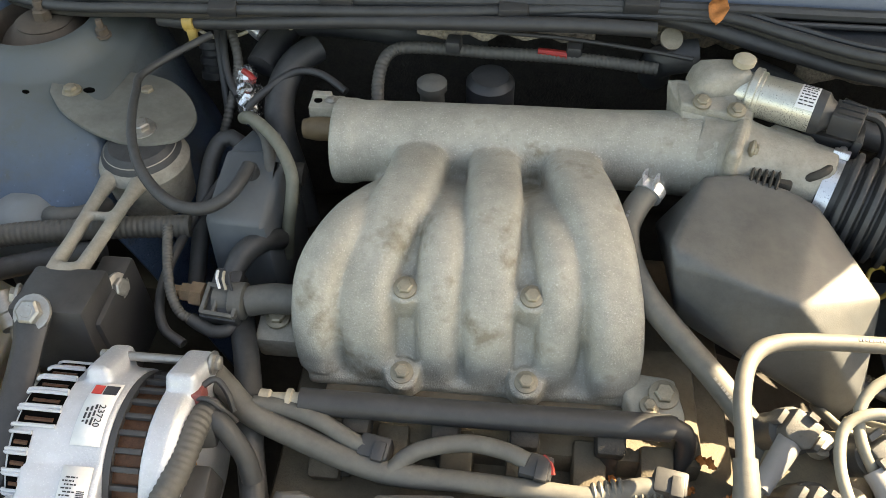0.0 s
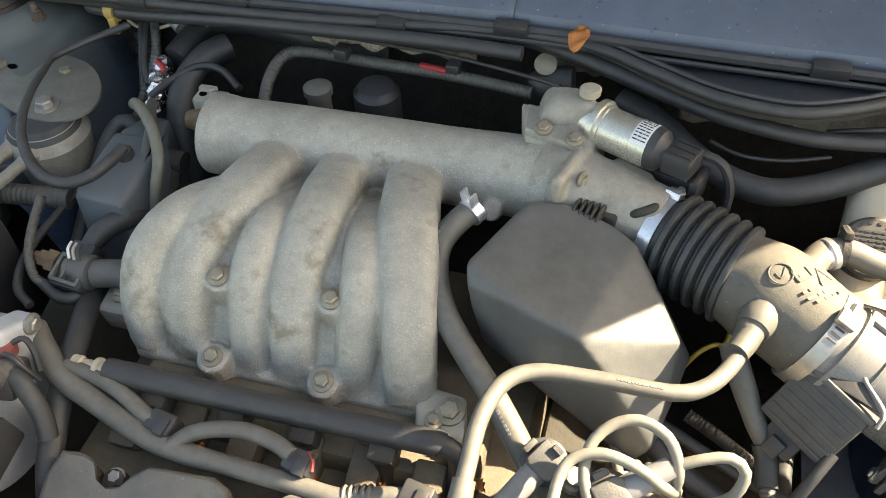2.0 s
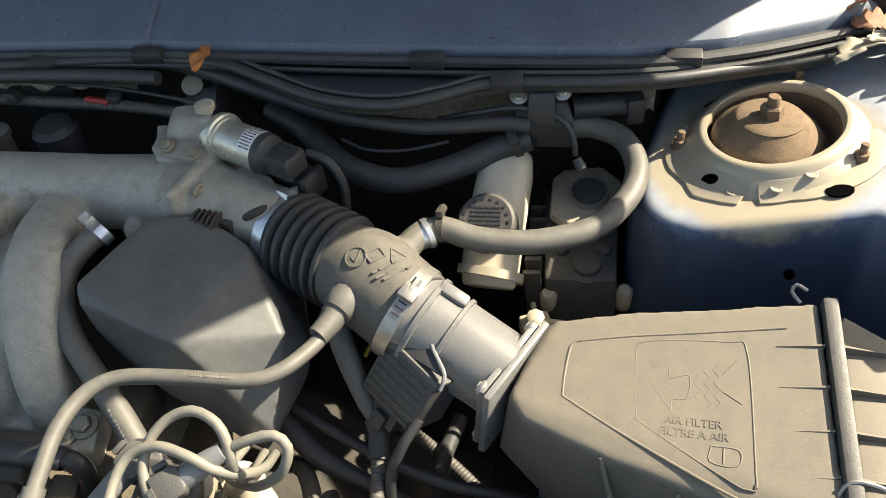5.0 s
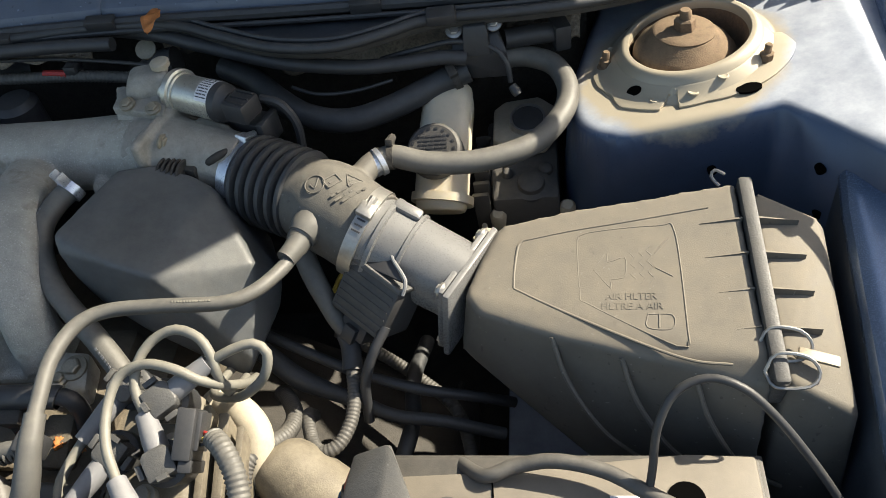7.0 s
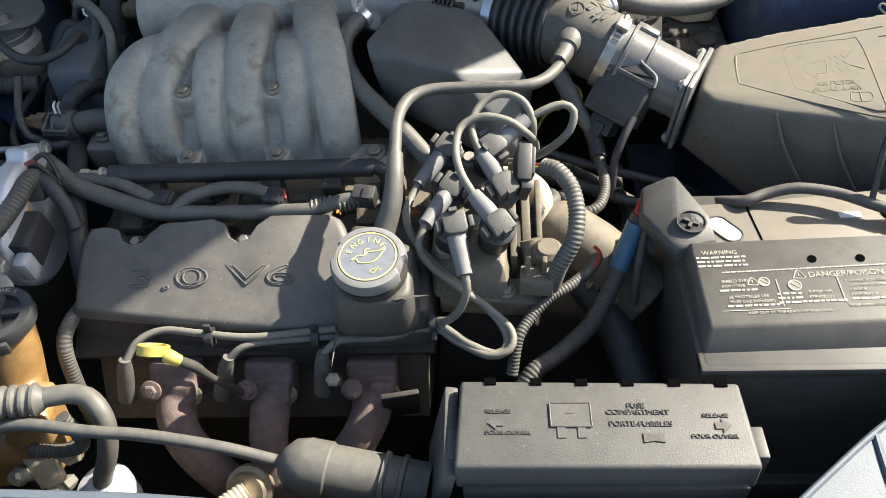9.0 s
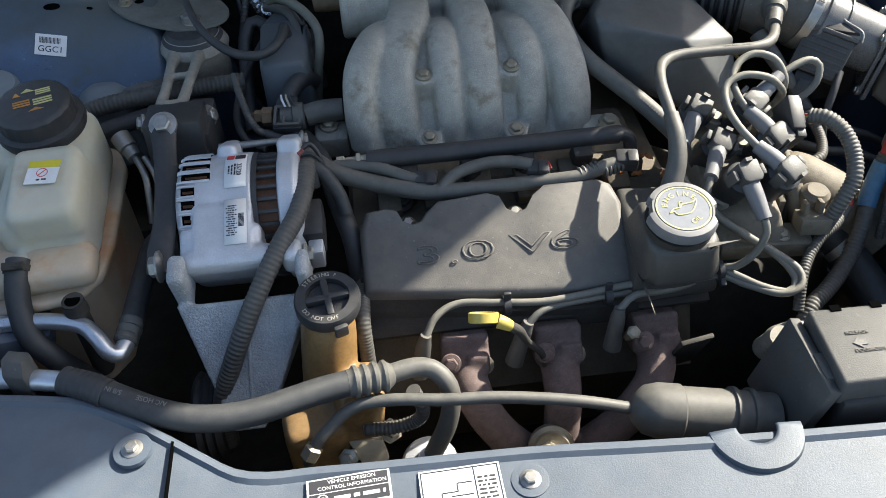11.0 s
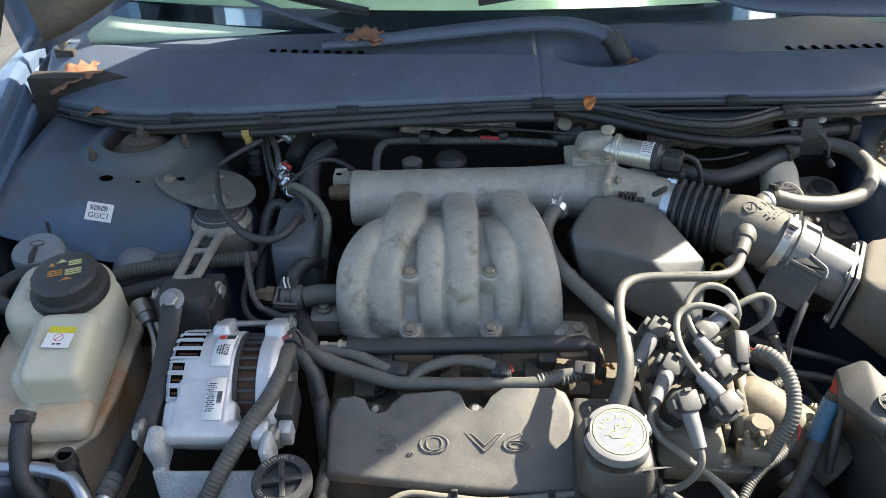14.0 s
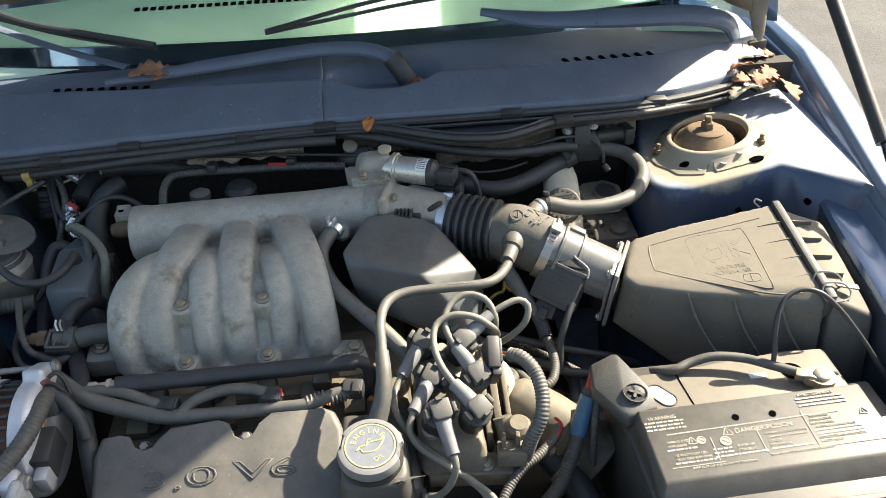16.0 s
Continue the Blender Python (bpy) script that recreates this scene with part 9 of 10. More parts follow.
tube(bm, [(-0.33, 0.80, 0.882), (-0.30, 0.785, 0.872), (-0.278, 0.772, 0.862)], 0.011, 14)
part("metal_tube", bm, PIPE, foil)
bm = B()
tube(bm, [(-0.290, 0.722, 0.846), (-0.282, 0.716, 0.846), (-0.276, 0.712, 0.842)], 0.0035, 8)
part("red_wire", bm, RED, foil)
for k, pts in enumerate((((-0.272, 0.668, 0.828), (-0.255, 0.64, 0.84), (-0.238, 0.615, 0.845), (-0.226, 0.58, 0.84), (-0.224, 0.55, 0.82), (-0.232, 0.53, 0.80)),)):
    hose("cloth_tape", pts, 0.006, HOSE, "grey cloth-taped strap curling down", "strap")
hose("zip_tie", [(-0.375, 0.80, 0.872), (-0.355, 0.775, 0.862), (-0.325, 0.765, 0.858), (-0.29, 0.775, 0.865), (-0.262, 0.80, 0.88), (-0.25, 0.79, 0.88), (-0.245, 0.77, 0.87)], 0.0022, CREAM, "white cable tie round the wires", "cable tie")
for k, pts in enumerate((((-0.277, 0.675, 0.832), (-0.258, 0.69, 0.845), (-0.23, 0.712, 0.855), (-0.20, 0.71, 0.856), (-0.17, 0.69, 0.85)), ((-0.325, 0.79, 0.878), (-0.318, 0.75, 0.858), (-0.308, 0.72, 0.84), (-0.295, 0.70, 0.828)), ((-0.34, 0.81, 0.885), (-0.328, 0.765, 0.865), (-0.318, 0.73, 0.835), (-0.31, 0.70, 0.80)))):
    hose("engine_wire", pts, 0.0042, BLACK, "black taped engine wire", "wire", 10, group="engine wires")
hose("hood_release_cable", [(-0.385, 0.755, 0.885), (-0.35, 0.745, 0.890), (-0.28, 0.735, 0.899), (-0.18, 0.728, 0.910), (-0.06, 0.722, 0.918), (0.06, 0.715, 0.926), (0.14, 0.710, 0.928)], 0.0075, BLACK, "black cable conduit along the bulkhead", "cable")
bm = B()
lathe(bm, (-0.345, 0.745, 0.891), (1, -0.12, 0.1), [(-0.006, 0.0085), (-0.006, 0.0115), (0.006, 0.0115), (0.006, 0.0085)], 14)
box(bm, (-0.343, 0.735, 0.878), (0.010, 0.006, 0.02), (0, 0, 0), 0.001)
solo("cable_clip", bm, surface("amber_clip", (0.42, 0.28, 0.08), 0.5), "amber plastic clip on the conduit", "cable clip")
hose("rear_wiring", [(-0.132, 0.66, 0.84), (-0.136, 0.70, 0.862), (-0.128, 0.73, 0.873), (-0.10, 0.738, 0.876), (-0.02, 0.735, 0.876), (0.05, 0.73, 0.878), (0.10, 0.725, 0.878), (0.15, 0.72, 0.876)], 0.0068, LOOM, "corrugated loom behind the plenum", "cable loom", ribs=(0.005, 0.0011))
bm = B()
tube(bm, [(0.028, 0.732, 0.882), (0.044, 0.730, 0.882), (0.058, 0.728, 0.882)], 0.0045, 8)
solo("red_splice", bm, RED, "short bare red wire on the loom", "wire")
for x in (-0.06, 0.065):
    bm = B()
    box(bm, (x, 0.733, 0.886), (0.016, 0.018, 0.014), (0, 0, -5), 0.003)
    solo("loom_clip", bm, BLACK, "black clip on the rear loom", "cable clip", group="loom clips")
hose("thin_cable", [(-0.16, 0.76, 0.905), (-0.05, 0.745, 0.897), (0.05, 0.738, 0.896), (0.13, 0.722, 0.897), (0.18, 0.705, 0.90)], 0.0022, BLACK, "thin black cable behind the plenum", "cable")
bm = B()
lathe(bm, (-0.02, 0.72, 0.80), (0, 0, 1), [(0, 0.026), (0.05, 0.026), (0.053, 0.022), (0.058, 0.020), (0.06, 0.001)], 24)
solo("rear_sensor_cap", bm, BLACK, "black round cap behind the plenum", "cap")
bm = B()
lathe(bm, (-0.08, 0.70, 0.80), (0, 0, 1), [(0, 0.013), (0.05, 0.013), (0.052, 0.016), (0.06, 0.016), (0.064, 0.010)], 18)
solo("rear_valve", bm, HOSE, "grey valve behind the plenum", "valve")
bm = B()
tube(bm, [(0.19, 0.735, 0.885), (0.165, 0.735, 0.88), (0.152, 0.745, 0.865), (0.155, 0.76, 0.84)], 0.017, 16)
solo("rear_hose_elbow", bm, RUBBER, "black rubber elbow behind the throttle", "hose")
bm = B()
lathe(bm, (0.160, 0.735, 0.902), (0.1, -0.6, 0.8), [(0, 0.006), (0, 0.0115), (0.003, 0.0115), (0.003, 0.006)], 20)
solo("lifting_eye", bm, ZINC, "metal lifting eye behind the throttle", "lifting eye")
pl = thing("map_sensor", "grey sensor with brown plug at the plenum's end", "sensor", (-0.22, 0.64, 0.82))
bm = B()
box(bm, (-0.180, 0.650, 0.858), (0.036, 0.022, 0.020), (0, 0, 0), 0.003)
box(bm, (-0.186, 0.657, 0.861), (0.020, 0.008, 0.024), (0, 0, 0), 0.002)
part("body", bm, CAST_DIRTY, pl)
bm = B()
lathe(bm, (-0.189, 0.650, 0.868), (0, 0, 1), [(-0.002, 0.0042), (0.0006, 0.0042)], 14)
part("screw_hole", bm, VOID, pl, "dark screw hole")
bolt(pl, (-0.176, 0.652, 0.868), r=0.004, mat=STEEL)
bm = B()
tube(bm, [(-0.165, 0.634, 0.846), (-0.19, 0.634, 0.845), (-0.203, 0.634, 0.844)], 0.0125, 14, rs=[0.0125, 0.0125, 0.010])
part("plug", bm, surface("brown_rubber", (0.13, 0.09, 0.05), 0.6, 0, 0.2, 0.01), pl, "brown rubber plug")
bm = B()
tube(bm, [(-0.265, 0.605, 0.815), (-0.235, 0.6, 0.815), (-0.20, 0.60, 0.812)], 0.012, 14)
lathe(bm, (-0.213, 0.60, 0.812), (0, -0.5, -0.6), [(0, 0.009), (0.03, 0.009)], 12)
solo("rear_pipe", bm, DARK, "dark pipe below the plenum's end", "pipe")
eg = thing("idle_sensor", "brass and black sensor on a dirty hose stub", "sensor", (-0.24, 0.43, 0.78))
bm = B()
tube(bm, [(-0.175, 0.452, 0.795), (-0.20, 0.452, 0.795), (-0.222, 0.448, 0.793)], 0.014, 14)
lathe(bm, (-0.222, 0.448, 0.793), (-1, 0, 0), [(0, 0.014), (0.002, 0.0175), (0.014, 0.0175), (0.016, 0.013), (0.03, 0.013)], 18)
part("stub", bm, HOSE, eg)
bm = B()
box(bm, (-0.243, 0.446, 0.786), (0.036, 0.036, 0.026), (18, 0, -6), 0.003)
box(bm, (-0.243, 0.466, 0.796), (0.028, 0.020, 0.022), (18, 0, -6), 0.004)
plug = part("plug", bm, BLACK, eg)
m = pose(-0.243, 0.442, 0.7995, 18, 0, -6)
bm = B()
for x, y, w, d in ((0, 0.012, 0.034, 0.004), (0, -0.014, 0.030, 0.004), (-0.015, -0.001, 0.004, 0.028), (0.015, -0.001, 0.004, 0.028), (-0.004, -0.005, 0.003, 0.018), (0.006, 0.002, 0.024, 0.003)):
    slab(bm, [(x - w / 2, y - d / 2), (x + w / 2, y - d / 2), (x + w / 2, y + d / 2), (x - w / 2, y + d / 2)], -0.004, 0.004, m, 0.0008)
part("latch_frame", bm, HOSE, plug, "worn grey latch frame")
for k in range(3):
    bm = B()
    tube(bm, [m @ Vector((-0.008 + 0.006 * k, 0.024, 0.010)), m @ Vector((-0.006 + 0.006 * k, 0.016, 0.012)), m @ Vector((-0.002 + 0.006 * k, 0.008, 0.008))], 0.0014, 8, 0.003)
    part("wire", bm, (WHITE, CREAM, BLACK)[k], plug, ("white wire", "cream wire", "black wire")[k])
bm = B()
tube(bm, [(-0.243, 0.470, 0.798), (-0.236, 0.492, 0.806), (-0.222, 0.512, 0.806), (-0.212, 0.53, 0.79)], 0.011, 14, 0.005, rs=[0.010, 0.0115, 0.0115, 0.011])
part("rubber_boot", bm, RUBBER, eg)
part("corrugated_lead", tube(B(), [(-0.308, 0.505, 0.825), (-0.302, 0.480, 0.818), (-0.295, 0.456, 0.810), (-0.289, 0.441, 0.800), (-0.280, 0.431, 0.790), (-0.270, 0.429, 0.785)], 0.0048, 12, 0.005, (0.0032, 0.0008)), LOOM, eg)
bm = B()
tube(bm, [(-0.272, 0.430, 0.785), (-0.260, 0.425, 0.781), (-0.249, 0.421, 0.780), (-0.238, 0.423, 0.780), (-0.232, 0.435, 0.778), (-0.230, 0.445, 0.775)], 0.0062, 12, 0.004)
part("lead_end", bm, RUBBER, eg)
bm = B()
lathe(bm, (-0.262, 0.45, 0.795), (-1, 0.1, 0), [(0, 0.012), (0.012, 0.012), (0.013, 0.009), (0.022, 0.009), (0.023, 0.006), (0.03, 0.006)], 6)
part("brass_body", bm, RUST, eg, "rusty brass body")

hose("vent_tube", [(-0.262, 0.628, 0.858), (-0.252, 0.620, 0.866), (-0.233, 0.605, 0.866), (-0.213, 0.584, 0.860), (-0.199, 0.561, 0.848), (-0.198, 0.545, 0.830), (-0.204, 0.538, 0.80), (-0.21, 0.535, 0.76)], 0.0062, surface("dull_green_tube", (0.10, 0.105, 0.085), 0.55, 0, 0.2, 0.02, 0.2, 0.001, 0.3), "dull green plastic tube curving past the canister", "hose")

# ---- front: radiator cover and its labels ----
rc = thing("radiator_cover", "blue-grey moulded radiator cover with bolts and labels", "radiator cover", (-0.1, -0.1, 0.6))
bm = B()
EDGE = [(-0.615, 0.150), (-0.585, 0.146), (-0.560, 0.128), (-0.535, 0.098), (-0.51, 0.080), (-0.47, 0.073), (-0.43, 0.066), (-0.39, 0.048), (-0.355, 0.026), (-0.315, 0.0), (-0.290, -0.015), (-0.262, -0.020), (-0.22, -0.019), (-0.17, -0.021), (-0.10, -0.023), (-0.02, -0.026), (0.08, -0.034), (0.205, -0.042), (0.5, -0.055)]
line = bez([(x, y, 0) for x, y in EDGE], 0.01)
rows = []
for p in line:
    z = 0.780 - 0.030 * smoothstep(-0.50, -0.20, p.x)
    rows.append([Vector((p.x, p.y + 0.002, z - 0.04)), Vector((p.x, p.y, z - 0.004)), Vector((p.x, p.y - 0.003, z)), Vector((p.x, p.y - 0.010, z + 0.001)), Vector((p.x, p.y - 0.014, z - 0.003)), Vector((p.x - 0.0 * 0.1, -0.12, z - 0.006)), Vector((p.x, -0.25, z - 0.02)), Vector((p.x, -0.40, z - 0.09))])
loft(bm, rows, closed=False)
part("panel", bm, PANEL, rc, thick=0.003, sharp=35)
for x, y, z in ((-0.376, 0.005, 0.771), (-0.037, -0.058, 0.746)):
    bm = B()
    lathe(bm, (x, y, z - 0.003), (0, 0, 1), [(0, 0.017), (0.004, 0.0165), (0.0045, 0.012)], 24)
    part("washer", bm, PANEL, rc)
    bolt(rc, (x, y, z + 0.001), r=0.0062, mat=STEEL)
bm = B()
slab(bm, [(-0.345, -0.12), (-0.343, -0.12), (-0.343, 0.012), (-0.345, 0.012)], 0.762, 0.7664)
part("seam", bm, VOID, rc, "dark panel seam")
M = flat((-0.192, -0.052, 0.7506), (0, 0.05, 1), (1, 0.05, 0))
bm = B()
slab(bm, [(-0.036, -0.04), (0.036, -0.04), (0.036, 0.019), (-0.036, 0.019)], 0, 0.0006, M)
l1 = part("emission_label", bm, WHITE, rc, "white and black emission control label")
bm = B()
slab(bm, [(-0.034, 0.005), (0.034, 0.005), (0.034, 0.0175), (-0.034, 0.0175)], 0.0006, 0.0009, M)
slab(bm, [(-0.034, -0.0085), (0.034, -0.0085), (0.034, 0.004), (-0.034, 0.004)], 0.0006, 0.0009, M)
bars(bm, M @ pose(0, -0.014, 0.0006), 6, 0.064, 0.0042, 0.002, 61, 0.0003)
part("label_band", bm, INK, l1)
letters("label_words", "VEHICLE EMISSION", 0.0050, M @ pose(0.003, 0.0142, 0.001), WHITE, l1, 0.0002)
letters("label_words", "CONTROL INFORMATION", 0.0050, M @ pose(0.003, 0.0085, 0.001), WHITE, l1, 0.0002)
bm = B()
lathe(bm, M @ Vector((-0.023, -0.002, 0.0009)), M.to_3x3() @ Vector((0, 0, 1)), [(0, 0.005), (0.0003, 0.005), (0.0003, 0.0042), (0, 0.0042)], 24)
bars(bm, M @ pose(0.009, -0.004, 0.0009), 1, 0.044, 0.004, 0.0035, 62, 0.0003)
part("label_mark", bm, WHITE, l1)
M = flat((-0.096, -0.058, 0.7488), (0, 0.05, 1), (1, 0.02, 0))
bm = B()
slab(bm, [(-0.036, -0.04), (0.035, -0.04), (0.035, 0.02), (-0.036, 0.02)], 0, 0.0006, M)
l2 = part("hose_routing_label", bm, WHITE, rc, "white hose routing label")
bm = B()
for a, b in (((-0.034, 0.018), (0.033, 0.018)), ((-0.034, 0.018), (-0.034, -0.04)), ((0.033, 0.018), (0.033, -0.04)), ((0.012, 0.018), (0.012, -0.04)), ((-0.018, -0.004), (-0.004, -0.004)), ((-0.004, -0.004), (-0.004, 0.004)), ((-0.004, 0.004), (0.009, 0.004)), ((-0.018, -0.004), (-0.018, -0.014)), ((0.009, -0.008), (-0.010, -0.008))):
    tube(bm, [M @ Vector((*a, 0.0008)), M @ Vector((*b, 0.0008))], 0.0005, 6, 0.02)
bars(bm, M @ pose(0.022, 0.006, 0.0006), 8, 0.016, 0.004, 0.0018, 63, 0.0003)
part("label_print", bm, INK, l2)
bm = B()
rows = []
for k in range(25):
    a = math.pi + math.pi * k / 24
    rows.append([Vector((0.170 + r * math.cos(a), -0.037 + r * math.sin(a), 0.749 + dz)) for r, dz in ((0.018, 0.004), (0.021, 0.0045), (0.042, 0.002), (0.044, -0.004))])
loft(bm, rows, closed=False)
part("hose_guide", bm, PANEL, rc, "ribbed half-round recess", thick=0.002)
bm = B()
box(bm, (-0.04, -0.062, 0.49), (1.0, 0.05, 0.42), bevel=0.01)
solo("radiator", bm, DARK, "dark radiator behind the cover", "radiator")
bm = B()
box(bm, (-0.60, 0.185, 0.735), (0.20, 0.05, 0.03), (0, 8, 12), 0.005)
solo("radiator_bracket", bm, PANEL, "pale blue-grey bracket beside the tank", "bracket")
# headlamp side panel in front of the battery
bm = B()
line = bez([(0.50, -0.062, 0), (0.545, -0.025, 0), (0.60, 0.018, 0), (0.65, 0.048, 0), (0.70, 0.058, 0), (0.75, 0.066, 0), (0.785, 0.085, 0), (0.81, 0.12, 0), (0.83, 0.17, 0)], 0.01)
loft(bm, [[Vector((p.x, p.y + 0.002, 0.735)), Vector((p.x, p.y, 0.772)), Vector((p.x, p.y - 0.006, 0.776)), Vector((p.x + 0.02, p.y - 0.10, 0.770)), Vector((p.x + 0.05, p.y - 0.35, 0.68))] for p in line], closed=False)
sp = solo("headlamp_panel", bm, PANEL, "grey plastic panel above the headlamp", "body panel", thick=0.002)
bm = B()
tube(bm, [(p.x, p.y - 0.005, 0.7765) for p in line[::3]], 0.0028, 8, 0.008)
part("edge_bead", bm, PANEL, sp)
bm = B()
tube(bm, [(0.594, 0.007, 0.7762), (0.5925, -0.020, 0.7752), (0.592, -0.046, 0.7738)], 0.0030, 8, 0.008)
part("rib", bm, PANEL, sp)
bm = B()
lathe(bm, (0.6189, -0.0006, 0.7735), (-0.05, 0.05, 1), [(0, 0.0145), (0.0035, 0.0142), (0.0045, 0.011), (0.006, 0.009)], 24)
part("washer", bm, BATTERY, sp, "dusty brown-grey washer")
bolt(sp, (0.6189, -0.0006, 0.779), (-0.05, 0.05, 1), 0.0058, ZINC)
bolt(sp, (0.605, -0.045, 0.7735), r=0.008, mat=FUSE)

# gas struts that hold the hood
for s, a, b, c in ((-1, (-0.604, 0.238, 0.795), (-0.648, 0.500, 0.965), (-0.66, 0.80, 1.19)), (1, (0.90, 0.30, 0.81), (0.915, 0.52, 0.955), (0.90, 0.86, 1.20))):
    st = thing("gas_strut", "black gas strut with polished rod holding the hood", "gas strut", a, group="gas struts")
    bm = B()
    A_, B_, C_ = Vector(a), Vector(b), Vector(c)
    tube(bm, [A_, (A_ + B_) / 2, B_], 0.0045, 14, 0.05)
    part("rod", bm, ROD, st, "polished dark rod")
    bm = B()
    tube(bm, [B_, (B_ + C_) / 2, C_], 0.0105, 18, 0.05)
    part("cylinder", bm, BLACK, st)
    bm = B()
    lathe(bm, A_ - Vector((0, 0, 0.014)), (0, 0, 1), [(0, 0.012), (0.02, 0.012), (0.026, 0.008)], 14)
    part("ball_socket", bm, BLACK, st)

# hood hinges at the cowl's corners
for s, x, y in ((-1, -0.70, 0.90), (1, 0.905, 0.88)):
    hg = hood
    bm = B()
    hull(bm, [(x - 0.03, y + 0.10, 1.12), (x + 0.03, y + 0.10, 1.12), (x - 0.012, y + 0.04, 0.965), (x + 0.012, y + 0.04, 0.965), (x - 0.03, y + 0.14, 1.12), (x + 0.03, y + 0.14, 1.12), (x, y + 0.03, 0.95)], 0.004)
    part("hinge_arm", bm, HOODSKIN, hg)
    bm = B()
    box(bm, (x, y + 0.045, 0.925), (0.04, 0.012, 0.06), (0, 0, 15 * s), 0.002)
    box(bm, (x, y - 0.0, 0.893), (0.075, 0.09, 0.006), (4, 0, 15 * s), 0.002)
    part("hinge_foot", bm, DARK, hg)
    bolt(hg, (x + 0.005, y - 0.02, 0.897), r=0.008, mat=ZINC)

# wipers and their arms
wp = thing("windscreen_wiper", "black wiper arm and blade below the windscreen", "wiper", (0.25, 0.86, 0.96), group="wipers")
bm = B()
tube(bm, [(0.262, 0.845, 0.968), (0.235, 0.868, 0.995), (0.19, 0.882, 1.006), (0.13, 0.888, 1.008), (0.06, 0.888, 1.004), (-0.05, 0.882, 0.996), (-0.15, 0.874, 0.989), (-0.23, 0.868, 0.984)], 0.014, 12, 0.008,
     rs=[0.016, 0.017, 0.0165, 0.016, 0.016, 0.0155, 0.0125, 0.007], flat=0.6)
part("arm", bm, COWL, wp)
bm = B()
tube(bm, [(0.264, 0.846, 0.960), (0.252, 0.852, 0.982), (0.240, 0.860, 0.996)], 0.017, 14, 0.005)
part("spindle_cap", bm, BLACK, wp)
bm = B()
tube(bm, [(-0.20, 0.905, 0.994), (-0.30, 0.938, 1.016), (-0.42, 0.985, 1.048), (-0.56, 1.05, 1.09)], 0.009, 8, 0.01, flat=0.4)
part("link_arm", bm, COWL, wp)
bm = B()
tube(bm, [(-0.16, 0.955, 1.010), (-0.28, 0.985, 1.028), (-0.40, 1.02, 1.048), (-0.58, 1.10, 1.10)], 0.006, 8)
tube(bm, [(-0.16, 0.960, 1.004), (-0.30, 0.995, 1.022), (-0.44, 1.04, 1.050), (-0.60, 1.11, 1.090)], 0.008, 8, flat=0.6)
part("blade", bm, BLACK, wp)
wp2 = thing("windscreen_wiper", "black wiper with slotted blade lying on the glass", "wiper", (0.83, 0.93, 0.96), group="wipers")
bm = B()
tube(bm, [(0.852, 0.900, 0.972), (0.832, 0.910, 1.000), (0.76, 0.912, 1.016), (0.64, 0.898, 1.024), (0.50, 0.905, 1.028), (0.40, 0.93, 1.040)], 0.02, 12, 0.008, rs=[0.018, 0.024, 0.025, 0.023, 0.019, 0.010], flat=0.5)
part("arm", bm, COWL, wp2)
bm = B()
tube(bm, [(0.46, 0.985, 1.075), (0.34, 0.985, 1.07), (0.20, 0.965, 1.055), (0.03, 0.945, 1.025)], 0.006, 8, flat=0.6)
tube(bm, [(0.46, 0.975, 1.06), (0.30, 0.97, 1.052), (0.12, 0.955, 1.032), (0.03, 0.945, 1.022)], 0.0035, 8)
part("blade", bm, BLACK, wp2)

# fallen leaves and twigs
rnd = random.Random(4)


def leaf(p, size, turn_, mat, label, tilt=(0, 0), lobes=0.35):
    bm = B()
    m = pose(*p, tilt[0], tilt[1], turn_)
    n_ = 12
    rows = []
    for i in range(n_ + 1):
        t = i / n_
        w = size * 0.28 * math.sin(math.pi * min(1, t * 0.96 + 0.02)) ** 0.7 * (1 + lobes * math.sin(i * 2.6))
        c = 0.12 * size * math.sin(t * 3.0)
        rows.append([m @ Vector((-size / 2 + size * t, k * w, c + 0.22 * abs(k) * w + 0.002 * math.sin(i + k * 3))) for k in (-1, -0.5, 0, 0.5, 1)])
    loft(bm, rows, closed=False)
    return solo("fallen_leaf", bm, mat, label, "leaf", group="fallen leaves", thick=0.0006, sharp=60)


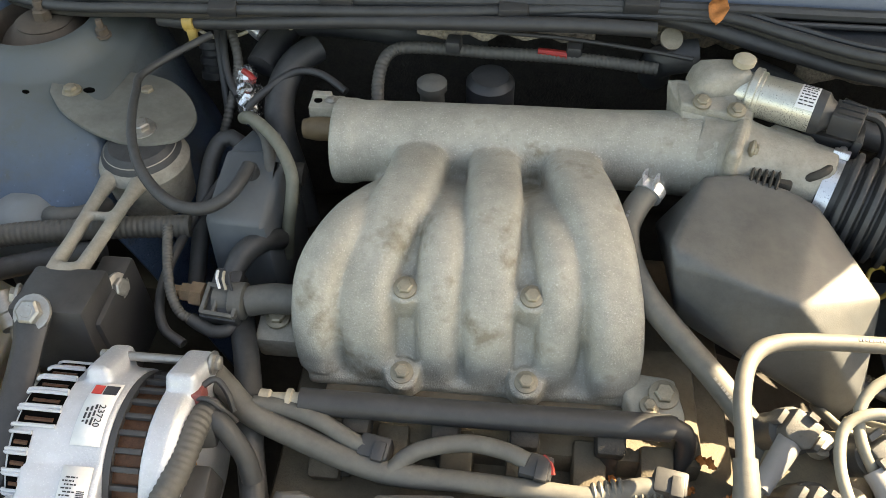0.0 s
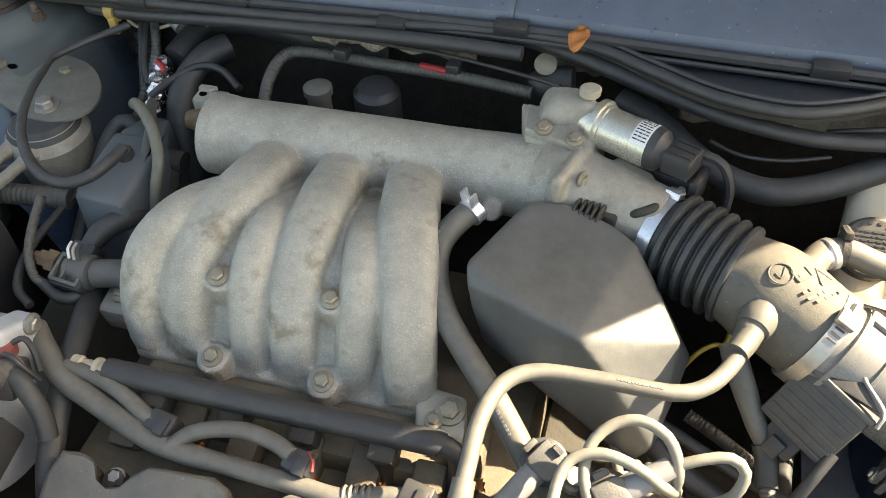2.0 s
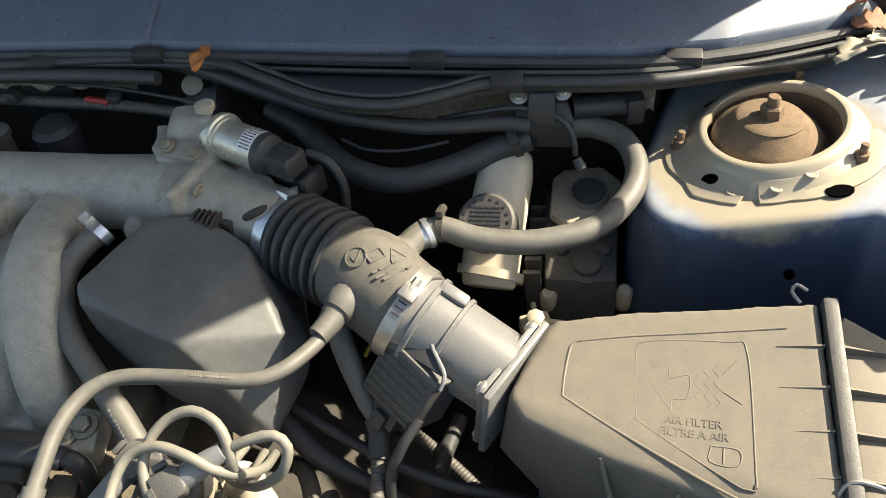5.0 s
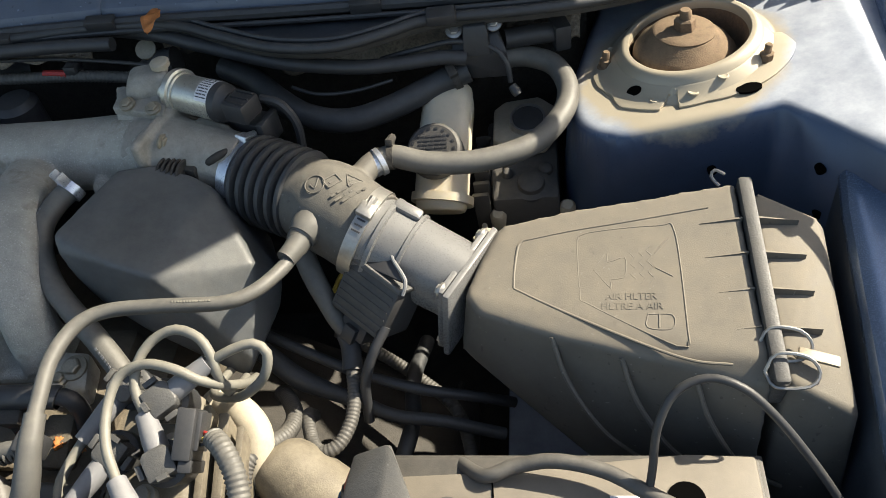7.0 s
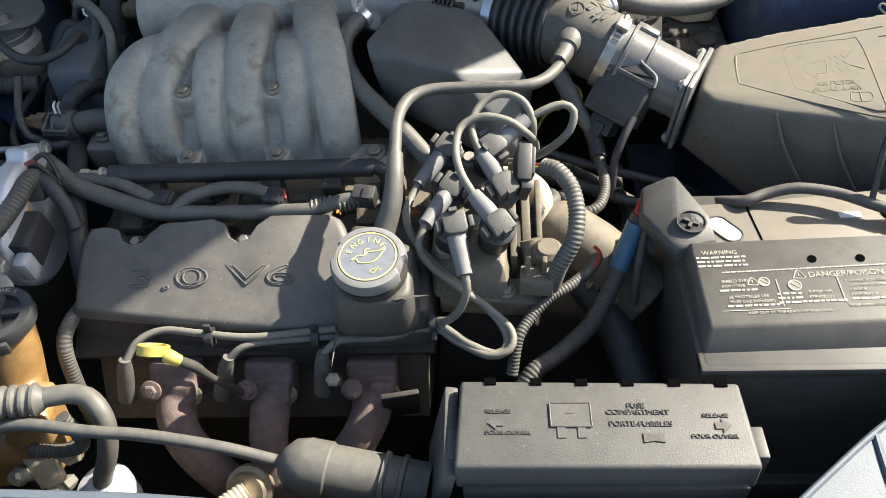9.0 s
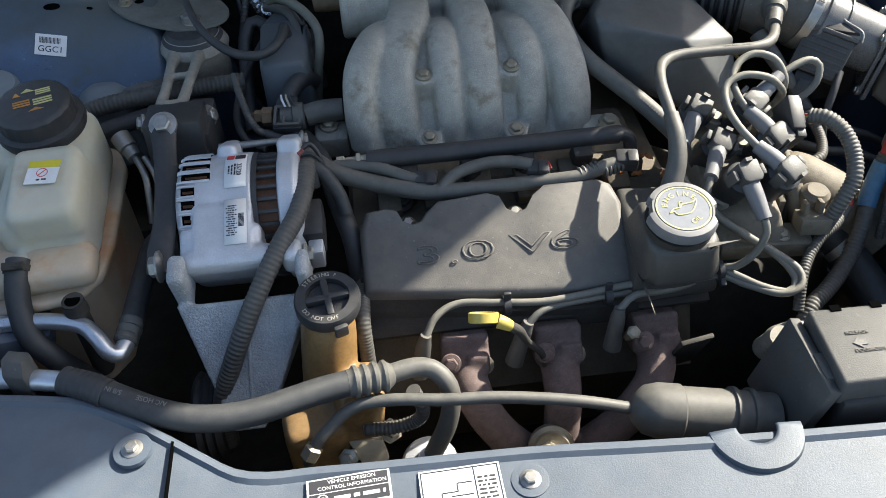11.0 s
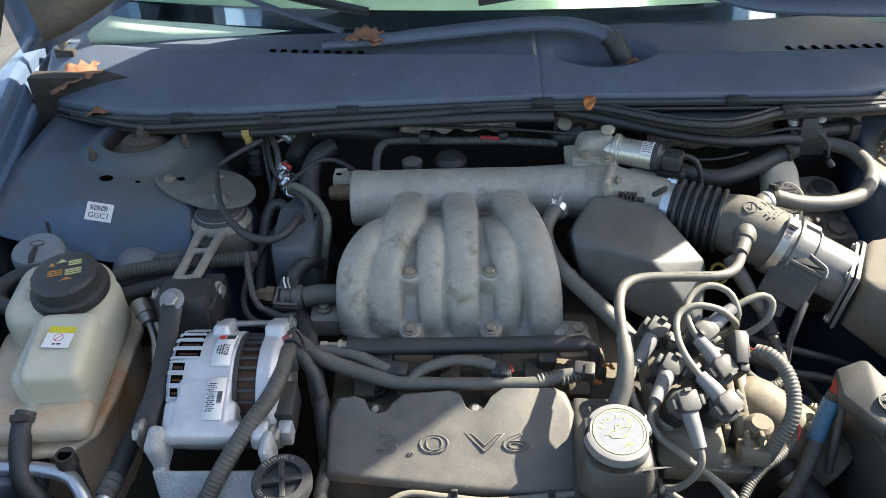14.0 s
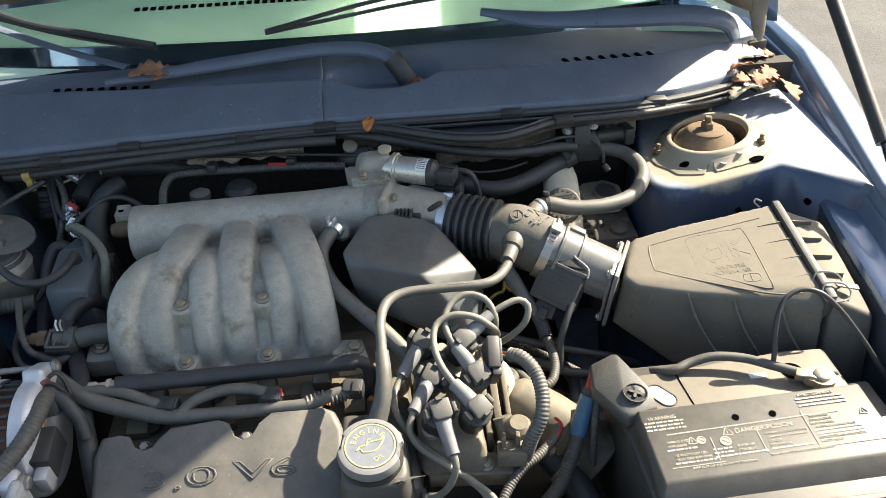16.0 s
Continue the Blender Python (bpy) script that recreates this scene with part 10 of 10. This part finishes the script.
leaf((0.193, 0.714, 0.949), 0.034, 78, LEAF_O, "small orange leaf caught on the cowl edge", (0, -12), 0.0)
leaf((-0.655, 0.875, 0.925), 0.105, 28, LEAF, "large curled brown leaf at the cowl's end", (8, -12))
leaf((-0.60, 0.80, 0.900), 0.05, 10, LEAF, "crumpled brown leaf beside the strut tower")
leaf((-0.155, 0.875, 0.99), 0.075, 5, LEAF, "curled brown leaf under the wiper arm", (10, 5))
leaf((-0.14, 0.862, 0.988), 0.035, 70, LEAF, "curled brown leaf under the wiper arm", (10, 15))
leaf((0.278, 0.842, 0.958), 0.03, 40, LEAF, "brown leaf in the wiper well", (10, 5))
for i in range(20):
    leaf((0.872 + rnd.uniform(-0.045, 0.045), 0.845 + rnd.uniform(-0.065, 0.085), 0.912 + rnd.uniform(0, 0.03)), rnd.uniform(0.035, 0.085), rnd.uniform(0, 180), LEAF if i % 3 else IVORY, "dry leaf heaped in the cowl corner" if i % 3 else "pale dry leaf heaped in the cowl corner", (rnd.uniform(-25, 25), rnd.uniform(-25, 25)))

# crumbs of dry leaf in the hollows of the engine
for x, y, z, sz, a in ((0.045, 0.318, 0.748, 0.016, 20), (0.150, 0.330, 0.752, 0.020, 70), (0.168, 0.322, 0.750, 0.014, 10), (0.110, 0.325, 0.748, 0.013, 120), (-0.06, 0.322, 0.745, 0.012, 60), (0.185, 0.345, 0.755, 0.018, 150), (0.20, 0.315, 0.752, 0.015, 35)):
    leaf((x, y, z), sz, a, LEAF_O, "crumb of dry leaf lying among the injectors", (15, 10))

# bar code label on the strut tower's slope
bm = B()
LX, LY = -0.546, 0.594
dzx = (zL(LX + 0.01, LY) - zL(LX - 0.01, LY)) / 0.02
dzy = (zL(LX, LY + 0.01) - zL(LX, LY - 0.01)) / 0.02
M = flat((LX, LY, zL(LX, LY) + 0.0012), (-dzx, -dzy, 1), (1, -0.16, 0))
slab(bm, [(-0.019, -0.014), (0.019, -0.014), (0.019, 0.014), (-0.019, 0.014)], 0, 0.0006, M)
tag = part("barcode_label", bm, WHITE, towerL, "white bar code label")
bm = B()
xx = -0.014
for i in range(16):
    w = (0.0006, 0.0011, 0.0008)[i % 3]
    slab(bm, [(xx, 0.002), (xx + w, 0.002), (xx + w, 0.010), (xx, 0.010)], 0.0006, 0.0009, M)
    xx += w + 0.0008
part("bar_code", bm, INK, tag)
letters("label_words", "GGC1", 0.0115, M @ pose(0, -0.006, 0.0008), INK, tag, 0.0002)
